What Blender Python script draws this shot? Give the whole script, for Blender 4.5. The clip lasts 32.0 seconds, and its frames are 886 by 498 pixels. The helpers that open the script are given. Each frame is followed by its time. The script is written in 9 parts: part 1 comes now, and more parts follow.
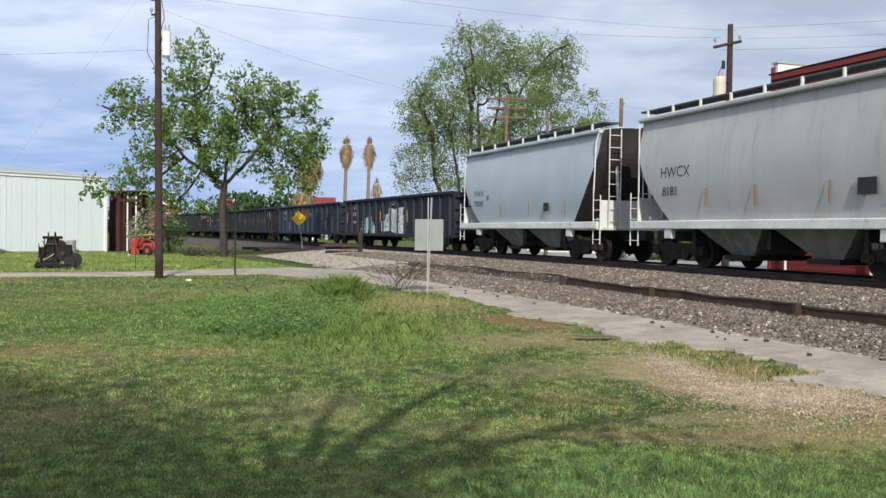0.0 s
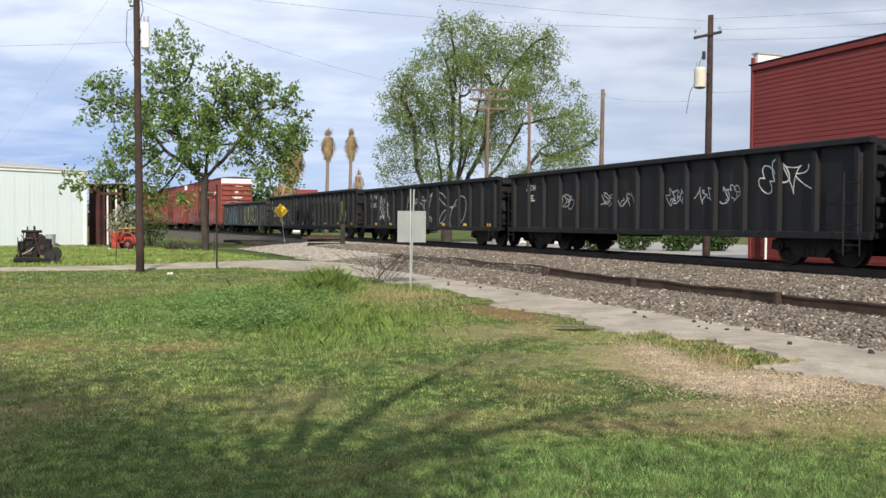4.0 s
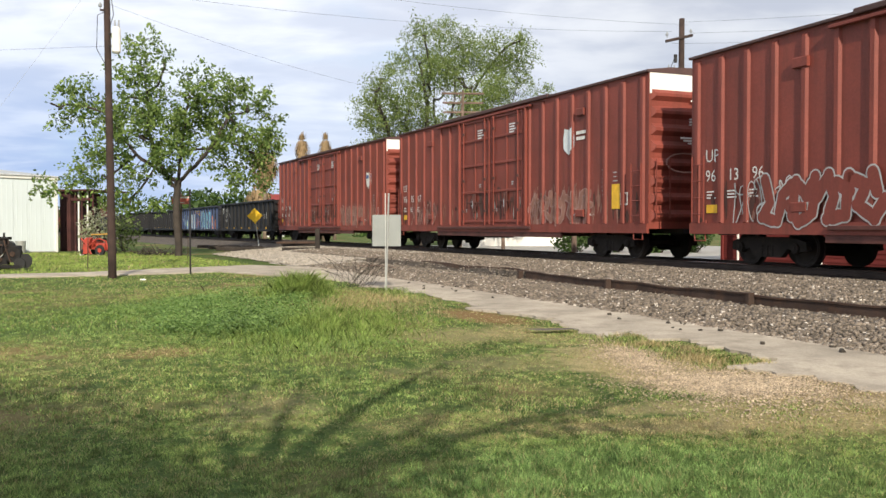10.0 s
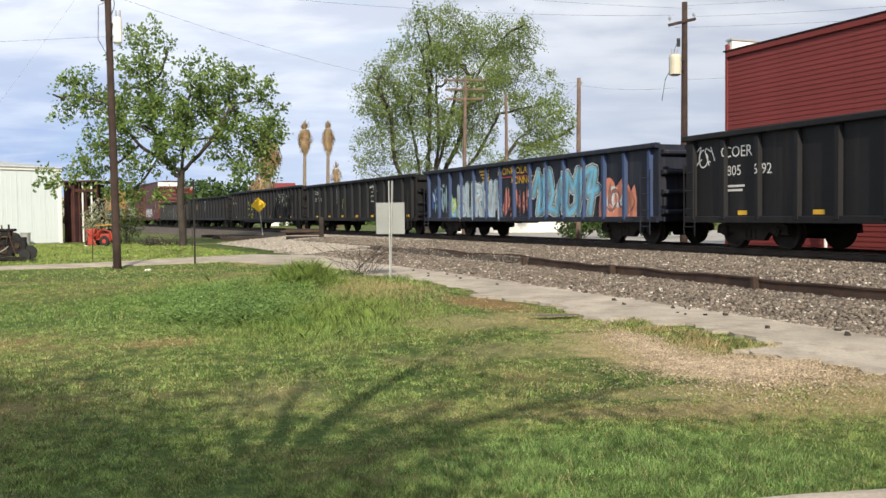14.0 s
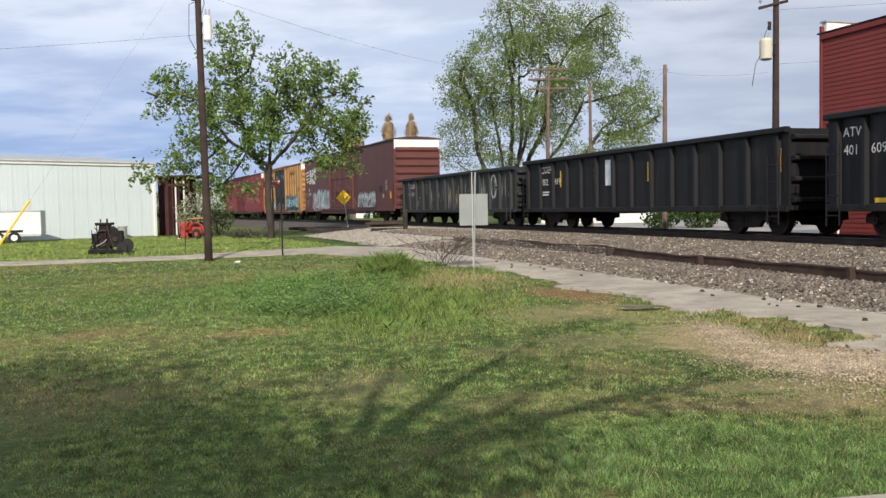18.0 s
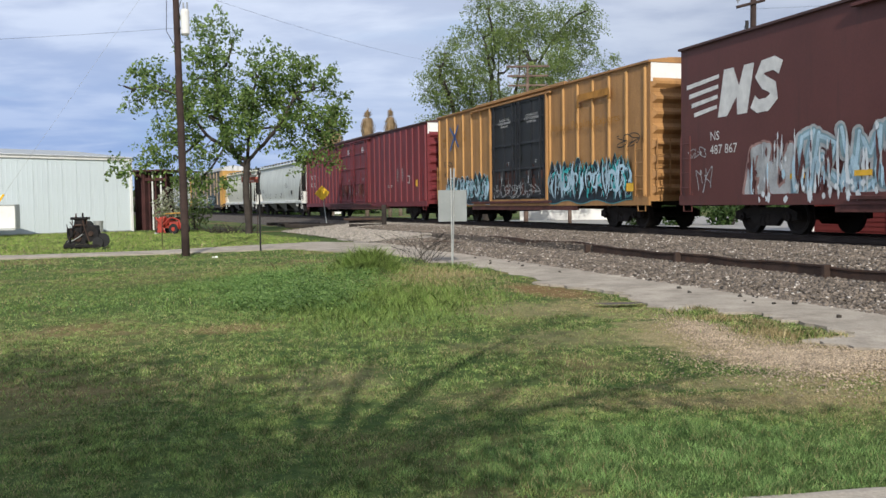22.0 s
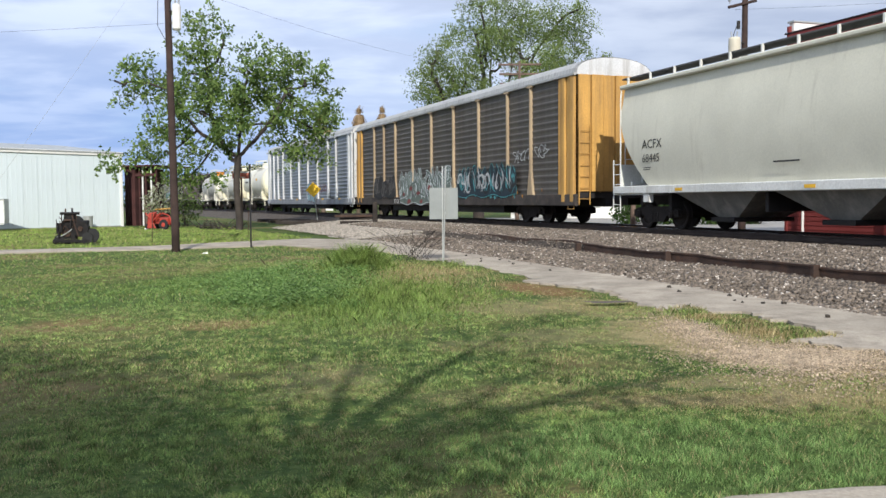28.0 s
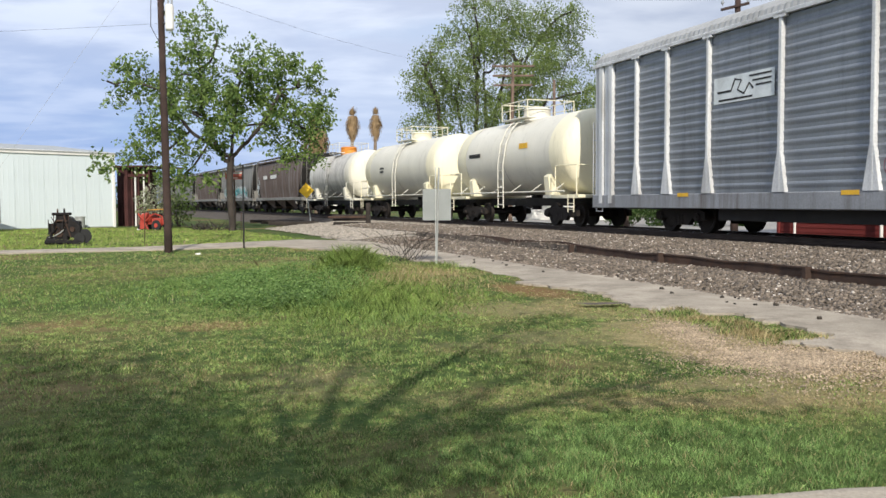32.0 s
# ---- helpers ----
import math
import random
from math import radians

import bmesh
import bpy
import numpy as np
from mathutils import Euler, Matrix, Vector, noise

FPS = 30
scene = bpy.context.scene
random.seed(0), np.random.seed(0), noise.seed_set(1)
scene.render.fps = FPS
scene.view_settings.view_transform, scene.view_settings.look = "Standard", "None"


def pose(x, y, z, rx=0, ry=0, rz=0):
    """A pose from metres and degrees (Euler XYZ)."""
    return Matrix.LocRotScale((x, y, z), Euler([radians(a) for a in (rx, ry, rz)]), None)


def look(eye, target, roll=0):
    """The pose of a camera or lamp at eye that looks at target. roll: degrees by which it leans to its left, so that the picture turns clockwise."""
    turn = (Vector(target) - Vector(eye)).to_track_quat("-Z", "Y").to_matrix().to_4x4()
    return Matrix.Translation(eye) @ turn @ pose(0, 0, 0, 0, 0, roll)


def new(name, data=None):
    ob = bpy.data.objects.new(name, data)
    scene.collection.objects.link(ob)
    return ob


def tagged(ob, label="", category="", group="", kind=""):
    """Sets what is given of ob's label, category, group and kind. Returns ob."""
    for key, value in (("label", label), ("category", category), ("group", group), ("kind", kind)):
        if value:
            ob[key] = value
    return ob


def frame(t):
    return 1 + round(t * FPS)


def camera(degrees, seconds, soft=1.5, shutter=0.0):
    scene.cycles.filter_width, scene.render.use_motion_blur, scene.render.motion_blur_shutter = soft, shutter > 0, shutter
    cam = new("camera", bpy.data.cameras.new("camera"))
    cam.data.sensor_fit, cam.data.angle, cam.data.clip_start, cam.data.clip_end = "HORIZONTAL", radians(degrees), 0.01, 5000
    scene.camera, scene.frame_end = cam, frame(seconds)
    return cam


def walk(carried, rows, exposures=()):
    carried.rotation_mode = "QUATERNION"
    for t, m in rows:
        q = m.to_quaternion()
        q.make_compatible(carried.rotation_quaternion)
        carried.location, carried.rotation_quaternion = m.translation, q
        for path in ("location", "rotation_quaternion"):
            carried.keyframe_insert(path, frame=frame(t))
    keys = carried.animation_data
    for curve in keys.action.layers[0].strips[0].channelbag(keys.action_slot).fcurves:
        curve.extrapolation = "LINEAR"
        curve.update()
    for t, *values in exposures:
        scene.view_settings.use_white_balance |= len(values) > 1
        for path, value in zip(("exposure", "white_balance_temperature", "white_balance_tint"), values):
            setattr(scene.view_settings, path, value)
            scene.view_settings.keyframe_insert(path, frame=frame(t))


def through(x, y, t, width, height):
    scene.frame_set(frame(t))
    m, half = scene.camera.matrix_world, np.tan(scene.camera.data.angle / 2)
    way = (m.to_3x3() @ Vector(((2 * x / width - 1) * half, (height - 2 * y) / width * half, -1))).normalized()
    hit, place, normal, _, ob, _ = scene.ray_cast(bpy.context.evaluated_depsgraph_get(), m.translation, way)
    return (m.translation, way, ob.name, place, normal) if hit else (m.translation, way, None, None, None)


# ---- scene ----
EYE = 1.55
cam = camera(52.39, 32.0)
PATH = [
    (0, pose(0, 0, EYE, 88.93, -0.76, 0.20)),
    (0.5, pose(0, 0, EYE, 89.03, -0.54, -0.19)),
    (1, pose(0, 0, EYE, 89.29, -0.54, -0.52)),
    (1.5, pose(0, 0, EYE, 89.30, -0.62, -0.55)),
    (2, pose(0, 0, EYE, 89.24, -0.74, -0.59)),
    (2.5, pose(0, 0, EYE, 88.83, -0.75, -0.80)),
    (3, pose(0, 0, EYE, 88.50, -0.64, -0.99)),
    (3.5, pose(0, 0, EYE, 88.42, -0.39, -0.80)),
    (5.5, pose(0, 0, EYE, 88.28, -0.55, -1.55)),
    (6, pose(0, 0, EYE, 88.04, -0.44, -1.64)),
    (6.5, pose(0, 0, EYE, 87.70, -0.30, -1.88)),
    (7, pose(0, 0, EYE, 87.42, -0.18, -2.08)),
    (7.5, pose(0, 0, EYE, 87.36, -0.25, -2.27)),
    (8, pose(0, 0, EYE, 87.79, -0.20, -2.29)),
    (8.5, pose(0, 0, EYE, 87.94, -0.19, -2.40)),
    (9, pose(0, 0, EYE, 88.11, -0.12, -2.53)),
    (9.5, pose(0, 0, EYE, 88.60, -0.10, -2.49)),
    (10, pose(0, 0, EYE, 88.64, 0.00, -2.50)),
    (10.5, pose(0, 0, EYE, 88.47, 0.21, -2.44)),
    (11, pose(0, 0, EYE, 88.36, 0.26, -2.33)),
    (11.5, pose(0, 0, EYE, 88.51, 0.35, -2.26)),
    (12, pose(0, 0, EYE, 88.78, 0.37, -2.29)),
    (12.5, pose(0, 0, EYE, 88.98, 0.39, -2.21)),
    (13, pose(0, 0, EYE, 88.74, 0.45, -2.22)),
    (13.5, pose(0, 0, EYE, 88.08, 0.55, -2.30)),
    (14, pose(0, 0, EYE, 87.83, 0.60, -2.26)),
    (14.5, pose(0, 0, EYE, 88.09, 0.74, -1.66)),
    (15, pose(0, 0, EYE, 88.00, 1.02, 0.29)),
    (15.5, pose(0, 0, EYE, 87.76, 1.25, 2.56)),
    (17.5, pose(0, 0, EYE, 87.10, 1.10, 3.17)),
    (18, pose(0, 0, EYE, 87.35, 1.08, 3.02)),
    (18.5, pose(0, 0, EYE, 87.50, 1.11, 3.04)),
    (19, pose(0, 0, EYE, 87.67, 0.97, 2.77)),
    (19.5, pose(0, 0, EYE, 87.69, 0.81, 2.23)),
    (20, pose(0, 0, EYE, 87.66, 0.72, 1.99)),
    (20.5, pose(0, 0, EYE, 87.49, 0.69, 1.95)),
    (21, pose(0, 0, EYE, 87.24, 0.77, 1.96)),
    (21.5, pose(0, 0, EYE, 87.21, 0.82, 1.80)),
    (22, pose(0, 0, EYE, 87.08, 0.79, 1.68)),
    (22.5, pose(0, 0, EYE, 86.84, 0.72, 1.62)),
    (23, pose(0, 0, EYE, 86.39, 0.64, 1.51)),
    (23.5, pose(0, 0, EYE, 86.21, 0.54, 1.52)),
    (24, pose(0, 0, EYE, 86.26, 0.54, 1.39)),
    (24.5, pose(0, 0, EYE, 86.05, 0.67, 1.25)),
    (25, pose(0, 0, EYE, 86.05, 0.66, 1.23)),
    (25.5, pose(0, 0, EYE, 86.10, 0.58, 1.16)),
    (27.5, pose(0, 0, EYE, 86.80, 0.31, 1.21)),
    (28, pose(0, 0, EYE, 86.92, 0.38, 1.12)),
    (28.5, pose(0, 0, EYE, 87.04, 0.32, 1.09)),
    (29, pose(0, 0, EYE, 87.32, 0.34, 1.04)),
    (29.5, pose(0, 0, EYE, 87.43, 0.33, 1.00)),
    (30, pose(0, 0, EYE, 87.26, 0.31, 1.05)),
    (30.5, pose(0, 0, EYE, 87.19, 0.27, 1.06)),
    (31, pose(0, 0, EYE, 87.30, 0.25, 1.05)),
    (31.5, pose(0, 0, EYE, 87.06, 0.35, 0.90)),
    (32, pose(0, 0, EYE, 87.00, 0.25, 0.69)),
]
EXPOSURES = [(0.0, -0.03, 5900, 10), (3.0, 0.04, 6000, 10), (5.5, 0.22, 6400, 10), (9.0, 0.25, 6550, 10), (14.0, 0.2, 6500, 10), (15.5, 0.08, 6300, 10), (18.0, -0.02, 6150, 11), (22.0, -0.15, 5880, 11), (25.5, -0.16, 5740, 11), (28.0, 0.05, 5800, 11), (30.0, 0.05, 5950, 11), (32.0, 0.03, 6050, 11)]
walk(cam, PATH, EXPOSURES)

# ---- light ----
SUN_UP = radians(30)
SUN_YAW = radians(6.5)      # shadows run this much to the left of straight ahead
world = bpy.data.worlds.new("sky")
scene.world = world
world.use_nodes = True
wn, wl = world.node_tree.nodes, world.node_tree.links
wn.clear()
w_out = wn.new("ShaderNodeOutputWorld")
w_bg = wn.new("ShaderNodeBackground")
w_sky = wn.new("ShaderNodeTexSky")
w_sky.sky_type = 'NISHITA'
w_sky.sun_disc = False
w_sky.sun_elevation = SUN_UP
w_sky.sun_rotation = radians(180) - SUN_YAW
w_sky.air_density, w_sky.dust_density = 1.0, 0.6
w_bg.inputs["Strength"].default_value = 0.12
w_geo = wn.new("ShaderNodeTexCoord")
w_sep = wn.new("ShaderNodeSeparateXYZ")
wl.new(w_geo.outputs["Generated"], w_sep.inputs[0])
w_up = wn.new("ShaderNodeMath")
w_up.operation = 'ADD'
w_up.inputs[1].default_value = 0.12
w_max = wn.new("ShaderNodeMath")
w_max.operation = 'MAXIMUM'
w_max.inputs[1].default_value = 0.0
wl.new(w_sep.outputs[2], w_max.inputs[0])
wl.new(w_max.outputs[0], w_up.inputs[0])
w_div = wn.new("ShaderNodeVectorMath")
w_div.operation = 'DIVIDE'
w_com = wn.new("ShaderNodeCombineXYZ")
wl.new(w_up.outputs[0], w_com.inputs[0])
wl.new(w_up.outputs[0], w_com.inputs[1])
w_com.inputs[2].default_value = 1.0
wl.new(w_geo.outputs["Generated"], w_div.inputs[0])
wl.new(w_com.outputs[0], w_div.inputs[1])
w_map = wn.new("ShaderNodeMapping")
w_map.inputs["Scale"].default_value = (0.85, 1.15, 0.0)
w_map.inputs["Rotation"].default_value = (0, 0, radians(-8))
w_map.inputs["Location"].default_value = (0.35, 0.1, 0)
wl.new(w_div.outputs[0], w_map.inputs[0])


def cloud_noise(size, detail, rough, low, high, twist):
    n = wn.new("ShaderNodeTexNoise")
    n.inputs["Scale"].default_value, n.inputs["Detail"].default_value = size, detail
    n.inputs["Roughness"].default_value, n.inputs["Distortion"].default_value = rough, twist
    wl.new(w_map.outputs[0], n.inputs["Vector"])
    r = wn.new("ShaderNodeMapRange")
    r.interpolation_type = 'SMOOTHSTEP'
    r.inputs[1].default_value, r.inputs[2].default_value = low, high
    wl.new(n.outputs[0], r.inputs[0])
    return r.outputs[0]


w_cover = cloud_noise(1.0, 5, 0.5, 0.16, 0.46, 0.1)
w_tone = cloud_noise(1.9, 8, 0.53, 0.36, 0.64, 0.2)
w_cloud = wn.new("ShaderNodeMixRGB")
w_cloud.inputs[1].default_value = (4.95, 5.35, 6.3, 1)
w_cloud.inputs[2].default_value = (7.1, 7.4, 7.95, 1)
wl.new(w_tone, w_cloud.inputs[0])
w_mix = wn.new("ShaderNodeMixRGB")
wl.new(w_cover, w_mix.inputs[0])
wl.new(w_sky.outputs[0], w_mix.inputs[1])
wl.new(w_cloud.outputs[0], w_mix.inputs[2])


def ramp_of(socket, low, high):
    r = wn.new("ShaderNodeMapRange")
    r.interpolation_type = 'SMOOTHSTEP'
    r.inputs[1].default_value, r.inputs[2].default_value = low, high
    wl.new(socket, r.inputs[0])
    return r.outputs[0]


# clearer blue air low in the west, pale haze towards the east
w_haze = wn.new("ShaderNodeMixRGB")
w_haze.inputs[1].default_value = (2.7, 3.75, 5.9, 1)
w_haze.inputs[2].default_value = (4.7, 5.4, 6.6, 1)
wl.new(ramp_of(w_sep.outputs[0], -0.42, 0.05), w_haze.inputs[0])
w_low = wn.new("ShaderNodeMath")
w_low.operation = 'MULTIPLY'
wl.new(ramp_of(w_sep.outputs[2], 0.27, 0.03), w_low.inputs[0])
w_thin = wn.new("ShaderNodeMapRange")
w_thin.inputs[3].default_value, w_thin.inputs[4].default_value = 0.97, 0.72
wl.new(w_tone, w_thin.inputs[0])
wl.new(w_thin.outputs[0], w_low.inputs[1])
w_last = wn.new("ShaderNodeMixRGB")
wl.new(w_low.outputs[0], w_last.inputs[0])
wl.new(w_mix.outputs[0], w_last.inputs[1])
wl.new(w_haze.outputs[0], w_last.inputs[2])
# thicker, greyer cloud towards the east
w_side = wn.new("ShaderNodeMapRange")
w_side.interpolation_type = 'SMOOTHSTEP'
w_side.inputs[1].default_value, w_side.inputs[2].default_value = -0.12, 0.34
w_side.inputs[3].default_value, w_side.inputs[4].default_value = 1.06, 0.83
wl.new(w_sep.outputs[0], w_side.inputs[0])
w_gain = wn.new("ShaderNodeVectorMath")
w_gain.operation = 'SCALE'
wl.new(w_last.outputs[0], w_gain.inputs[0])
wl.new(w_side.outputs[0], w_gain.inputs["Scale"])
wl.new(w_gain.outputs[0], w_bg.inputs[0])
wl.new(w_bg.outputs[0], w_out.inputs[0])

sun_data = bpy.data.lights.new("sun", 'SUN')
sun_data.energy = 5.0
sun_data.angle = radians(0.5)
sun_data.color = (1.0, 0.90, 0.74)
sun = new("sun", sun_data)
sun.matrix_basis = look((0, 0, 40), (-math.sin(SUN_YAW) * 40 / math.tan(SUN_UP), math.cos(SUN_YAW) * 40 / math.tan(SUN_UP), 0))

# ---- materials ----
MATS = {}


def mat(name, color, rough=0.7, metal=0.0, vary=0.25, size=1.0, bump=0.0, dirt=None, dirt_amount=0.4, streak=False, each=0.0, spec=0.4, fine=30.0):
    """Base colour with broad stains, fine grain and relief; dirt mixes a second colour in patches or in upright streaks."""
    if name in MATS:
        return MATS[name]
    m = bpy.data.materials.new(name)
    m.use_nodes = True
    n, l = m.node_tree.nodes, m.node_tree.links
    b = n["Principled BSDF"]
    b.inputs["Roughness"].default_value, b.inputs["Metallic"].default_value = rough, metal
    b.inputs["Specular IOR Level"].default_value = spec
    tc = n.new("ShaderNodeTexCoord")
    big = n.new("ShaderNodeTexNoise")
    big.inputs["Scale"].default_value, big.inputs["Detail"].default_value = size, 6
    small = n.new("ShaderNodeTexNoise")
    small.inputs["Scale"].default_value, small.inputs["Detail"].default_value = size * fine, 4
    l.new(tc.outputs["Object"], big.inputs["Vector"])
    l.new(tc.outputs["Object"], small.inputs["Vector"])
    ramp = n.new("ShaderNodeMapRange")
    ramp.inputs[1].default_value, ramp.inputs[2].default_value = 0.3, 0.7
    ramp.inputs[3].default_value, ramp.inputs[4].default_value = 1 - vary, 1 + vary
    l.new(big.outputs[0], ramp.inputs[0])
    ramp2 = n.new("ShaderNodeMapRange")
    ramp2.inputs[1].default_value, ramp2.inputs[2].default_value = 0.3, 0.7
    ramp2.inputs[3].default_value, ramp2.inputs[4].default_value = 1 - vary * 0.6, 1 + vary * 0.6
    l.new(small.outputs[0], ramp2.inputs[0])
    mul = n.new("ShaderNodeMath")
    mul.operation = 'MULTIPLY'
    l.new(ramp.outputs[0], mul.inputs[0])
    l.new(ramp2.outputs[0], mul.inputs[1])
    last = mul.outputs[0]
    if each:
        info = n.new("ShaderNodeObjectInfo")
        geo = n.new("ShaderNodeNewGeometry")
        add = n.new("ShaderNodeMath")
        add.operation = 'ADD'
        l.new(info.outputs["Random"], add.inputs[0])
        l.new(geo.outputs["Random Per Island"], add.inputs[1])
        r3 = n.new("ShaderNodeMapRange")
        r3.inputs[2].default_value = 2.0
        r3.inputs[3].default_value, r3.inputs[4].default_value = 1 - each, 1 + each
        l.new(add.outputs[0], r3.inputs[0])
        mm = n.new("ShaderNodeMath")
        mm.operation = 'MULTIPLY'
        l.new(last, mm.inputs[0])
        l.new(r3.outputs[0], mm.inputs[1])
        last = mm.outputs[0]
    sc = n.new("ShaderNodeVectorMath")
    sc.operation = 'SCALE'
    sc.inputs[0].default_value = color
    l.new(last, sc.inputs["Scale"])
    col = sc.outputs[0]
    if dirt:
        mp = n.new("ShaderNodeMapping")
        mp.inputs["Scale"].default_value = (6, 6, 0.45) if streak else (1, 1, 1)
        l.new(tc.outputs["Object"], mp.inputs[0])
        dn = n.new("ShaderNodeTexNoise")
        dn.inputs["Scale"].default_value, dn.inputs["Detail"].default_value = size * (0.7 if streak else 2.3), 9
        dn.inputs["Roughness"].default_value = 0.7
        l.new(mp.outputs[0], dn.inputs["Vector"])
        dr = n.new("ShaderNodeMapRange")
        dr.inputs[1].default_value, dr.inputs[2].default_value = 0.62 - 0.3 * dirt_amount, 0.80 - 0.1 * dirt_amount
        dr.inputs[4].default_value = min(1.0, 0.5 + dirt_amount)
        l.new(dn.outputs[0], dr.inputs[0])
        mx = n.new("ShaderNodeMixRGB")
        mx.inputs[2].default_value = (*dirt, 1)
        l.new(dr.outputs[0], mx.inputs[0])
        l.new(col, mx.inputs[1])
        col = mx.outputs[0]
    l.new(col, b.inputs["Base Color"])
    if bump:
        bp = n.new("ShaderNodeBump")
        bp.inputs["Strength"].default_value, bp.inputs["Distance"].default_value = min(1, bump), 0.02
        l.new(small.outputs[0], bp.inputs["Height"])
        l.new(bp.outputs[0], b.inputs["Normal"])
    MATS[name] = m
    return m


# ---- mesh tools ----
class Shape:
    """Collects verts and faces for one mesh."""

    def __init__(self):
        self.v, self.f = [], []

    def add(self, verts, faces):
        k = len(self.v)
        self.v += [tuple(p) for p in verts]
        self.f += [tuple(k + i for i in f) for f in faces]
        return self

    def box(self, x0, x1, y0, y1, z0, z1, m=None):
        p = [(x, y, z) for x in (x0, x1) for y in (y0, y1) for z in (z0, z1)]
        if m is not None:
            p = [m @ Vector(q) for q in p]
        return self.add(p, [(0, 1, 3, 2), (4, 6, 7, 5), (0, 4, 5, 1), (2, 3, 7, 6), (0, 2, 6, 4), (1, 5, 7, 3)])

    def cbox(self, x0, x1, y0, y1, z0, z1, c=0.02, m=None):
        """A box with chamfered edges along its longest side."""
        d = [x1 - x0, y1 - y0, z1 - z0]
        a = d.index(max(d))
        lo, hi = [x0, y0, z0], [x1, y1, z1]
        b, e = (a + 1) % 3, (a + 2) % 3
        ring = [(lo[b] + c, lo[e]), (hi[b] - c, lo[e]), (hi[b], lo[e] + c), (hi[b], hi[e] - c), (hi[b] - c, hi[e]), (lo[b] + c, hi[e]), (lo[b], hi[e] - c), (lo[b], lo[e] + c)]
        pts = []
        for t in (lo[a], hi[a]):
            for u, w in ring:
                q = [0, 0, 0]
                q[a], q[b], q[e] = t, u, w
                pts.append(m @ Vector(q) if m is not None else q)
        n = 8
        return self.add(pts, [tuple(range(n - 1, -1, -1)), tuple(range(n, 2 * n))] + [(i, (i + 1) % n, n + (i + 1) % n, n + i) for i in range(n)])

    def prism(self, ring, x0, x1, m=None):
        """Extrudes a ring of (y, z) points along x."""
        n = len(ring)
        pts = [(x0, y, z) for y, z in ring] + [(x1, y, z) for y, z in ring]
        if m is not None:
            pts = [m @ Vector(q) for q in pts]
        return self.add(pts, [tuple(range(n - 1, -1, -1)), tuple(range(n, 2 * n))] + [(i, (i + 1) % n, n + (i + 1) % n, n + i) for i in range(n)])

    def tube(self, p0, p1, r0, r1=None, n=8, caps=True):
        r1 = r0 if r1 is None else r1
        p0, p1 = Vector(p0), Vector(p1)
        d = (p1 - p0).normalized()
        a = d.orthogonal().normalized()
        b = d.cross(a)
        ring = [a * math.cos(2 * math.pi * i / n) + b * math.sin(2 * math.pi * i / n) for i in range(n)]
        pts = [p0 + q * r0 for q in ring] + [p1 + q * r1 for q in ring]
        f = [(i, (i + 1) % n, n + (i + 1) % n, n + i) for i in range(n)]
        if caps:
            f += [tuple(range(n - 1, -1, -1)), tuple(range(n, 2 * n))]
        return self.add(pts, f)

    def line(self, pts, r, n=6):
        """One skinned tube along a chain of points."""
        pts = [Vector(p) for p in pts]
        rings = []
        side = None
        for i, p in enumerate(pts):
            d = (pts[min(i + 1, len(pts) - 1)] - pts[max(i - 1, 0)]).normalized()
            side = d.orthogonal().normalized() if side is None else (side - d * side.dot(d)).normalized()
            up = d.cross(side)
            rings.append([p + (side * math.cos(2 * math.pi * k / n) + up * math.sin(2 * math.pi * k / n)) * r for k in range(n)])
        return self.loft(rings)

    def loft(self, rings, caps=True):
        """Skins rings of equal count."""
        n = len(rings[0])
        pts = [p for r in rings for p in r]
        f = []
        for k in range(len(rings) - 1):
            f += [(k * n + i, k * n + (i + 1) % n, (k + 1) * n + (i + 1) % n, (k + 1) * n + i) for i in range(n)]
        if caps:
            f += [tuple(range(n - 1, -1, -1)), tuple(range((len(rings) - 1) * n, len(rings) * n))]
        return self.add(pts, f)

    def mesh(self, name, material, smooth=False):
        me = bpy.data.meshes.new(name)
        me.from_pydata([tuple(p) for p in self.v], [], self.f)
        if smooth:
            me.polygons.foreach_set("use_smooth", [True] * len(me.polygons))
        me.materials.append(material)
        me.update()
        return me


def part(name, shape, material, parent=None, label="", at=None, smooth=False):
    me = shape if isinstance(shape, bpy.types.Mesh) else shape.mesh(name, material, smooth)
    ob = new(name, me)
    if parent is not None:
        ob.parent = parent
    if at is not None:
        ob.matrix_basis = at
    return tagged(ob, label)


def thing(name, label, category, group="", at=None, kind=""):
    ob = new(name)
    ob.empty_display_size = 0.3
    if at is not None:
        ob.matrix_basis = at
    return tagged(ob, label, category, group, kind)


def cloud_mesh(name, verts, faces_n, material, smooth=False):
    """A mesh from arrays: verts (n, k, 3), each row one polygon of k corners."""
    verts = np.asarray(verts, dtype=np.float32)
    n, k = verts.shape[:2]
    me = bpy.data.meshes.new(name)
    me.vertices.add(n * k)
    me.vertices.foreach_set("co", verts.reshape(-1))
    me.loops.add(n * k)
    me.loops.foreach_set("vertex_index", np.arange(n * k, dtype=np.int32))
    me.polygons.add(n)
    me.polygons.foreach_set("loop_start", np.arange(0, n * k, k, dtype=np.int32))
    me.update(calc_edges=True)
    me.materials.append(material)
    return me


# ---- the track's line: straight up to its foot nearest the camera, then a curve that eases ----
RAIL = 0.68
FOOT, HEAD, BEND = 15.43, radians(17.994), 0.00203
EASE, BEND_FAR = 44.0, 0.00045


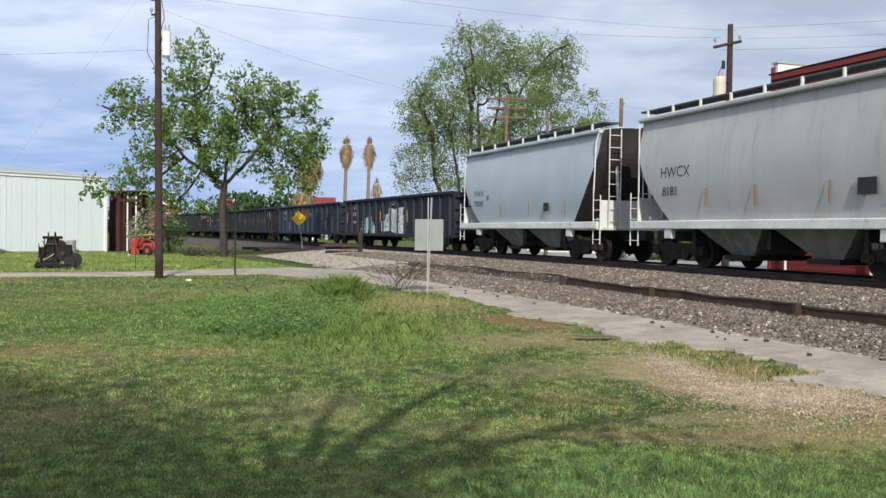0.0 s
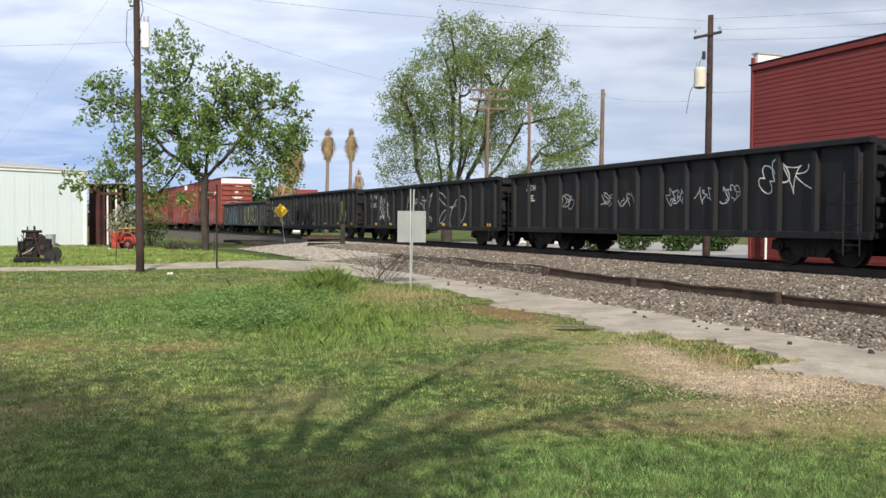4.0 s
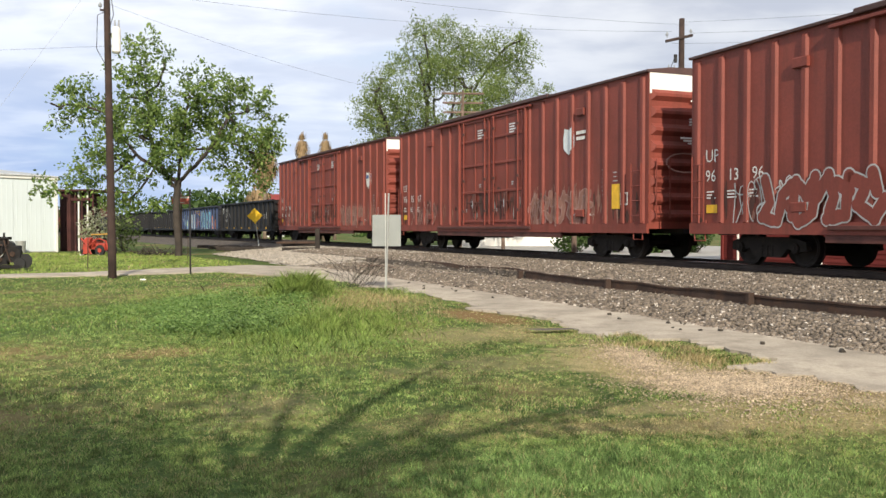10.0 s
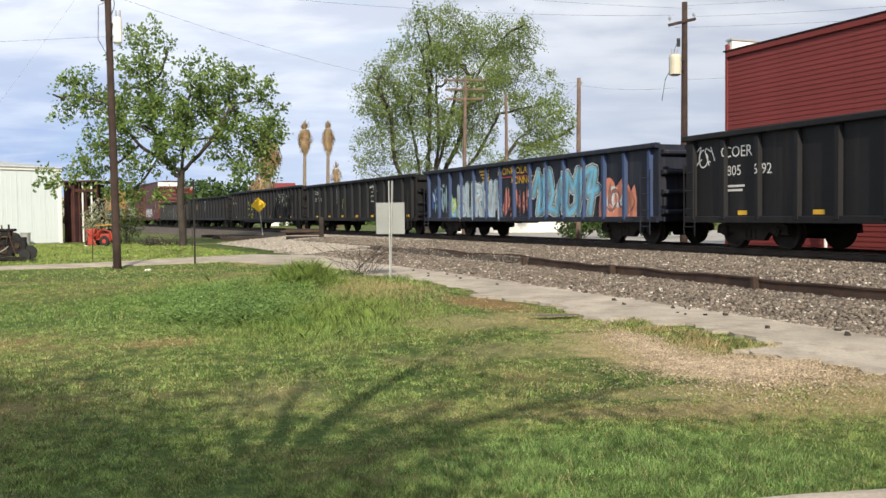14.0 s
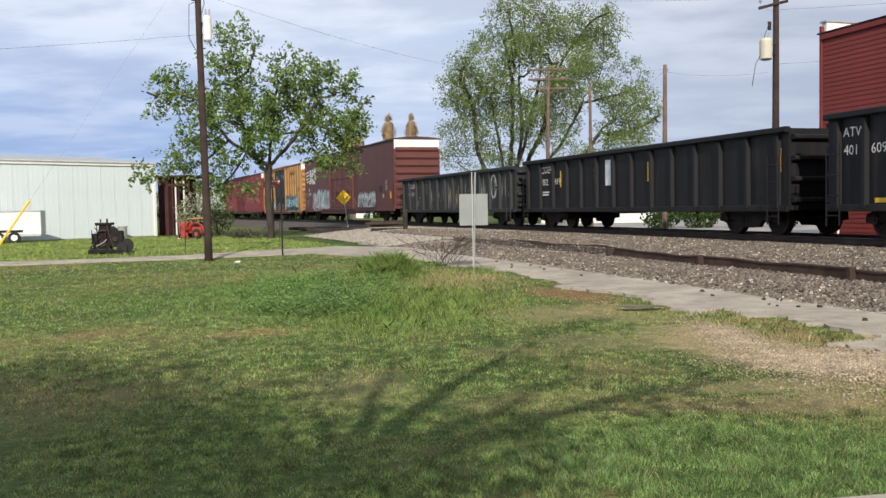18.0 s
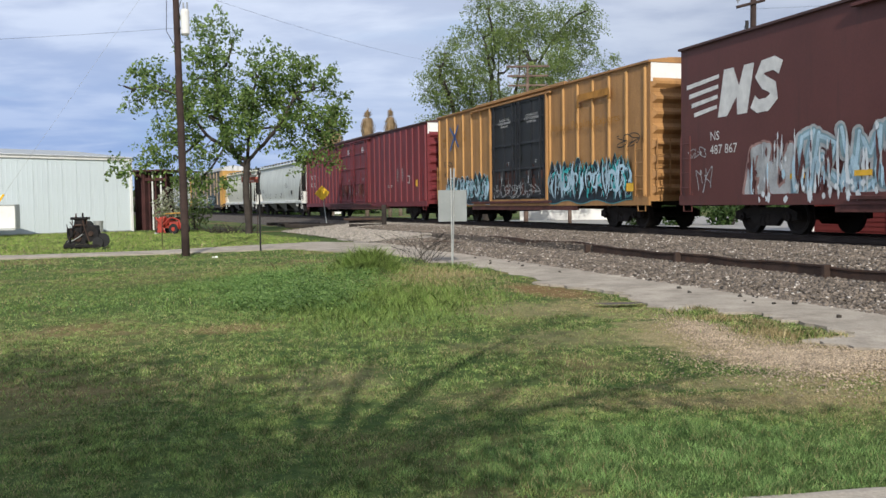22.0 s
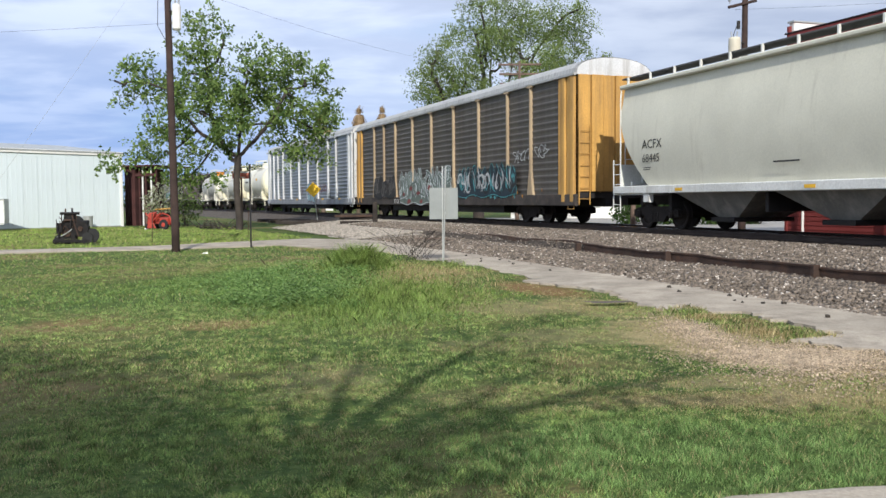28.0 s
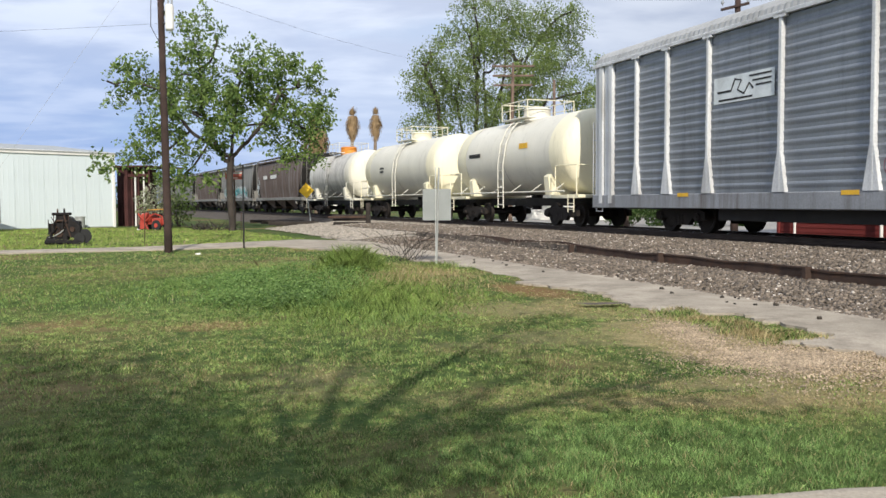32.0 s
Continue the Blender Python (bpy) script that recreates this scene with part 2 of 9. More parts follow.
def on_track(s, off=0.0):
    """Place and heading at s metres along the track; off: metres towards the camera's side."""
    if s > EASE:
        x, y, h0 = on_track(EASE)
        h = h0 + BEND_FAR * (s - EASE)
        x += (math.cos(h) - math.cos(h0)) / BEND_FAR
        y += (math.sin(h) - math.sin(h0)) / BEND_FAR
    elif s > 0:
        h = HEAD + BEND * s
        x = FOOT * math.cos(HEAD) + (math.cos(h) - math.cos(HEAD)) / BEND
        y = FOOT * math.sin(HEAD) + (math.sin(h) - math.sin(HEAD)) / BEND
    else:
        h = HEAD
        x = FOOT * math.cos(HEAD) - math.sin(HEAD) * s
        y = FOOT * math.sin(HEAD) + math.cos(HEAD) * s
    return x - off * math.cos(h), y - off * math.sin(h), h


def sweep(shape, ring, s0, s1, step=2.0):
    """Sweeps a closed ring of (off, z) points along the track."""
    n = max(2, int((s1 - s0) / step) + 1)
    rings = []
    for i in range(n + 1):
        s = s0 + (s1 - s0) * i / n
        rings.append([(*on_track(s, o)[:2], z) for o, z in ring])
    return shape.loft(rings)

# ---- ground, path, track ----
# worn patches of the lawn: centre, half-lengths, turn, how bare, kind of earth
EARTH = {"chips": ((0.26, 0.195, 0.12), (0.48, 0.39, 0.265)), "straw": ((0.27, 0.215, 0.11), (0.46, 0.38, 0.20)), "brown": ((0.19, 0.14, 0.075), (0.29, 0.225, 0.125)), "rust": ((0.20, 0.105, 0.055), (0.28, 0.165, 0.08))}
WORN = [(3.35, 8.7, 1.15, 0.62, -38, 1.1, "chips"), (2.6, 10.2, 1.4, 0.75, 100, 0.95, "straw"), (1.3, 10.3, 0.8, 0.6, 0, 0.42, "straw"), (2.6, 7.7, 1.0, 0.3, 12, 0.65, "straw"), (4.4, 6.8, 0.7, 0.6, 0, 0.6, "straw"), (0.2, 9.6, 0.5, 0.4, 0, 0.3, "straw"), (4.5, 7.6, 0.8, 0.5, -30, 0.8, "chips"), (2.0, 6.9, 0.9, 0.25, 6, 0.6, "brown"), (3.2, 7.1, 1.0, 0.5, 10, 0.65, "straw"), (0.35, 7.1, 0.6, 0.4, 0, 0.28, "brown"),
        (-1.25, 7.8, 0.45, 0.9, 0, 0.4, "straw"), (-3.0, 11.2, 0.55, 0.4, 8, 0.6, "rust"), (-5.0, 11.5, 0.5, 0.35, 0, 0.4, "rust"), (0.6, 12.9, 0.8, 0.8, 0, 0.6, "straw"), (1.35, 15.6, 0.5, 1.3, 20, 0.9, "rust"), (-0.8, 18.2, 0.9, 1.5, 0, 0.6, "straw"),
        (1.9, 12.9, 0.7, 1.2, 20, 0.55, "straw"), (4.3, 8.4, 0.35, 1.3, 40, 0.7, "brown")]


def ground_material():
    m = bpy.data.materials.new("lawn_soil")
    m.use_nodes = True
    n, l = m.node_tree.nodes, m.node_tree.links
    b = n["Principled BSDF"]
    b.inputs["Roughness"].default_value = 0.95
    b.inputs["Specular IOR Level"].default_value = 0.1
    geo = n.new("ShaderNodeTexCoord")

    def noise_of(scale, low, high, detail=6):
        t = n.new("ShaderNodeTexNoise")
        t.inputs["Scale"].default_value, t.inputs["Detail"].default_value = scale, detail
        l.new(geo.outputs["Object"], t.inputs["Vector"])
        r = n.new("ShaderNodeMapRange")
        r.inputs[1].default_value, r.inputs[2].default_value = low, high
        l.new(t.outputs[0], r.inputs[0])
        return r.outputs[0]

    def mix(fac, a, c):
        x = n.new("ShaderNodeMixRGB")
        l.new(fac, x.inputs[0])
        for slot, v in ((1, a), (2, c)):
            if isinstance(v, tuple):
                x.inputs[slot].default_value = (*v, 1)
            else:
                l.new(v, x.inputs[slot])
        return x.outputs[0]

    grass = mix(noise_of(0.5, 0.35, 0.65), (0.068, 0.112, 0.028), (0.130, 0.165, 0.052))
    grass = mix(noise_of(14, 0.38, 0.62), grass, (0.050, 0.085, 0.022))
    grass = mix(noise_of(0.33, 0.50, 0.66), grass, (0.21, 0.16, 0.075))
    # worn patches, ragged by noise
    for cx, cy, rx, ry, turn, amount, earth in WORN:
        mp = n.new("ShaderNodeMapping")
        mp.vector_type = 'TEXTURE'
        mp.inputs["Location"].default_value = (cx, cy, 0)
        mp.inputs["Rotation"].default_value = (0, 0, radians(turn))
        mp.inputs["Scale"].default_value = (rx, ry, 1)
        l.new(geo.outputs["Object"], mp.inputs[0])
        ln = n.new("ShaderNodeVectorMath")
        ln.operation = 'LENGTH'
        flat = n.new("ShaderNodeVectorMath")
        flat.operation = 'MULTIPLY'
        flat.inputs[1].default_value = (1, 1, 0)
        l.new(mp.outputs[0], flat.inputs[0])
        l.new(flat.outputs[0], ln.inputs[0])
        sub = n.new("ShaderNodeMath")
        sub.operation = 'SUBTRACT'
        l.new(ln.outputs["Value"], sub.inputs[0])
        l.new(noise_of(3.2, 0.2, 0.8), sub.inputs[1])
        worn = n.new("ShaderNodeMapRange")
        worn.inputs[1].default_value, worn.inputs[2].default_value = 0.85, 0.25
        worn.inputs[4].default_value = min(1, amount * 0.85)
        l.new(sub.outputs[0], worn.inputs[0])
        dark, pale = EARTH[earth]
        grass = mix(worn.outputs[0], grass, mix(noise_of(40, 0.35, 0.65), dark, pale))
    l.new(grass, b.inputs["Base Color"])
    bp = n.new("ShaderNodeBump")
    bp.inputs["Strength"].default_value, bp.inputs["Distance"].default_value = 0.8, 0.05
    l.new(noise_of(25, 0.2, 0.8), bp.inputs["Height"])
    l.new(bp.outputs[0], b.inputs["Normal"])
    return m


def lawn_height(x, y):
    """Small swells in the lawn and the weedy mound."""
    h = 0.035 * noise.noise(Vector((x * 0.35, y * 0.35, 3.1)))
    h += 0.16 * math.exp(-(((x + 2.6) / 2.4) ** 2 + ((y - 19.6) / 2.6) ** 2))
    return h


M_LAWN = ground_material()
gs = Shape()
xs = [-1500, -300, -90] + [-45 + 1.5 * i for i in range(61)] + [90, 300, 1500]
ys = [-1500, -200, -40] + [-10 + 1.5 * i for i in range(60)] + [110, 300, 2500]
for y in ys:
    for x in xs:
        near = -45 <= x <= 45 and -10 <= y <= 80
        gs.v.append((x, y, lawn_height(x, y) if near else -0.02))
nx = len(xs)
for j in range(len(ys) - 1):
    for i in range(nx - 1):
        gs.f.append((j * nx + i, j * nx + i + 1, (j + 1) * nx + i + 1, (j + 1) * nx + i))
tagged(part("ground", gs, M_LAWN, smooth=True), "mown green lawn with dry brown patches", "ground", kind="structure")

M_BALLAST = mat("ballast", (0.075, 0.062, 0.050), 0.95, vary=0.5, size=3.0, bump=1.0, fine=8)
M_STONE = mat("ballast_stone", (0.150, 0.123, 0.096), 0.9, vary=0.45, size=5, each=0.97)
M_STONEPALE = mat("pale_ballast_stone", (0.40, 0.36, 0.31), 0.85, vary=0.3, size=5, each=0.5)
M_PATH = mat("old_concrete", (0.375, 0.33, 0.265), 0.95, vary=0.22, size=0.8, bump=0.6, dirt=(0.20, 0.17, 0.135), dirt_amount=0.5, fine=45, spec=0.15)
M_RUST = mat("rusted_steel", (0.060, 0.038, 0.028), 0.85, 0.2, vary=0.4, size=2.0, bump=0.5, dirt=(0.11, 0.055, 0.03), dirt_amount=0.4)
M_RAIL = mat("rail_steel", (0.06, 0.045, 0.038), 0.7, 0.5, vary=0.3, size=2.0)
M_RAILTOP = mat("worn_rail_head", (0.45, 0.44, 0.43), 0.25, 1.0, vary=0.1, size=3.0)
M_TIE = mat("creosoted_wood", (0.034, 0.027, 0.022), 0.9, vary=0.4, size=2.0, bump=0.6)

bed = Shape()
sweep(bed, [(6.7, -0.1), (6.55, 0.02), (5.6, 0.12), (4.62, 0.19), (4.55, 0.19), (4.5, 0.36), (3.0, 0.44), (1.7, 0.50), (0.75, 0.47), (-0.75, 0.47), (-1.7, 0.50), (-4.5, 0.05), (-4.6, -0.1)], -60, 46, 1.5)
sweep(bed, [(6.7, -0.1), (6.55, 0.02), (1.7, 0.50), (-1.7, 0.50), (-4.5, 0.05), (-4.6, -0.1)], -480, -60, 20)
sweep(bed, [(4.2, -0.1), (4.0, 0.03), (1.9, 0.46), (1.7, 0.50), (0.75, 0.47), (-0.75, 0.47), (-1.7, 0.50), (-4.5, 0.05), (-4.6, -0.1)], 46, 330, 4)
tagged(part("ballast_bed", bed, M_BALLAST), "grey-brown crushed stone bed under the railway track", "track bed", kind="structure")

path_pts_far = [(29.7, 7.3), (25.6, 6.9), (22.4, 6.55), (19.0, 6.5), (15.8, 6.65), (12.8, 6.45), (10.2, 6.4), (7, 6.2), (0, 6.2), (-30, 6.2)]


def path_near(s):
    w = 0.16 * noise.noise(Vector((s * 1.1, 2.3, 0))) + 0.16 * noise.noise(Vector((s * 3.7, 7.1, 0))) + 0.10 * noise.noise(Vector((s * 9.0, 1.1, 0)))
    return 8.56 + 0.16 * math.sin(s * 1.7) + 1.5 * w + (0.22 if s < 8.3 else 0) - (0.5 if 8.3 < s < 10.6 else 0)


pth = Shape()
rows_p = []
s = -30.0
while s <= 31.0:
    far = np.interp(s, [q[0] for q in path_pts_far][::-1], [q[1] for q in path_pts_far][::-1]) - 0.25
    near = path_near(s)
    hn = lawn_height(*on_track(s, near)[:2])
    rows_p.append([(*on_track(s, near)[:2], -0.06), (*on_track(s, near)[:2], 0.035), (*on_track(s, (near + far) / 2)[:2], 0.055), (*on_track(s, far)[:2], 0.045), (*on_track(s, far)[:2], -0.06)])
    s += 0.12
pth.loft(rows_p)
tagged(part("pavement", pth, M_PATH), "worn pale concrete path with ragged broken edges", "path", kind="structure")

# flat dark brown patch with a wavy outline, just above the path
patch_ring = [(2.14 + .34 * math.cos(a) * (1 + .25 * math.sin(3 * a)), 13.05 + .17 * math.sin(a) * (1 + .3 * math.sin(2 * a + 1)), .066) for a in [i * math.pi / 9 for i in range(18)]]
tagged(part("path_hollow", Shape().add(patch_ring, [tuple(range(18))]), mat("wet_dirt", (0.10, 0.08, 0.06), 0.8, vary=.3, size=6)), "dark brown irregular patch on the concrete path", "dirt", kind="structure")

# the path's arm that runs on past the pole to the far yard
arm = Shape()
arm_mid = [(-2.6, 29.2, 1.3), (-4.2, 32.4, 2.4), (-6.0, 34.2, 2.6), (-8.2, 32.0, 1.7), (-10.2, 30.1, 1.15), (-14.0, 28.3, 1.0), (-30.0, 24.0, 1.0), (-60.0, 17.0, 1.0)]
rings = []
for i, (x, y, w) in enumerate(arm_mid):
    a = arm_mid[max(0, i - 1)]
    c = arm_mid[min(len(arm_mid) - 1, i + 1)]
    d = Vector((c[0] - a[0], c[1] - a[1], 0)).normalized()
    nrm = Vector((-d.y, d.x, 0))
    p = Vector((x, y, 0))
    rings.append([p + nrm * w + Vector((0, 0, -0.06)), p + nrm * w + Vector((0, 0, 0.04)), p + Vector((0, 0, 0.06)), p - nrm * w + Vector((0, 0, 0.04)), p - nrm * w + Vector((0, 0, -0.06))])
arm.loft(rings)
tagged(part("pavement_branch", arm, M_PATH), "pale dusty concrete path across the grass", "path", kind="structure")

# rails and sleepers
for side, off in (("near", 0.755), ("far", -0.755)):
    rail = thing("rail", "long rusty steel rail with a worn shiny head", "rail", "running rails", kind="structure")
    web = Shape()
    sweep(web, [(off - 0.07, 0.505), (off + 0.07, 0.505), (off + 0.07, 0.52), (off + 0.012, 0.545), (off + 0.012, 0.635), (off + 0.036, 0.645), (off + 0.036, 0.675), (off - 0.036, 0.675), (off - 0.036, 0.645), (off - 0.012, 0.635), (off - 0.012, 0.545), (off - 0.07, 0.52)], -480, 330, 2)
    part("web", web, M_RAIL, rail)
    head = Shape()
    sweep(head, [(off - 0.030, 0.675), (off + 0.030, 0.675), (off + 0.026, 0.68), (off - 0.026, 0.68)], -480, 330, 2)
    part("rail_head", head, M_RAILTOP, rail, "bright worn running surface")
tie = Shape().cbox(-0.11, 0.11, -1.3, 1.3, -0.14, 0.025, 0.015).mesh("sleeper", M_TIE)
sleepers = thing("sleepers", "row of dark creosoted timber sleepers in the stone", "sleeper", kind="structure")
rest = Shape()
i = 0
s = -20.0
while s < 150:
    x, y, h = on_track(s)
    m = Matrix.Translation((x, y, 0.49 + 0.006 * math.sin(i * 5.3))) @ Matrix.Rotation(h + radians(90) + 0.012 * math.sin(i * 2.7), 4, 'Z')
    if s < 60:
        part("sleeper", tie, M_TIE, sleepers, at=m)
    else:
        rest.box(-0.11, 0.11, -1.3, 1.3, -0.14, 0.025, m)
    s += 0.55
    i += 1
tagged(part("far_sleepers", rest, M_TIE, sleepers), kind="stuff")

# rusted retaining rail along the slope of the stone
ret = thing("retaining_rail", "rusted steel rail retaining the stone slope, with short posts", "retaining rail")
def sagging(ring, s0, s1, seed):
    rings = []
    n = int((s1 - s0) / .5)
    for i in range(n + 1):
        q = s0 + (s1 - s0) * i / n
        dz = .018 * math.sin(q * 1.3 + seed) + .012 * math.sin(q * 3.1 + 2 * seed) - .015
        do = .05 * math.sin(q * .9 + seed)
        rings.append([(*on_track(q, o + do)[:2], z + dz) for o, z in ring])
    return Shape().loft(rings)


RING = [(4.55, 0.14), (4.64, 0.14), (4.64, 0.20), (4.62, 0.22), (4.62, 0.36), (4.64, 0.37), (4.64, 0.40), (4.54, 0.40), (4.54, 0.37), (4.56, 0.36)]
for k, (a, b_) in enumerate(((-20, 5.8), (5.9, 13.0), (13.1, 17.6), (17.7, 21.7))):
    part("rail", sagging(RING, a, b_, k * 1.7), M_RUST, ret)
part("far_rail", sagging([(4.42, 0.30), (4.48, 0.30), (4.48, 0.43), (4.42, 0.43)], 21.8, 31, 3.0), M_RUST, ret)
for s in (6.0, 13.0, 17.6, 21.8):
    x, y, h = on_track(s, 4.70)
    part("post", Shape().cbox(-0.07, 0.07, -0.05, 0.05, -0.05, 0.41, 0.012), M_RUST, ret, at=Matrix.Translation((x, y, 0)) @ Matrix.Rotation(h, 4, 'Z'))

# ---- buildings and poles ----
M_RED = mat("red_siding", (0.185, 0.030, 0.026), 0.75, vary=0.10, size=0.8, bump=0.1, dirt=(0.12, 0.025, 0.02), dirt_amount=0.2, streak=True, each=0.10)
M_WHITE = mat("white_paint", (0.74, 0.73, 0.69), 0.7, vary=0.08, size=1.0, dirt=(0.5, 0.47, 0.42), dirt_amount=0.2)
M_SHED = mat("pale_green_metal", (0.60, 0.665, 0.675), 0.5, vary=0.04, size=0.5, dirt=(0.48, 0.53, 0.535), dirt_amount=0.12, streak=True, each=0.03)
M_POLE = mat("pole_wood", (0.045, 0.028, 0.023), 0.9, vary=0.35, size=3.0, bump=0.5, dirt=(0.035, 0.026, 0.022), streak=True)
M_POLE2 = mat("dry_pole_wood", (0.15, 0.105, 0.08), 0.9, vary=0.3, size=3.0, bump=0.4, dirt=(0.11, 0.075, 0.055), streak=True)
M_DARK = mat("dark_maroon", (0.060, 0.022, 0.020), 0.85, vary=0.4, size=1.2)
M_GREY = mat("galvanised_steel", (0.42, 0.43, 0.41), 0.5, 0.5, vary=0.12, size=2.0)
M_SIGNBACK = mat("sign_back", (0.245, 0.26, 0.25), 0.55, 0.25, vary=0.08, size=2.0, dirt=(0.34, 0.34, 0.31), dirt_amount=0.2)
M_YELLOW = mat("traffic_yellow", (0.95, 0.58, 0.025), 0.45, vary=0.06, size=3.0)
M_BLACK = mat("black_iron", (0.018, 0.017, 0.017), 0.6, 0.4, vary=0.3, size=3.0)
M_IRONRED = mat("implement_red", (0.36, 0.045, 0.028), 0.6, vary=0.2, size=2.0, dirt=(0.22, 0.06, 0.035), dirt_amount=0.4)
M_CHIPPED = mat("faded_ochre_paint", (0.50, 0.28, 0.06), 0.7, vary=0.2, size=2.0)
M_ENGINE = mat("oily_engine_black", (0.013, 0.012, 0.012), 0.75, vary=0.5, size=5.0, dirt=(0.05, 0.032, 0.022), dirt_amount=0.25, spec=0.2)
M_TYRE = mat("tyre_rubber", (0.02, 0.02, 0.02), 0.85, vary=0.3, size=4.0)
M_WIRE = mat("wire_black", (0.012, 0.012, 0.014), 0.6, 0.2)
M_GRAVEL = mat("pale_gravel", (0.30, 0.265, 0.22), 0.95, vary=0.4, size=3.0, bump=1.0, fine=7)
M_GLASSWARE = mat("porcelain_grey", (0.30, 0.32, 0.34), 0.3, vary=0.1)
M_HEAPDARK = mat("dark_brush", (0.045, 0.038, 0.030), 0.95, vary=0.4, size=3.0)

# red lap-sided building beyond the track
BX, BY, BH = 11.05, 31.1, 7.05
BDIR = radians(-69)           # its long wall runs this way from the corner
bm_ = Matrix.Translation((BX, BY, 0)) @ Matrix.Rotation(BDIR, 4, 'Z')
bld = thing("red_building", "red lap-sided two-storey building with a pale parapet", "building", at=bm_)
part("core", Shape().box(0.12, 34, 0.10, 14, 0, BH - .15), M_RED, bld)
part("corner_board", Shape().cbox(-.01, .12, .05, .16, 0, BH + .30, .015), M_RED, bld)
part("eave_board", Shape().cbox(.1, 34, .02, .12, BH - .16, BH + .04, .02), M_RED, bld)
part("coping", Shape().cbox(-.06, 34, .0, .2, BH + .04, BH + .09, .01), M_BLACK, bld, "dark metal coping")
part("parapet", Shape().box(0.0, .22, .16, 14, BH - .2, BH + .42), M_WHITE, bld, "whitewashed parapet along the side wall")
part("parapet_cap", Shape().cbox(-.04, .26, .1, 14, BH + .42, BH + .48, .01), M_GREY, bld)
board = Shape().add([(.1, .10, 0), (34, .10, 0), (34, .10, .16), (.1, .10, .16), (.1, .076, 0), (34, .076, 0), (34, .092, .16), (.1, .092, .16)],
                    [(4, 5, 6, 7), (0, 1, 5, 4), (3, 7, 6, 2), (0, 4, 7, 3), (1, 2, 6, 5)]).mesh("lap_board", M_RED)
z = 0.05
while z < BH - .3:
    part("lap_board", board, M_RED, bld, at=Matrix.Translation((0, 0, z)))
    z += .15
part("downpipe", Shape().tube((4.6, -.06, 0), (4.6, -.06, 2.3), .05, .05, 8), M_WHITE, bld, "white rain pipe")
part("downpipe", Shape().tube((1.0, -.06, 0), (1.0, -.06, 2.3), .04, .04, 8), M_WHITE, bld, "white rain pipe")

# pale metal shed at the yard
sm = Matrix.Translation((-22.0, 58.2, 0)) @ Matrix.Rotation(math.atan2(-7.6, -6.2), 4, 'Z')
shed = thing("metal_shed", "long pale green ribbed metal warehouse with white trim", "warehouse", at=sm)
part("core", Shape().box(.03, 42, -16, -.06, 0, 4.68), M_SHED, shed)
part("roof", Shape().prism([(-16.2, 4.66), (-8, 5.5), (.12, 4.70), (.12, 4.78), (-8, 5.6), (-16.2, 4.76)], -.1, 42), M_GREY, shed)
panel = Shape().box(0, .89, -.06, 0, .06, 4.6)
for rx in (.0, .3, .6):
    panel.add([(rx + .03, 0, .06), (rx + .13, 0, .06), (rx + .10, .005, .06), (rx + .06, .005, .06), (rx + .03, 0, 4.6), (rx + .13, 0, 4.6), (rx + .10, .005, 4.6), (rx + .06, .005, 4.6)], [(0, 1, 2, 3), (1, 5, 6, 2), (2, 6, 7, 3), (3, 7, 4, 0)])
panel = panel.mesh("wall_panel", M_SHED)
for i in range(46):
    part("wall_panel", panel, M_SHED, shed, at=Matrix.Translation((.1 + i * .9, 0, 0)))
part("eave_trim", Shape().cbox(-.08, 42, -.05, .09, 4.55, 4.80, .02), M_WHITE, shed, "white eave trim")
part("corner_trim", Shape().cbox(-.06, .14, -.14, .06, 0, 4.6, .02), M_WHITE, shed, "white corner trim")
part("joint_trim", Shape().cbox(9.9, 10.08, 0, .05, 0, 4.6, .01), M_WHITE, shed)
part("base_trim", Shape().cbox(0, 42, -.04, .04, 0, .08, .01), M_GREY, shed)

# dark timber lean-to beside the shed
lm = Matrix.Translation((-22.7, 60.6, 0)) @ Matrix.Rotation(radians(-14), 4, 'Z')
lean = thing("timber_shelter", "dark maroon timber shelter with open posts beside the shed", "shelter", at=lm)
part("wall", Shape().box(0, .78, 0, .12, 0, 4.0), M_DARK, lean)
for i in range(3):
    part("wall_board", Shape().cbox(.02 + i * .215, .20 + i * .215, -.03, 0, 0, 3.95, .008), M_DARK, lean)
part("side_wall", Shape().box(.68, .78, .12, 3.5, 0, 3.9), M_DARK, lean)
part("roof", Shape().box(-.2, 2.5, -.3, 4, 3.95, 4.06), M_DARK, lean)
for x in (1.0, 1.25, 1.5, 1.9, 2.3):
    part("post", Shape().cbox(x, x + .09, .1, .19, 0, 3.95, .01), M_WHITE if x in (1.25, 1.9) else M_DARK, lean)
part("beam", Shape().cbox(.78, 2.4, .05, .2, 3.3, 3.5, .02), M_DARK, lean)


# fence and crates in front of it
def picket_fence(x, y, n, yaw):
    f = thing("picket_fence", "grey weathered picket fence by the shelter", "fence", at=pose(x, y, 0, 0, 0, yaw))
    me = Shape().cbox(-.04, .04, -.01, .01, 0, 1.25, .008).mesh("picket", M_POLE2)
    for i in range(n):
        part("picket", me, M_POLE2, f, at=Matrix.Translation((i * .16, 0, .02 * math.sin(i * 3.1))) @ Matrix.Rotation(.05 * math.sin(i * 7.7), 4, 'Y'))
    for z0 in (.35, .95):
        part("fence_rail", Shape().cbox(-.1, n * .16, .01, .05, z0, z0 + .08, .008), M_POLE2, f)


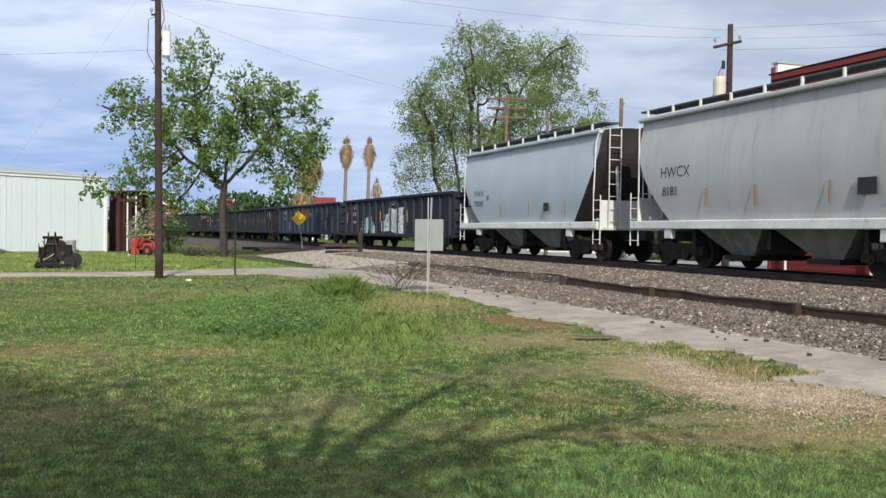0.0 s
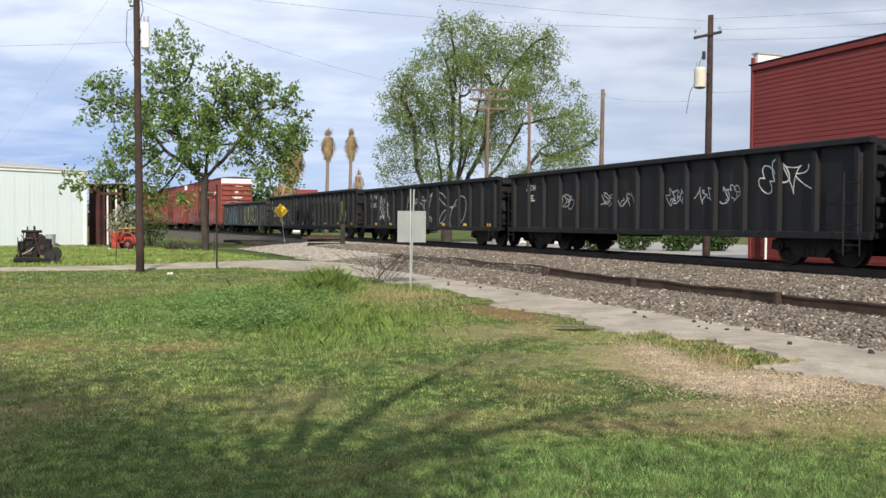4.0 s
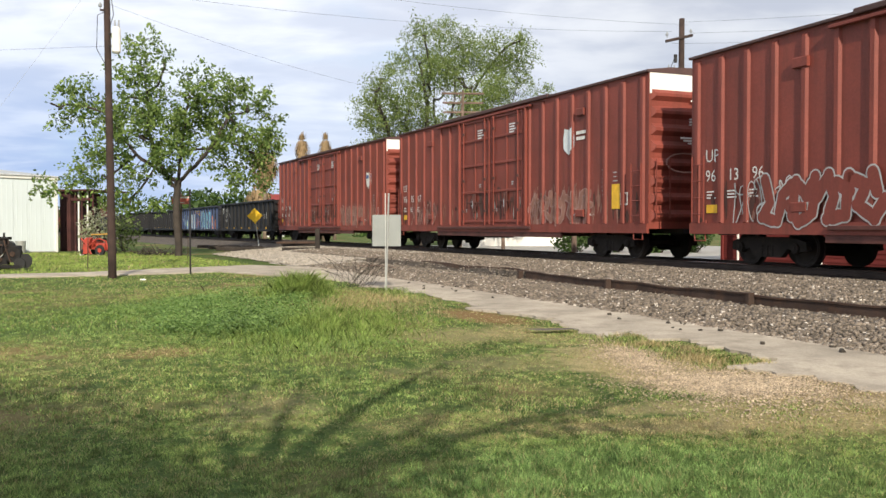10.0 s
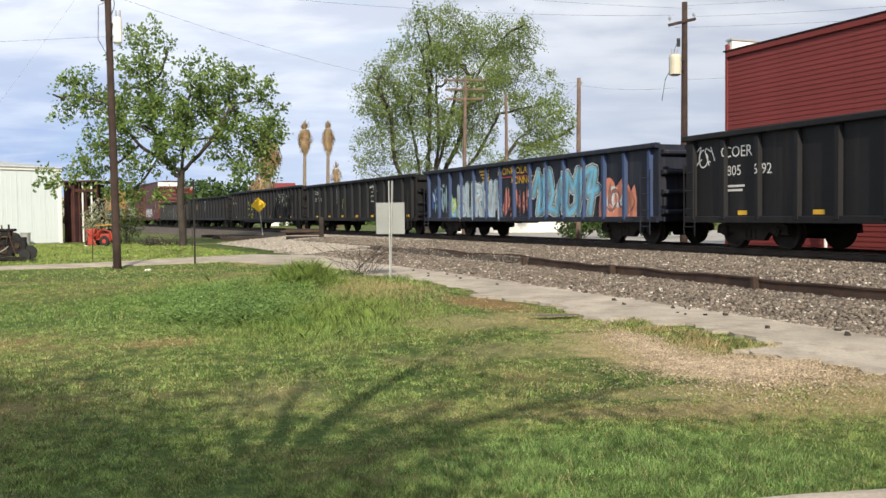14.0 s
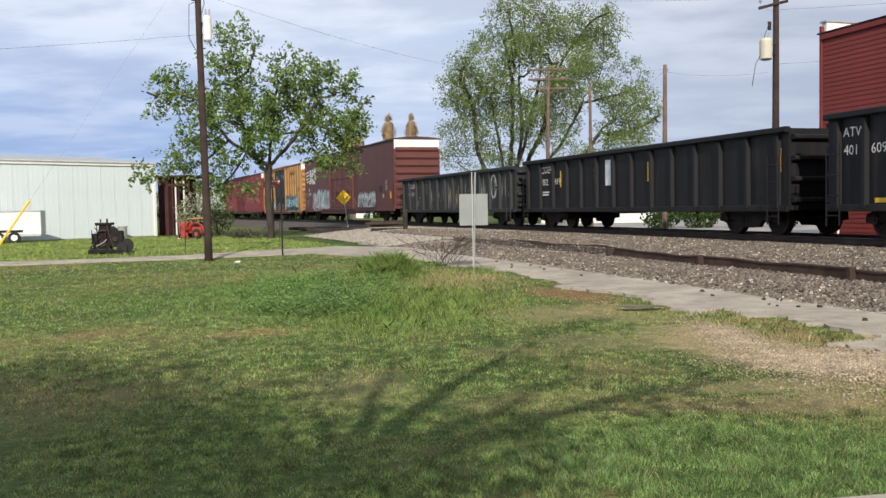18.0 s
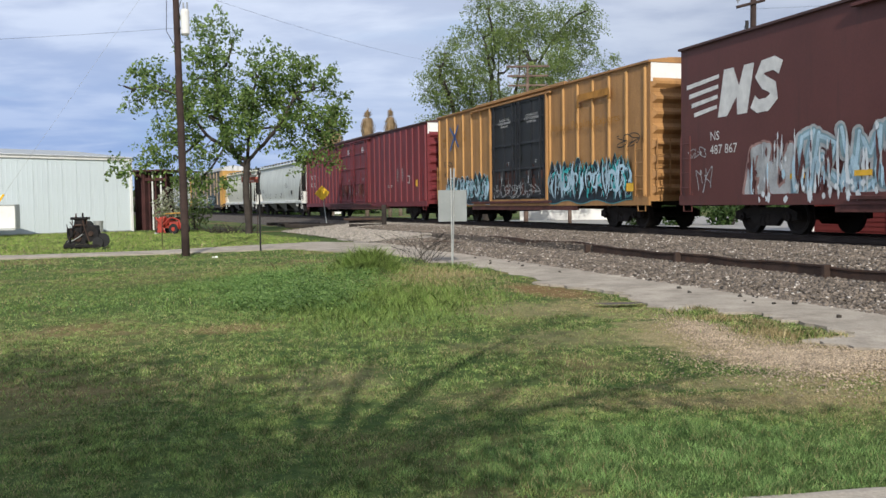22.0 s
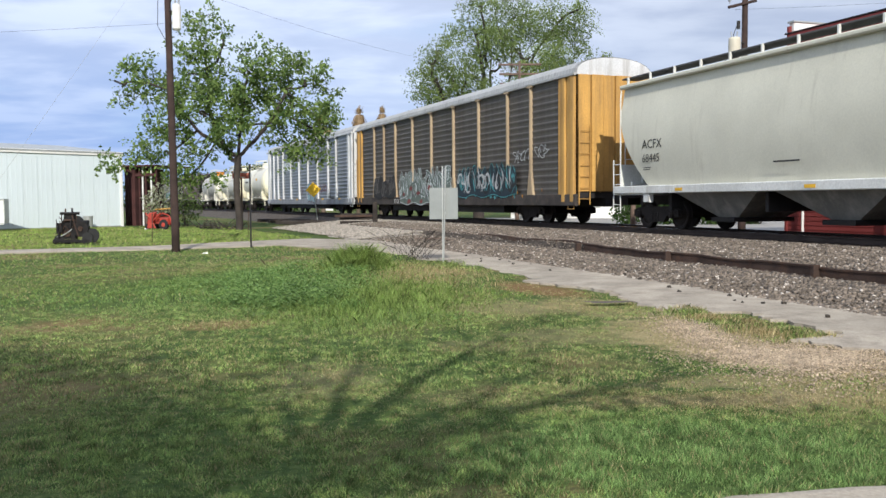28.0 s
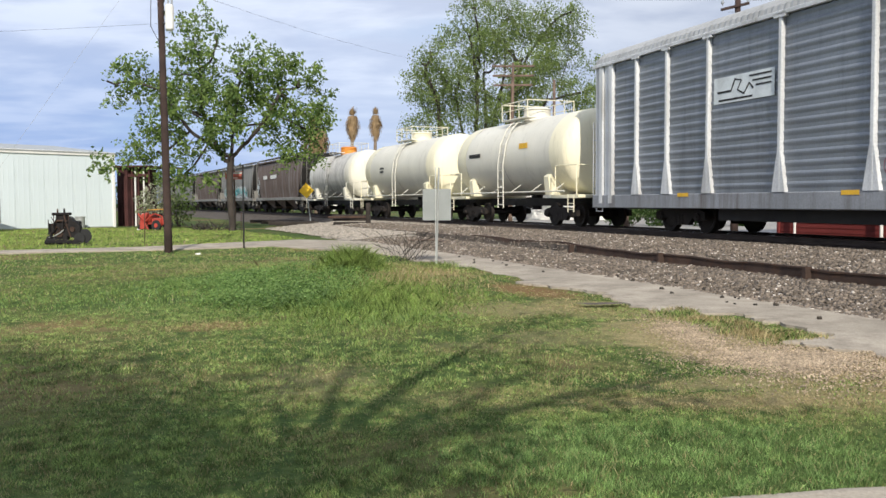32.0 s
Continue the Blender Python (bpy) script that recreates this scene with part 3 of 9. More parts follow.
picket_fence(-20.6, 58.6, 14, -12)
for x, y, s, m, lb in ((-19.9, 58.3, .5, M_WHITE, "white crate on the grass by the fence"), (-19.2, 58.6, .4, M_GREY, "grey crate on the grass by the fence")):
    b = thing("crate", lb, "crate", at=pose(x, y, 0))
    part("box", Shape().cbox(-s / 2, s / 2, -s / 2, s / 2, 0, s * 1.7, .03), m, b)
    part("lid", Shape().cbox(-s / 2 - .03, s / 2 + .03, -s / 2 - .03, s / 2 + .03, s * 1.7, s * 1.7 + .06, .02), m, b)


# ---- poles and wires ----
def utility_pole(x, y, top, r, material, label, lean_x=0.0):
    p = thing("utility_pole", label, "utility pole", at=pose(x, y, 0))
    rings = []
    for i in range(9):
        u = i / 8
        rr = r * (1 - .32 * u)
        rings.append([(lean_x * u * top + rr * math.cos(a), rr * math.sin(a), -.4 + (top + .4) * u) for a in [k * math.pi / 6 for k in range(12)]])
    part("shaft", Shape().loft(rings), material, p, smooth=True)
    return p


def insulator(parent, x, y, z):
    sh = Shape().tube((x, y, z), (x, y, z + .10), .018, .018, 6)
    sh.tube((x, y, z + .08), (x, y, z + .13), .055, .06, 10).tube((x, y, z + .14), (x, y, z + .20), .05, .03, 10)
    part("insulator", sh, M_GLASSWARE, parent)


def transformer(parent, x, y, z, r, h, m):
    c = Shape()
    prof = [(.6 * r, z), (r, z + .05), (r, z + h - .1), (.9 * r, z + h - .03), (.35 * r, z + h)]
    c.loft([[(x + q * math.cos(a), y + q * math.sin(a), zz) for a in [k * math.pi / 8 for k in range(16)]] for q, zz in prof])
    t = part("transformer", c, m, parent, "grey-white transformer can", smooth=False)
    for a in (0.5, 2.4):
        part("bushing", Shape().tube((x + .5 * r * math.cos(a), y + .5 * r * math.sin(a), z + h - .02), (x + .6 * r * math.cos(a), y + .6 * r * math.sin(a), z + h + .2), .035, .025, 8), M_GLASSWARE, t)
    for u in (.25, .7):
        part("bracket", Shape().box(min(x, 0), max(x, 0), y - .04, y + .04, z + u * h, z + (u + .05) * h), M_BLACK, t)


p1 = utility_pole(-8.79, 27.6, 10.4, .128, M_POLE, "tall dark brown wooden pole with a white transformer can", -.012)
transformer(p1, .22, -.16, 6.75, .13, .80, M_WHITE)
for z0, dx in ((8.55, -.22), (8.1, -.2), (9.6, .2)):
    part("pin_arm", Shape().cbox(min(0, dx) - .1, max(0, dx) - .1, -.04, .04, z0 - .05, z0, .01), M_POLE, p1)
    insulator(p1, dx - .1, 0, z0)
part("cutout", Shape().line([(.02, -.15, 7.5), (.16, -.2, 7.9), (.08, -.16, 8.4), (-.05, -.12, 8.7)], .012, 5), M_BLACK, p1)
part("drop_wire", Shape().line([(-.1, -.15, 8.0), (-.35, -.1, 7.9), (-.38, -.1, 6.9), (-.1, -.15, 6.4)], .01, 5), M_WIRE, p1)
p2 = utility_pole(10.35, 33.4, 9.35, .15, M_POLE, "dark wooden pole with a transformer and a small crossarm", .004)
part("crossarm", Shape().cbox(-.62, .42, -.16, -.06, -.05, .05, .02, Matrix.Translation((0, 0, 8.62)) @ Matrix.Rotation(radians(-13), 4, 'Y')), M_POLE, p2)
transformer(p2, -.36, -.1, 6.62, .22, .80, mat("can_cream", (0.55, 0.51, 0.40), 0.5, vary=0.08, size=2))
insulator(p2, -.55, -.1, 8.62)
insulator(p2, .35, -.1, 8.75)
part("cutout", Shape().cbox(-.28, -.16, -.12, -.04, 7.7, 8.0, .02).line([(-.22, -.1, 8.0), (-.4, -.1, 7.5), (-.36, -.1, 7.2)], .012, 5), M_BLACK, p2)
part("down_lead", Shape().line([(-.5, -.1, 6.9), (-.72, -.1, 6.5), (-.85, -.1, 5.7)], .012, 5), M_WIRE, p2)
p3 = utility_pole(8.6, 45.2, 8.35, .14, M_POLE2, "bare brown wooden pole", .01)
insulator(p3, .2, 0, 8.0)
p4 = utility_pole(3.6, 57.9, 9.4, .15, M_POLE2, "weathered pole with three stacked crossarms", .02)
for z0, w in ((10.15, 1.35), (9.55, 1.3), (8.95, 1.25)):
    part("crossarm", Shape().cbox(.2 - w, .2 + w, -.06, .06, z0 - .06, z0 + .06, .015), M_POLE2, p4)
    for dx in (-.9, -.45, .45, .9):
        insulator(p4, .2 + dx * w, 0, z0 + .06)
part("brace", Shape().line([(-.35, -.1, 8.95), (.2, -.1, 8.4), (.75, -.1, 8.95)], .025, 5).line([(-.2, -.1, 10.1), (.2, -.1, 9.3), (.6, -.1, 10.1)], .02, 5), M_POLE2, p4)
part("top_shaft", Shape().tube((.19, 0, 9.3), (.2, 0, 10.35), .09, .08, 10), M_POLE2, p4)
p5 = utility_pole(6.6, 59.6, 9.5, .13, M_POLE2, "thin grey-brown wooden pole beside the tree", 0)


def wire(a, b, sag, label="thin black overhead wire"):
    a, b = Vector(a), Vector(b)
    pts = []
    for i in range(13):
        u = i / 12
        p = a.lerp(b, u)
        p.z -= sag * 4 * u * (1 - u)
        pts.append(p)
    w = thing("overhead_wire", label, "wire", "overhead wires")
    part("strand", Shape().line(pts, .0038, 5), M_WIRE, w)


wire((-9.1, 27.6, 8.75), (10.0, 33.3, 8.85), .35)
wire((-9.05, 27.6, 9.75), (10.6, 33.3, 9.1), .35)
wire((-8.95, 27.6, 8.3), (3.9, 57.9, 9.7), .6)
wire((-8.95, 27.6, 7.0), (-40, 22.0, 6.2), .5)
wire((10.35, 33.3, 9.2), (26, 21.0, 8.4), .3)
wire((10.7, 33.3, 8.8), (26.3, 21.5, 8.0), .3)
wire((10.0, 33.3, 8.4), (26, 22.0, 7.6), .3)
wire((8.7, 45.2, 8.0), (10.1, 33.4, 6.2), .15)
wire((8.7, 45.2, 8.15), (3.8, 57.8, 10.2), .25)
wire((8.7, 45.2, 8.1), (6.6, 59.5, 6.2), .1)
wire((10.45, 33.4, 6.5), (15.5, 33.0, 6.9), .1)
guy = thing("guy_wire", "slanting guy wire with a yellow guard at its foot", "guy wire")
part("strand", Shape().tube((-8.95, 27.6, 9.3), (-15.6, 27.0, .05), .0035, .0035, 5), M_GREY, guy)
part("guard", Shape().tube((-15.6, 27.0, .05), (-14.2, 27.13, 2.0), .035, .035, 8), M_YELLOW, guy, "yellow plastic guard tube")

# ---- signs and posts ----
sg = thing("road_sign", "back of a pale grey metal sign on a galvanised post", "sign", at=pose(-.43, 21.79, 0, 0, 0, -3))
part("post", Shape().prism([(-.03, 0), (.03, 0), (.03, .02), (-.03, .02)], 0, 2.38, Matrix.Rotation(radians(-90), 4, 'Y') @ Matrix.Rotation(radians(0), 4, 'X')).tube((0, 0, -.2), (.07, 0, 2.38), .022, .022, 6), M_GREY, sg)
part("plate", Shape().cbox(-.33, .36, .03, .05, 1.10, 1.86, .004), M_SIGNBACK, sg)
for z0 in (1.25, 1.72):
    part("bolt", Shape().tube((.05, -.03, z0), (.05, .05, z0), .02, .02, 8), M_GREY, sg)
st = thing("steel_post", "thin black steel post in the verge", "post", at=pose(-7.12, 30.4, 0))
part("shaft", Shape().cbox(-.025, .025, -.025, .025, -.3, 2.78, .006), M_BLACK, st)
part("cap", Shape().cbox(-.035, .035, -.035, .035, 2.78, 2.82, .006), M_BLACK, st)
dm = thing("warning_sign", "bright yellow diamond sign on a leaning post", "sign", at=pose(-9.0, 56.6, .15, 0, -7, 0))
part("post", Shape().cbox(-.03, .03, 0, .06, -.2, 2.6, .008), M_GREY, dm)
part("diamond", Shape().cbox(-.34, .34, -.03, -.01, -.34, .34, .004, Matrix.Translation((0, 0, 2.15)) @ Matrix.Rotation(radians(45 + 4), 4, 'Y')), M_YELLOW, dm)
# ---- yard things ----
# upright old engine on a skid
en = thing("old_engine", "black old engine with pipes standing on a skid in the grass", "engine", at=pose(-14.75, 34.0, 0, 0, 0, 12) @ Matrix.Diagonal((.82, .82, .92, 1)))
part("skid", Shape().cbox(-.85, .75, -.35, -.2, 0, .16, .02).cbox(-.85, .75, .2, .35, 0, .16, .02).cbox(-.7, -.55, -.35, .35, .1, .2, .02).cbox(.5, .65, -.35, .35, .1, .2, .02), M_ENGINE, en)
part("block", Shape().cbox(-.46, .16, -.26, .26, .2, .88, .05), M_ENGINE, en)
part("radiator", Shape().cbox(-.36, .10, -.2, .2, .86, 1.22, .04), M_ENGINE, en)
for i in range(3):
    part("cylinder_head", Shape().tube((-.34 + i * .2, 0, .80), (-.34 + i * .2, 0, 1.12), .085, .07, 12), M_ENGINE, en)
part("manifold", Shape().line([(-.44, -.2, .86), (-.3, -.26, .98), (.1, -.26, .98), (.2, -.2, .84)], .045, 8), M_RUST, en)
part("top_plate", Shape().cbox(-.52, .24, -.28, .28, 1.20, 1.31, .03), M_ENGINE, en)
for x in (-.46, .18):
    part("top_post", Shape().tube((x, -.18, .78), (x, -.18, 1.26), .025, .025, 6), M_RUST, en)
part("drum", Shape().tube((.36, -.28, .62), (.36, .28, .62), .34, .34, 20), M_ENGINE, en)
part("drum_hub", Shape().tube((.36, -.34, .62), (.36, -.27, .62), .10, .12, 12), M_RUST, en)
part("wheel", Shape().tube((.66, -.32, .24), (.66, -.20, .24), .24, .24, 18), M_TYRE, en)
part("wheel", Shape().tube((-.58, -.32, .20), (-.58, -.20, .20), .20, .20, 16), M_TYRE, en)
part("side_box", Shape().cbox(-.72, -.46, -.2, .2, .42, .86, .05), M_ENGINE, en)
part("hose", Shape().line([(-.66, -.30, .30), (-.4, -.36, .36), (-.1, -.37, .52), (.0, -.34, .62)], .025, 6), M_GREY, en, "pale hose")
part("strut", Shape().line([(.02, -.3, 1.2), (.12, -.34, .8), (.30, -.34, .30)], .035, 6), M_RUST, en)
part("pipework", Shape().line([(-.5, -.3, .4), (-.3, -.34, .75), (-.1, -.34, .55), (.1, -.3, .78)], .03, 6), M_RUST, en)
part("pulley", Shape().tube((-.2, -.26, .45), (-.2, -.33, .45), .15, .15, 14), M_RUST, en)
part("skid_plate", Shape().cbox(-.82, .30, -.42, -.36, .05, .20, .02), M_ENGINE, en)
rp_ = random.Random(5)
for i in range(9):
    px, pz = rp_.uniform(-.6, .1), rp_.uniform(.25, .7)
    part("fuel_line", Shape().line([(px, -.28, pz), (px + rp_.uniform(-.12, .12), -.36, pz + .2), (px + rp_.uniform(-.2, .2), -.30, pz + rp_.uniform(.3, .5))], rp_.uniform(.014, .03), 6), (M_ENGINE, M_RUST, M_ENGINE)[i % 3], en)
for px, pz, q in ((-.45, .62, .12), (-.05, .75, .10), (-.55, .38, .10)):
    part("filter_can", Shape().tube((px, -.38, pz - q), (px, -.36, pz + q), q * .6, q * .6, 12), M_ENGINE, en)
part("rear_wheel", Shape().tube((.86, -.2, .34), (.86, -.06, .34), .30, .30, 16), M_TYRE, en)
part("exhaust", Shape().tube((-.30, -.1, 1.28), (-.30, -.1, 1.46), .035, .035, 8), M_RUST, en)

# red farm implement
im = thing("farm_implement", "red and ochre farm implement parked on the grass", "farm machine", at=pose(-17.0, 50.9, 0, 0, 0, -20))
part("chassis", Shape().cbox(-.8, .7, -.30, -.22, .34, .44, .02).cbox(-.8, .7, .22, .30, .34, .44, .02).cbox(-.8, -.7, -.3, .3, .34, .44, .02), M_IRONRED, im)
part("hood", Shape().prism([(-.24, .44), (-.26, .78), (-.18, .90), (.18, .90), (.26, .78), (.24, .44)], -.78, -.02), M_IRONRED, im)
for i in range(4):
    part("grille_bar", Shape().cbox(-.80, -.775, -.2, .2, .50 + .09 * i, .53 + .09 * i, .005), M_BLACK, im)
part("chute", Shape().loft([[(-.5, -.42, .95), (-.1, -.42, .95), (-.1, -.28, 1.0), (-.5, -.28, 1.0)], [(-.62, -.5, .1), (-.3, -.5, .1), (-.3, -.34, .1), (-.62, -.34, .1)]]), M_IRONRED, im)
part("seat_post", Shape().line([(.1, 0, .44), (.22, 0, .78)], .04, 6), M_IRONRED, im)
part("seat", Shape().loft([[(.02, -.2, .78), (.42, -.2, .80), (.42, .2, .80), (.02, .2, .78)], [(.04, -.18, .84), (.46, -.18, .95), (.46, .18, .95), (.04, .18, .84)]]), M_BLACK, im)
part("fender", Shape().prism([(-.52, .30), (-.52, .66), (-.34, .72), (-.34, .30)], .25, .85), M_IRONRED, im)
part("steering_bar", Shape().line([(-.1, 0, .85), (.02, 0, 1.02), (.02, -.2, 1.04), (.02, .2, 1.04)], .02, 6), M_BLACK, im)
part("axle", Shape().tube((.55, -.5, .3), (.55, .5, .3), .04, .04, 8), M_BLACK, im)
for y in (-.5, .5):
    w = part("wheel", Shape().tube((.55, y - .07, .3), (.55, y + .07, .3), .3, .3, 18), M_TYRE, im)
    part("rim", Shape().tube((.55, y - .085, .3), (.55, y + .085, .3), .12, .12, 14), M_IRONRED, w)
    part("front_wheel", Shape().tube((-.62, y * .8 - .05, .18), (-.62, y * .8 + .05, .18), .18, .18, 14), M_TYRE, im)
part("drawbar", Shape().line([(-.8, .45, 1.15), (.5, .45, 1.2)], .035, 6), M_CHIPPED, im)
part("brace", Shape().line([(-.7, -.5, .95), (-.2, -.54, .5), (.35, -.5, .95)], .05, 6).line([(-.1, -.5, .98), (-.25, -.54, .5), (-.05, -.5, .08)], .05, 6), M_IRONRED, im)
part("hitch_arm", Shape().line([(.3, -.3, .95), (.8, -.35, .8), (.95, -.35, .35)], .045, 6), M_IRONRED, im)
part("shoe", Shape().cbox(-.85, -.55, -.45, -.25, 0, .10, .03), M_WHITE, im)

# white box trailer by the shed
tr = thing("cargo_trailer", "white box trailer on two axles parked by the shed", "trailer", at=pose(-26.7, 48.95, 0, 0, 0, 20))
part("box", Shape().cbox(-3.2, 1.6, -1.0, 1.0, .45, 1.75, .06), M_WHITE, tr)
part("roof_trim", Shape().cbox(-3.22, 1.62, -1.02, 1.02, 1.72, 1.80, .02), M_GREY, tr)
part("floor_rail", Shape().cbox(-3.2, 1.6, -1.02, -.98, .38, .50, .01), M_GREY, tr)
for x in (-.55, .25):
    w = part("wheel", Shape().tube((x, -1.04, .32), (x, -.84, .32), .32, .32, 20), M_TYRE, tr)
    part("rim", Shape().tube((0, 0, 0), (0, -.02, 0), .17, .17, 14), M_WHITE, w, at=Matrix.Translation((x, -1.04, .32)))
part("fender", Shape().cbox(-1.0, .7, -1.06, -.98, .62, .74, .03), M_BLACK, tr)
part("door_frame", Shape().cbox(1.6, 1.63, -.95, .95, .5, 1.7, .01), M_GREY, tr)

# bin and blower by the shed wall
bn = thing("metal_bin", "grey-blue metal bin on the grass by the shed", "bin", at=pose(-23.1, 55.4, 0))
part("body", Shape().tube((0, 0, 0), (0, 0, .72), .26, .30, 18), M_GREY, bn)
part("rim", Shape().tube((0, 0, .70), (0, 0, .74), .32, .32, 18), M_GREY, bn)
bw = thing("garden_machine", "small black engine machine by the shed", "machine", at=pose(-23.3, 54.2, 0))
part("casing", Shape().tube((0, -.2, .42), (0, .2, .42), .36, .36, 18), M_BLACK, bw)
part("stack", Shape().tube((-.25, 0, .5), (-.25, 0, 1.25), .07, .06, 10), M_BLACK, bw)
part("base", Shape().cbox(-.5, .6, -.25, .25, 0, .16, .03), M_BLACK, bw)
part("motor", Shape().cbox(.3, .7, -.2, .2, .16, .5, .05), M_BLACK, bw)

# thin stakes
for x, y, h in ((-11.4, 33.0, 1.2), (-10.2, 43.0, 1.1)):
    s_ = thing("stake", "thin rusty stake in the grass", "stake", at=pose(x, y, 0))
    part("rod", Shape().tube((0, 0, -.2), (.03, 0, h), .018, .018, 6), M_RUST, s_)

# litter on the lawn by the pole
lt = thing("litter", "pale scrap of paper lying on the grass", "litter", at=pose(-7.68, 26.84, lawn_height(-7.68, 26.84), 0, 0, 20))
part("scrap", Shape().loft([[(-.10, -.08, .0), (.09, -.1, .0), (.1, .08, .0), (-.08, .1, .0)], [(-.07, -.05, .03), (.07, -.05, .05), (.07, .05, .04), (-.06, .05, .03)]]), M_WHITE, lt)

# stack of old sleepers and track scrap beside the line
x, y, h = on_track(48.0, 3.5)
tp = thing("sleeper_stack", "stack of dark old sleepers and rusty rail ends", "timber stack", at=Matrix.Translation((x, y, .32)) @ Matrix.Rotation(radians(4), 4, 'Z'))
for i, (dy, dz, a) in enumerate(((-.3, 0, 2), (0, 0, -1), (.3, 0, 3), (-.2, .2, -4), (.12, .2, 5), (-.05, .4, -2), (.1, .4, 3))):
    part("old_sleeper", Shape().cbox(-.9, .9, dy - .12, dy + .12, dz + .012 * i, dz + .17, .02, Matrix.Rotation(radians(a), 4, 'Z')), M_TIE, tp)
part("rail_end", Shape().cbox(-1.2, .8, -.5, -.42, .38, .50, .02, Matrix.Rotation(radians(4), 4, 'Z')), M_RUST, tp)
x, y, h = on_track(46.4, 3.0)
bp_ = thing("stub_post", "short dark timber post beside the line", "post", at=Matrix.Translation((x, y, .3)))
part("shaft", Shape().cbox(-.12, .12, -.12, .12, -.2, 1.2, .03), M_TIE, bp_)
for s, o, ln, a in ((53.5, 5.0, 2.6, 70), (54.6, 5.2, 2.6, 82), (55.2, 4.4, 2.4, 60), (57, 4.4, 2.4, 88), (58.5, 5.0, 2.4, 95), (60, 4.2, 2.4, 48), (62, 5.2, 2.0, 70)):
    x, y, h = on_track(s, o)
    t_ = thing("old_sleeper", "discarded dark sleeper lying on the bank", "sleeper", "loose sleepers", at=Matrix.Translation((x, y, .26)) @ Matrix.Rotation(h + radians(90 + a), 4, 'Z'))
    part("beam", Shape().cbox(-ln / 2, ln / 2, -.11, .11, -.06, .14, .02), M_TIE, t_)
x, y, h = on_track(31, 5.6)
sk = thing("stick", "pale dead branch lying on the stones", "stick", at=Matrix.Translation((x, y, .16)) @ Matrix.Rotation(h + radians(25), 4, 'Z'))
part("branch", Shape().line([(0, -1.2, 0), (.1, -.2, .05), (0, .9, .02)], .022, 5), M_POLE2, sk)

# pale gravel ramp up to the line
rp = Shape()
rings = []
for i in range(15):
    s = 34.5 + i * 1.3
    w = 7.6 - .12 * i + .25 * math.sin(i * 2.1) - (1.0 if i > 11 else 0) - (.8 if i < 1 else 0)
    e = .0 if 0 < i < 14 else -.12
    rings.append([(*on_track(s, w)[:2], -.05), (*on_track(s, w - .1)[:2], .05 + e), (*on_track(s, w * .62 + .7)[:2], .26 + e), (*on_track(s, 1.72)[:2], .525 + e), (*on_track(s, 1.6)[:2], .40)])
rp.loft(rings)
tagged(part("gravel_ramp", rp, M_GRAVEL), "pale gravel ramp up to the track", "gravel", kind="structure")

# concrete slab at the foot of the lawn
sl = Shape()
ring = [(0.3, 4.18), (0.79, 4.41), (1.24, 4.53), (1.40, 4.60), (1.72, 4.66), (2.06, 4.74), (2.6, 4.80), (4.2, 5.05), (5.5, 3.2), (1.0, 2.2), (-.6, 3.3)]
sl.add([(x, y, -.05) for x, y in ring] + [(x, y, .02) for x, y in ring] + [(x * .985 + .02, y * .985, .03) for x, y in ring], [tuple(range(22, 33))] + [(i, (i + 1) % 11, 11 + (i + 1) % 11, 11 + i) for i in range(11)] + [(11 + i, 11 + (i + 1) % 11, 22 + (i + 1) % 11, 22 + i) for i in range(11)])
tagged(part("concrete_slab", sl, M_PATH), "pale weathered concrete slab in the lawn", "slab", kind="structure")

# low buildings and hedges far beyond the line
wb = thing("white_building", "low white building beyond the railway", "building", at=pose(9.0, 72.5, 0, 0, 0, -10))
part("wall", Shape().box(-5.0, 4.8, 0, 6, 0, 2.7), M_WHITE, wb)
part("roof", Shape().prism([(-.4, 2.7), (3, 3.5), (6.4, 2.7), (6.4, 2.6), (3, 3.4), (-.4, 2.6)], -5.3, 5.1), M_GREY, wb)
for x in (-3.6, -1.2, 1.2, 3.2):
    w = part("window", Shape().cbox(x, x + .9, -.05, .02, 1.0, 1.9, .01), M_BLACK, wb)
    part("sill", Shape().cbox(x - .08, x + .98, -.1, 0, .92, 1.0, .01), M_GREY, w)
rbd = thing("red_roofed_house", "distant house with a dull red roof", "house", at=pose(-20.6, 149, 0, 0, 0, 5))
part("wall", Shape().box(-1.9, 1.9, 0, 8, 0, 4.6), M_WHITE, rbd)
part("roof", Shape().prism([(-.6, 4.5), (4, 7.2), (8.6, 4.5), (8.6, 4.3), (-.6, 4.3)], -2.1, 2.1), M_RED, rbd)
bo = thing("notice_board", "small red and white notice board on a post by the tree", "notice board", at=pose(-12.56, 51.5, 0, 0, 0, 8))
part("post", Shape().cbox(-.05, .05, .02, .12, -.2, 3.5, .01), M_POLE2, bo)
part("board", Shape().cbox(-.5, .5, -.03, .02, 2.88, 3.32, .01), mat("board_red", (0.50, 0.13, 0.09), 0.6, vary=.25, size=3), bo, "faded red board")
part("stripe", Shape().box(-.46, .44, -.038, -.03, 3.2, 3.29), M_WHITE, bo)
part("stripe", Shape().box(-.4, .2, -.038, -.03, 2.94, 2.99), M_WHITE, bo)

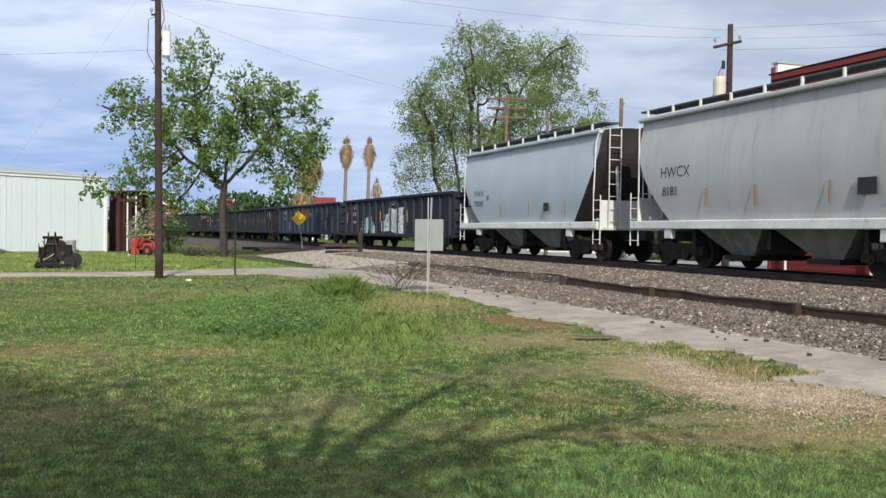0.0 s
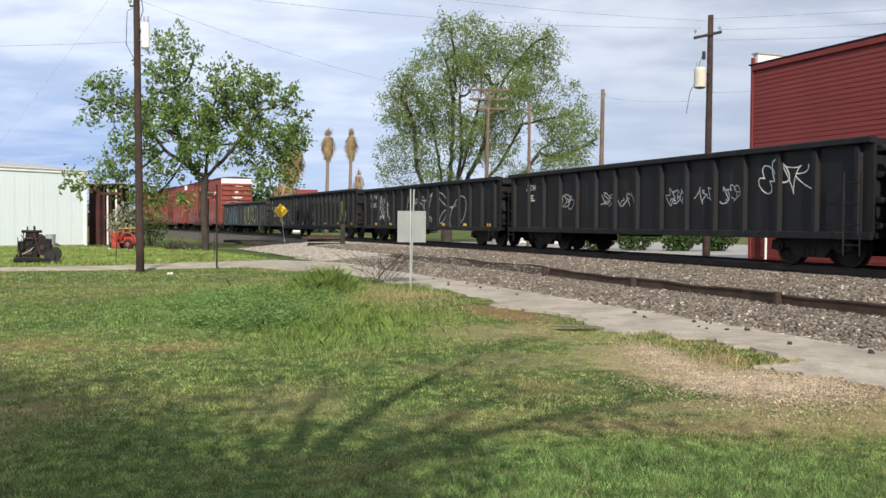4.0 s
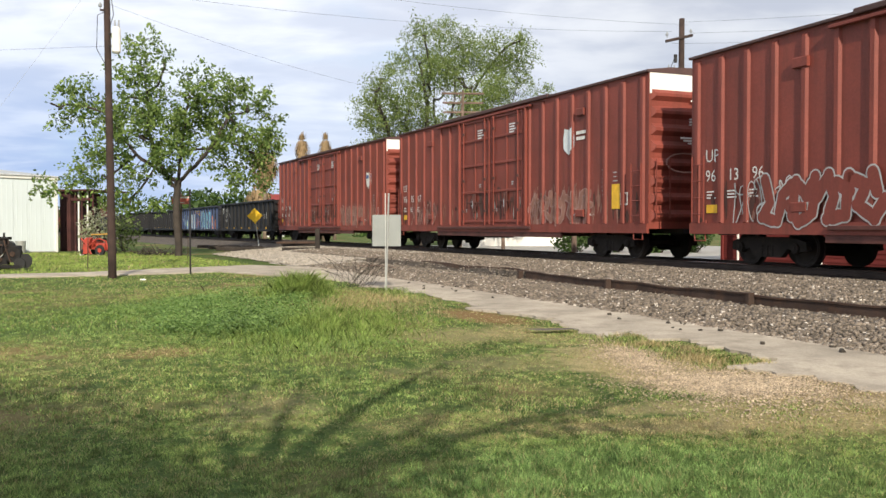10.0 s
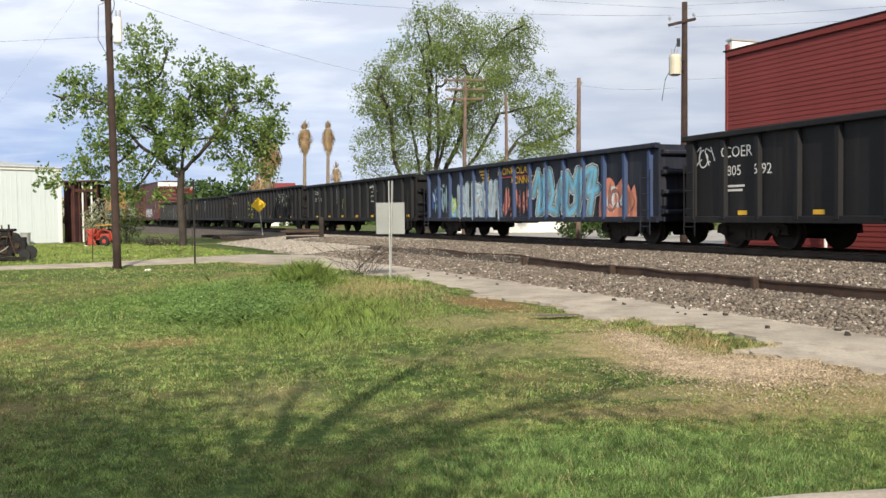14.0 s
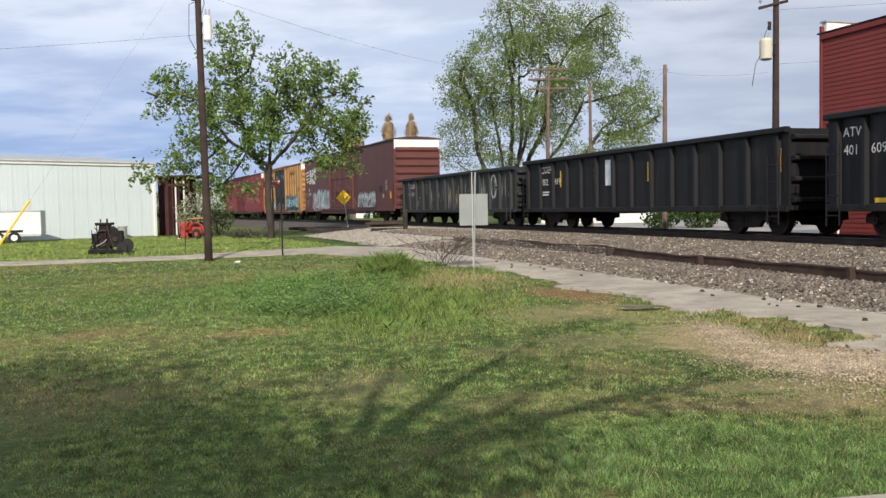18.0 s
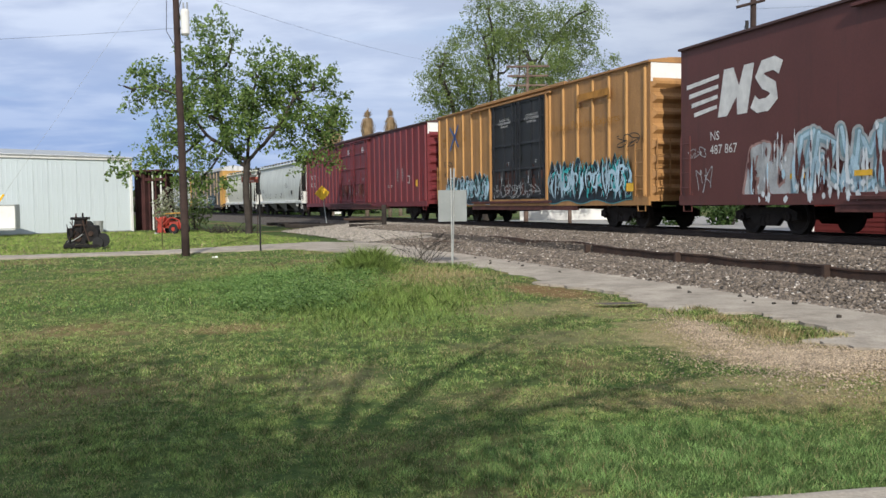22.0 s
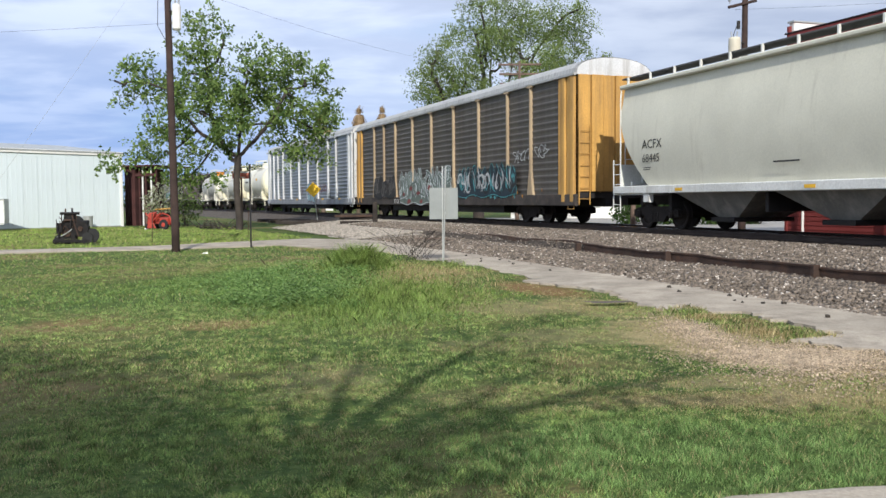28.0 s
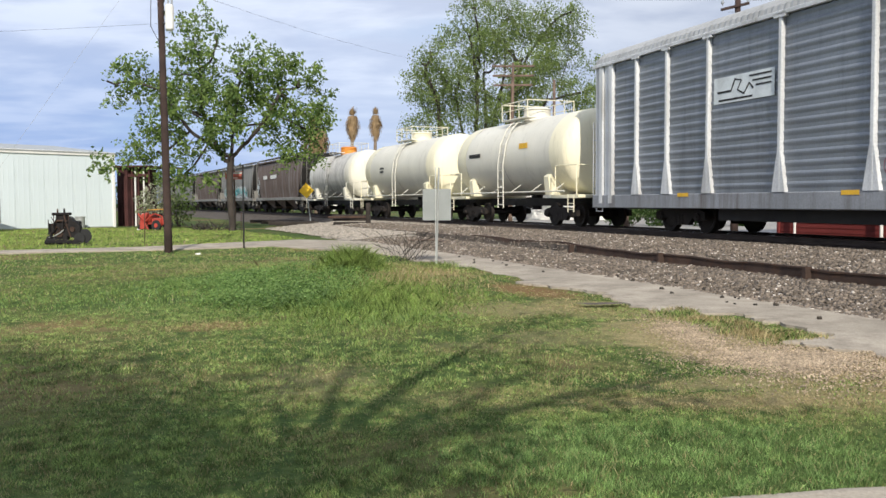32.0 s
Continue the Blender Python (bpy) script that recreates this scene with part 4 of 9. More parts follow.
# bare yard beyond the line
yd = Shape()
sweep(yd, [(-4.4, 0.03), (-9.0, 0.025), (-9.1, -0.05), (-4.4, -0.05)], -40, 70, 4)
tagged(part("gravel_yard", yd, M_BALLAST), "dark gravel yard beyond the track", "gravel", kind="structure")
rd = Shape()
sweep(rd, [(-9.3, 0.06), (-34.0, 0.06), (-34.1, -0.05), (-9.3, -0.05)], -40, 70, 4)
tagged(part("road", rd, mat("pale_asphalt", (0.30, 0.285, 0.26), 0.9, vary=.2, size=.7, bump=.3)), "wide pale street beyond the railway", "road", kind="structure")

# ---- the train: x runs ahead, the near side is -y, z = 0 on the rail ----
def paint(name, c, rough=0.55, **k):
    return mat(name, c, rough, **dict(dict(vary=0.18, size=0.7, dirt=tuple(0.35 * v + 0.012 for v in c), dirt_amount=0.35, streak=True), **k))


P_BLACK = paint("gondola_black", (0.011, 0.011, 0.0125), 0.6, spec=0.22, dirt=(0.036, 0.030, 0.026))
P_BLUEBLACK = paint("gondola_blue_black", (0.016, 0.020, 0.032), 0.6, spec=0.25, dirt=(0.06, 0.05, 0.045))
P_BLUE = paint("gondola_blue", (0.022, 0.045, 0.115), 0.55, dirt=(0.03, 0.035, 0.06))
P_DIMBLUE = paint("gondola_dim_blue", (0.018, 0.026, 0.052), 0.55, spec=0.25, dirt=(0.04, 0.036, 0.04))
P_GREYBLACK = paint("gondola_grey_black", (0.022, 0.025, 0.027), 0.6, spec=0.25, dirt=(0.062, 0.052, 0.042), dirt_amount=0.5)
P_ROOF = paint("boxcar_roof", (0.075, 0.040, 0.036), 0.7)
P_UP = paint("boxcar_red", (0.195, 0.043, 0.029), 0.62, dirt=(0.10, 0.03, 0.02), dirt_amount=0.4)
P_BROWN = paint("boxcar_brown", (0.105, 0.034, 0.028), 0.6, vary=0.1, dirt=(0.06, 0.026, 0.022), dirt_amount=0.3)
P_CRIMSON = paint("boxcar_crimson", (0.145, 0.021, 0.025), 0.55, vary=0.1, dirt=(0.10, 0.022, 0.022), dirt_amount=0.25)
P_OCHRE = paint("boxcar_ochre", (0.44, 0.235, 0.07), 0.6, dirt=(0.26, 0.13, 0.045), dirt_amount=0.55)
P_DOORBLACK = paint("door_black", (0.014, 0.015, 0.018), 0.5, dirt=(0.05, 0.045, 0.04))
P_GREYHOP = paint("hopper_grey", (0.40, 0.405, 0.385), 0.55, vary=0.08, dirt=(0.27, 0.265, 0.24), dirt_amount=0.35)
P_BLUEHOP = paint("hopper_blue_grey", (0.38, 0.43, 0.47), 0.55, vary=0.07, dirt=(0.27, 0.29, 0.30), dirt_amount=0.2)
P_PALEHOP = paint("hopper_pale", (0.56, 0.575, 0.52), 0.55, vary=0.08, dirt=(0.30, 0.29, 0.26), dirt_amount=0.35)
P_CREAMHOP = paint("hopper_cream", (0.60, 0.58, 0.47), 0.55, vary=0.08, dirt=(0.40, 0.37, 0.29), dirt_amount=0.2)
P_UPHOP = paint("hopper_brown", (0.10, 0.062, 0.042), 0.65, dirt=(0.30, 0.28, 0.25), dirt_amount=0.45)
P_DUSTHOP = paint("hopper_dusty", (0.17, 0.165, 0.15), 0.7, dirt=(0.33, 0.31, 0.27), dirt_amount=0.5)
P_SILLWHITE = paint("sill_white", (0.62, 0.62, 0.58), 0.55, dirt=(0.33, 0.29, 0.22), dirt_amount=0.3)
P_RACKGREY = paint("rack_panel_grey", (0.215, 0.235, 0.262), 0.42, metal=0.35, vary=0.12, dirt=(0.13, 0.14, 0.16), dirt_amount=0.4)
P_RACKDARK = paint("rack_panel_dark", (0.104, 0.095, 0.084), 0.55, metal=0.3, vary=0.15, dirt=(0.07, 0.060, 0.053), dirt_amount=0.5)
P_SILLGREY = paint("rack_sill_grey", (0.24, 0.25, 0.265), 0.55, dirt=(0.10, 0.08, 0.07), dirt_amount=0.5)
P_RACKROOF = paint("rack_roof", (0.40, 0.40, 0.385), 0.5, metal=0.3, vary=0.1, dirt=(0.25, 0.24, 0.22), dirt_amount=0.4)
P_RACKYELLOW = paint("rack_yellow", (0.50, 0.285, 0.07), 0.6, dirt=(0.22, 0.13, 0.05), dirt_amount=0.55)
P_RACKTAN = paint("rack_tan", (0.37, 0.285, 0.18), 0.65, dirt=(0.20, 0.15, 0.09), dirt_amount=0.5)
P_TANOCHRE = paint("boxcar_tan", (0.36, 0.19, 0.065), 0.6, dirt=(0.22, 0.115, 0.045), dirt_amount=0.5)
P_RACKWHITE = paint("rack_white", (0.56, 0.57, 0.57), 0.5, dirt=(0.25, 0.23, 0.20), dirt_amount=0.4)
P_TANK = paint("tank_white", (0.66, 0.635, 0.54), 0.5, vary=0.06, dirt=(0.44, 0.415, 0.34), dirt_amount=0.3)
P_TANKCREAM = paint("tank_cream", (0.76, 0.71, 0.52), 0.5, vary=0.05, dirt=(0.45, 0.40, 0.27), dirt_amount=0.2)
P_TANKGREY = paint("tank_grey", (0.54, 0.52, 0.47), 0.55, vary=0.1, dirt=(0.22, 0.2, 0.17), dirt_amount=0.55)
P_ORANGE = paint("dome_orange", (0.62, 0.24, 0.03), 0.55)
P_GEAR = mat("door_gear_dull_red", (0.085, 0.03, 0.024), 0.75, vary=0.35, size=3)
P_TRUCK = mat("truck_iron", (0.019, 0.015, 0.013), 0.85, 0.2, vary=0.4, size=2.5, dirt=(0.042, 0.032, 0.024), dirt_amount=0.4)
P_WHEEL = mat("wheel_steel", (0.024, 0.019, 0.016), 0.75, 0.3, vary=0.3, size=3)
P_GRATE = mat("walkway_grating", (0.085, 0.085, 0.085), 0.7, 0.3, vary=0.3, size=3)
P_RACKSILL = mat("grimy_rack_sill", (0.045, 0.038, 0.033), 0.8, vary=0.4, size=1.5, dirt=(0.10, 0.075, 0.055), dirt_amount=0.35)
P_UNDER = mat("underframe_black", (0.018, 0.016, 0.015), 0.8, vary=0.4, size=2)
I_WHITE = mat("lettering_white", (0.66, 0.65, 0.61), 0.7, vary=0.15, size=4)
I_BLACK = mat("lettering_black", (0.02, 0.02, 0.02), 0.7, vary=0.2, size=4)
I_YELLOW = mat("marker_yellow", (0.72, 0.42, 0.03), 0.6, vary=0.15, size=4)
I_RUSTY = mat("rust_streak", (0.36, 0.17, 0.03), 0.8, vary=0.3, size=3)
I_TEAL = mat("spray_teal", (0.05, 0.42, 0.42), 0.6, vary=0.2, size=2)
I_SKY = mat("spray_sky_blue", (0.16, 0.46, 0.64), 0.6, vary=0.2, size=2)
I_PALE = mat("spray_pale", (0.62, 0.66, 0.66), 0.6, vary=0.2, size=2)
I_LIME = mat("spray_lime", (0.52, 0.60, 0.10), 0.6, vary=0.15, size=2)
I_CORAL = mat("spray_coral", (0.66, 0.24, 0.15), 0.6, vary=0.2, size=2)
I_PINK = mat("spray_red", (0.45, 0.05, 0.06), 0.6, vary=0.2, size=2)
I_NAVY = mat("spray_navy", (0.012, 0.026, 0.038), 0.6, vary=0.2, size=2)
I_FADED = mat("lettering_faded_yellow", (0.46, 0.28, 0.05), 0.7, vary=0.4, size=3)
I_CHALK = mat("spray_chalk", (0.40, 0.41, 0.40), 0.7, vary=0.3, size=2)
I_ICE = mat("spray_ice_blue", (0.40, 0.55, 0.62), 0.6, vary=0.25, size=1.5)
I_DULLTEAL = mat("spray_dull_teal", (0.07, 0.25, 0.26), 0.6, vary=0.3, size=2)
I_GRIME = mat("grime", (0.075, 0.035, 0.028), 0.9, vary=0.3, size=3)
I_PRIMER = mat("faded_primer", (0.27, 0.135, 0.10), 0.85, vary=0.3, size=2)
I_DULLICE = mat("spray_dull_ice", (0.22, 0.33, 0.36), 0.6, vary=0.3, size=2)
I_DULLRED = mat("spray_dull_red", (0.16, 0.06, 0.08), 0.6, vary=0.3, size=2)
I_CHALKRED = mat("spray_faded_pink", (0.33, 0.20, 0.17), 0.8, vary=0.3, size=2)
I_SAGE = mat("spray_sage", (0.13, 0.165, 0.14), 0.7, vary=0.2, size=2)
I_BRICK = mat("spray_brick", (0.20, 0.055, 0.05), 0.7, vary=0.2, size=2)
I_SMOKE = mat("spray_smoke", (0.12, 0.12, 0.125), 0.7, vary=0.25, size=2)
I_PATCHBLUE = mat("patch_blue", (0.05, 0.10, 0.25), 0.6, vary=0.1, size=2)


RIBS = {}


def words(text, x, y, z, size, material, parent, name="lettering", wide=1.0, offset=0.0, label="", bold=0.0):
    """Lettering on the near side; x is its left end, z its foot."""
    cu = bpy.data.curves.new(name, 'FONT')
    cu.body, cu.size, cu.offset, cu.resolution_u = text, size / 0.7, offset + bold, 2
    tmp = bpy.data.objects.new(name, cu)
    me = bpy.data.meshes.new_from_object(tmp)
    bpy.data.objects.remove(tmp)
    bpy.data.curves.remove(cu)
    me.materials.clear()
    me.materials.append(material)
    ob = new(name, me)
    ob.parent = parent
    ob.matrix_basis = pose(x, y, z, 90) @ Matrix.Diagonal((wide, 1, 1, 1))
    tagged(ob, label)
    if parent.name in RIBS and y > -1.5 and name == "lettering":
        over_ribs(ob, parent)
    return ob


def bars(x, y, z, w, rows, material, parent, h=0.045, gap=0.04, rnd=None, name="small_lettering"):
    """Unreadable small print as bars, row under row."""
    r = rnd or random.Random(7)
    for i in range(rows):
        wi = w * r.uniform(0.55, 1.0)
        z1 = z - i * (h + gap)
        part(name, Shape().add([(x, y, z1 - h), (x + wi, y, z1 - h), (x + wi, y, z1), (x, y, z1)], [(0, 1, 2, 3)]), material, parent)


def plate(x0, x1, z0, z1, y, material, parent, name="panel_mark", label=""):
    return part(name, Shape().box(x0, x1, y - 0.004, y, z0, z1), material, parent, label)


def ribbon(shape, pts, w, y):
    """A painted stroke through (x, z) points."""
    pts = [Vector((p[0], p[1])) for p in pts]
    left, right = [], []
    for i, p in enumerate(pts):
        d = (pts[min(i + 1, len(pts) - 1)] - pts[max(i - 1, 0)])
        d = d.normalized() if d.length > 1e-6 else Vector((1, 0))
        nrm = Vector((-d.y, d.x)) * w / 2
        left.append((p.x + nrm.x, y, p.y + nrm.y))
        right.append((p.x - nrm.x, y, p.y - nrm.y))
    n = len(pts)
    shape.add(left + right, [(i + 1, i, n + i, n + i + 1) for i in range(n - 1)])


def tag_scrawl(x0, x1, z0, z1, y, material, parent, seed, w=0.05, loops=None):
    """Sprayed loops and zigzags that fill a stretch of the side."""
    r = random.Random(seed)
    sh = Shape()
    n = loops or max(3, int((x1 - x0) / 0.26))
    for k in range(n):
        cx = x0 + (k + 0.5) * (x1 - x0) / n
        hw = (x1 - x0) / n * 0.5
        cz, hz = (z0 + z1) / 2 + r.uniform(-.08, .08) * (z1 - z0), (z1 - z0) * r.uniform(.30, .42)
        f1, f2, p1, p2 = r.choice((1, 1, 2)), r.choice((2, 3)), r.uniform(0, 6.28), r.uniform(0, 6.28)
        span = r.choice((4.2, 5.4, 6.6))
        m_ = 22
        pts = []
        for i in range(m_ + 1):
            a = p1 + span * i / m_
            pts.append((cx + hw * 1.05 * (math.cos(a * f1) + .55 * math.cos(a * f2 + p2)), cz + hz * (math.sin(a) + .45 * math.sin(a * f2 + p1))))
        ribbon(sh, pts, w * r.uniform(.8, 1.2), y - 0.0004 * (k % 7))
    return tagged(part("graffiti", sh, material, parent), kind="stuff")


def spray_shards(x0, x1, z0, z1, y, materials, parent, seed, n=30):
    """A painted piece of pointed interlocking shapes in several colours."""
    r = random.Random(seed)
    layers = [Shape() for _ in materials]
    for k in range(n):
        i = k % len(materials)
        cx = x0 + (x1 - x0) * (k + r.random()) / n
        w = (x1 - x0) / n * r.uniform(1.0, 2.6)
        a, b = z0 + (z1 - z0) * r.uniform(0, .35), z0 + (z1 - z0) * r.uniform(.55, 1.0)
        lean = r.uniform(-.5, .5)
        pts = [(cx - w / 2, a), (cx + w * .3, a - .04), (cx + w / 2 + lean * .4, (a + b) / 2), (cx + lean, b), (cx - w * .2 + lean * .5, (a + b) / 2 + .1)]
        yy = y - 0.001 - 0.0005 * (k % 9) - 0.005 * i
        layers[i].add([(min(max(px, x0), x1), yy, pz) for px, pz in pts], [tuple(range(5))])
    for sh, m in zip(layers, materials):
        tagged(part("graffiti", sh, m, parent, "sprayed jagged graffiti"), kind="stuff")


def taper(shape, pts, w, y):
    """A brush stroke through (x, z) points, thin at both ends."""
    n = len(pts)
    left, right = [], []
    for i, p in enumerate(pts):
        a, b = pts[max(i - 1, 0)], pts[min(i + 1, n - 1)]
        dx, dz = b[0] - a[0], b[1] - a[1]
        q = math.hypot(dx, dz) or 1
        h = w * .5 * (.12 + .88 * math.sin(math.pi * i / (n - 1)))
        left.append((p[0] - dz / q * h, y, p[1] + dx / q * h))
        right.append((p[0] + dz / q * h, y, p[1] - dx / q * h))
    shape.add(left + right, [(i + 1, i, n + i, n + i + 1) for i in range(n - 1)])


def wild_piece(x0, x1, z0, z1, y, edge, ground, fills, parent, seed, pitch=.42, label="jagged interlocking sprayed letters"):
    """A sprayed piece: a pale rim, a dark ground with a spiky top, and slashes of colour in it."""
    r = random.Random(seed)
    n = int((x1 - x0) / .05)
    ph = [r.uniform(0, 6.28) for _ in range(4)]
    # letter widths and heights
    cuts, tall = [0.0], []
    while cuts[-1] < x1 - x0:
        cuts.append(cuts[-1] + pitch * r.uniform(.9, 2.0))
        tall.append((r.uniform(.72, 1.0), r.uniform(.72, 1.0), r.choice((1, 1, 2))))

    def top(u, grow):
        x = u * (x1 - x0)
        i = max(k for k in range(len(tall)) if cuts[k] <= x)
        f = (x - cuts[i]) / (cuts[i + 1] - cuts[i])
        h = (tall[i][0] * (1 - f) + tall[i][1] * f) * (1 - .26 * abs(2 * f - 1) ** tall[i][2])
        fade = min(1.0, u * 20, (1 - u) * 20)
        return z0 + (z1 - z0) * h * (.5 + .5 * fade) + grow

    for grow, m, dy in ((.03, edge, 0), (0, ground, .004)):
        sh = Shape()
        for i in range(n + 1):
            u = i / n
            x = x0 - grow + (x1 - x0 + 2 * grow) * u
            sh.v += [(x, y - dy, z0 - grow + .06 * math.sin(x * 3.1 + ph[2])), (x, y - dy, top(u, grow))]
        sh.f = [(2 * i, 2 * i + 2, 2 * i + 3, 2 * i + 1) for i in range(n)]
        part("graffiti", sh, m, parent, label if grow == 0 else "")
    for k, m in enumerate(fills):
        sh = Shape()
        for i in range(int((x1 - x0) / pitch * 2.0)):
            cx = r.uniform(x0 + .08, x1 - .08)
            a, b = z0 + (z1 - z0) * r.uniform(.02, .3), z0 + (z1 - z0) * r.uniform(.5, .86)
            lean, bow = r.uniform(-.35, .35), r.uniform(-.22, .22)
            pts = [(min(x1, max(x0, cx + lean * (j / 6 - .5) + bow * math.sin(math.pi * j / 6))), a + (b - a) * j / 6) for j in range(7)]
            if i % 3 == 0:
                c0, s0 = r.uniform(.12, .3), r.uniform(0, 6.28)
                pts = [(min(x1, max(x0, cx + c0 * math.cos(s0 + .55 * j))), (a + b) / 2 + c0 * 1.1 * math.sin(s0 + .55 * j)) for j in range(9)]
            taper(sh, pts, r.uniform(.05, .15), y - .008 - .004 * k - .0004 * (i % 9))
        tagged(part("graffiti", sh, m, parent), kind="stuff")


def smears(x0, x1, z0, z1, y, material, parent, seed, n, w=.08):
    """Upright runs of old paint and dust down a side."""
    r = random.Random(seed)
    sh = Shape()
    for i in range(n):
        x = r.uniform(x0, x1)
        a, b = sorted((r.uniform(z0, z1), r.uniform(z0, z1)))
        if b - a < .15:
            b = a + .15
        taper(sh, [(x + r.uniform(-.02, .02), a + (b - a) * j / 4) for j in range(5)], w * r.uniform(.4, 1.6), y - .0004 * (i % 7))
    tagged(part("paint_run", sh, material, parent), kind="stuff")


def bubble_row(x0, x1, z0, z1, y, fills, edge, parent, n, seed, label="fat sprayed bubble letter"):
    """Overlapping rounded letters, each with a dark outline and a hole or a slit."""
    r = random.Random(seed)
    for k in range(n):
        cx = x0 + (x1 - x0) * (k + .5) / n + r.uniform(-.05, .05)
        cz, hw, hz = (z0 + z1) / 2 + r.uniform(-.06, .06), (x1 - x0) / n * .66, (z1 - z0) * r.uniform(.44, .54)
        p = [r.uniform(0, 6.28) for _ in range(3)]
        lobes = r.choice((2, 3, 4))
        for grow, m, dy in ((.038, edge, 0), (0, fills[k % len(fills)], .003)):
            ring = []
            for i in range(26):
                a = 2 * math.pi * i / 26
                q = 1 / max(abs(math.cos(a)), abs(math.sin(a))) ** .6 * (1 + .09 * math.sin(lobes * a + p[0]) + .05 * math.sin(5 * a + p[1]))
                ring.append((cx + (hw * .92 * q + grow) * math.cos(a), y - dy - .007 * k, cz + (hz * .92 * q + grow) * math.sin(a)))
            part("graffiti", Shape().add(ring, [tuple(range(26))]), m, parent, label if grow == 0 else "")
        sh = Shape()
        s0 = r.choice((0, 1, 2))
        if s0 == 0:
            taper(sh, [(cx + hw * .30 * math.cos(a), cz + hz * (.1 + .28 * math.sin(a))) for a in [j * .7 for j in range(10)]], .07, y - .006 - .007 * k)
        else:
            taper(sh, [(cx + hw * (.1 - .25 * (s0 - 1)) + .03 * math.sin(j), cz + hz * (-.75 + .22 * j)) for j in range(6)], .08, y - .006 - .007 * k)
            taper(sh, [(cx - hw * .2 + .1 * j * hw, cz + hz * (.45 + .05 * math.sin(j))) for j in range(5)], .05, y - .0062 - .007 * k)
        tagged(part("graffiti", sh, edge, parent), kind="stuff")


GLYPHS = {
    "B": [[(.1, 0), (.1, 1)], [(.1, 1), (.65, .92), (.72, .66), (.15, .53)], [(.15, .53), (.82, .42), (.86, .14), (.1, 0)]],
    "U": [[(.08, 1), (.1, .25), (.3, .03), (.7, .03), (.9, .25), (.92, 1)]],
    "R": [[(.1, 0), (.1, 1)], [(.1, 1), (.72, .93), (.8, .64), (.15, .5)], [(.38, .5), (.95, 0)]],
    "N": [[(.08, 0), (.1, 1), (.9, .04), (.92, 1)]],
    "A": [[(.02, 0), (.42, 1), (.6, 1), (.98, 0)], [(.25, .36), (.75, .36)]],
    "a": [[(-.05, .0), (.25, .9), (.75, 1), (.45, .45), (1.1, .55)], [(.6, 0), (.95, .95)]],
    "b": [[(-.1, .9), (.5, .75), (.15, .35), (.8, .05), (1.15, .45)], [(.7, 1), (.85, .6)]],
    "c": [[(.05, 1), (.3, .45), (-.05, .1), (.6, 0), (.8, .6), (1.15, .85)]],
    "d": [[(-.15, .5), (.3, 1), (.5, .5), (.25, 0), (.95, .1), (1.05, .95)], [(.6, .8), (1.1, .6)]],
    "o": [[(.5 + .46 * math.cos(q), .5 + .46 * math.sin(q)) for q in [i * math.pi / 6 for i in range(13)]]],
    "v": [[(-.05, .8), (.2, 1), (.42, .7), (.5, .1), (.62, .75), (.85, 1), (1.05, .75)], [(.2, .35), (.5, 0), (.85, .4)]],
    "e": [[(.05, .15), (.2, .95), (.6, .6), (.95, 1), (.85, .2), (.3, 0), (-.1, .4)]],
}


def fat_letters(text, x0, x1, z0, z1, y, layers, parent, seed, label="", ribs=False, slant=.0):
    """Sprayed letters built of thick round-jointed strokes; layers: (material, stroke width, shift), widest first."""
    r = random.Random(seed)
    cell = (x1 - x0) / len(text)
    strokes = []
    for k, ch in enumerate(text):
        grow, drop = r.uniform(.92, 1.08), r.uniform(-.05, .05)
        for st in GLYPHS[ch]:
            pts = []
            for (ax, az), (bx, bz) in zip(st, st[1:]):
                pts += [(ax + (bx - ax) * j / 3, az + (bz - az) * j / 3) for j in range(3)]
            pts.append(st[-1])
            strokes.append([(x0 + cell * (k + .5 + (px - .5) * .86 * grow) + slant * (pz - .5) + r.uniform(-.012, .012), z0 + (z1 - z0) * (pz * .94 + .03 + drop) + r.uniform(-.012, .012)) for px, pz in pts])
    for i, (m, w, shift) in enumerate(layers):
        sh = Shape()
        for j, pts in enumerate(strokes):
            pts = [(px + shift, max(z0, min(z1, pz)) + shift * .4) for px, pz in pts]
            yy = y - .004 * i - .0003 * (j % 8)
            ribbon(sh, pts, w, yy)
            for q, (px, pz) in enumerate(pts):
                sh.add([(px + w * .5 * math.cos(a), yy - .00004 * (q + 1), pz + w * .5 * math.sin(a)) for a in [n * math.pi / 5 for n in range(10)]], [tuple(range(10))])
        ob = tagged(part("graffiti", sh, m, parent), label if i == len(layers) - 1 else "", kind="stuff")
        if ribs:
            over_ribs(ob, parent)


def painted(ring, y, material, parent, ribs=False, name="graffiti", label=""):
    """One flat painted shape through (x, z) points."""
    ob = part(name, Shape().add([(x, y, z) for x, z in ring], [tuple(range(len(ring)))]), material, parent, label)
    if ribs:
        over_ribs(ob, parent)
    return ob


def strokes_on(lines, w, y, material, parent, ribs=False):
    """Painted lines through (x, z) points, one part."""
    sh = Shape()
    for i, pts in enumerate(lines):
        ribbon(sh, pts, w, y - .0004 * (i % 7))
    ob = tagged(part("graffiti", sh, material, parent), kind="stuff")
    if ribs:
        over_ribs(ob, parent)
    return ob


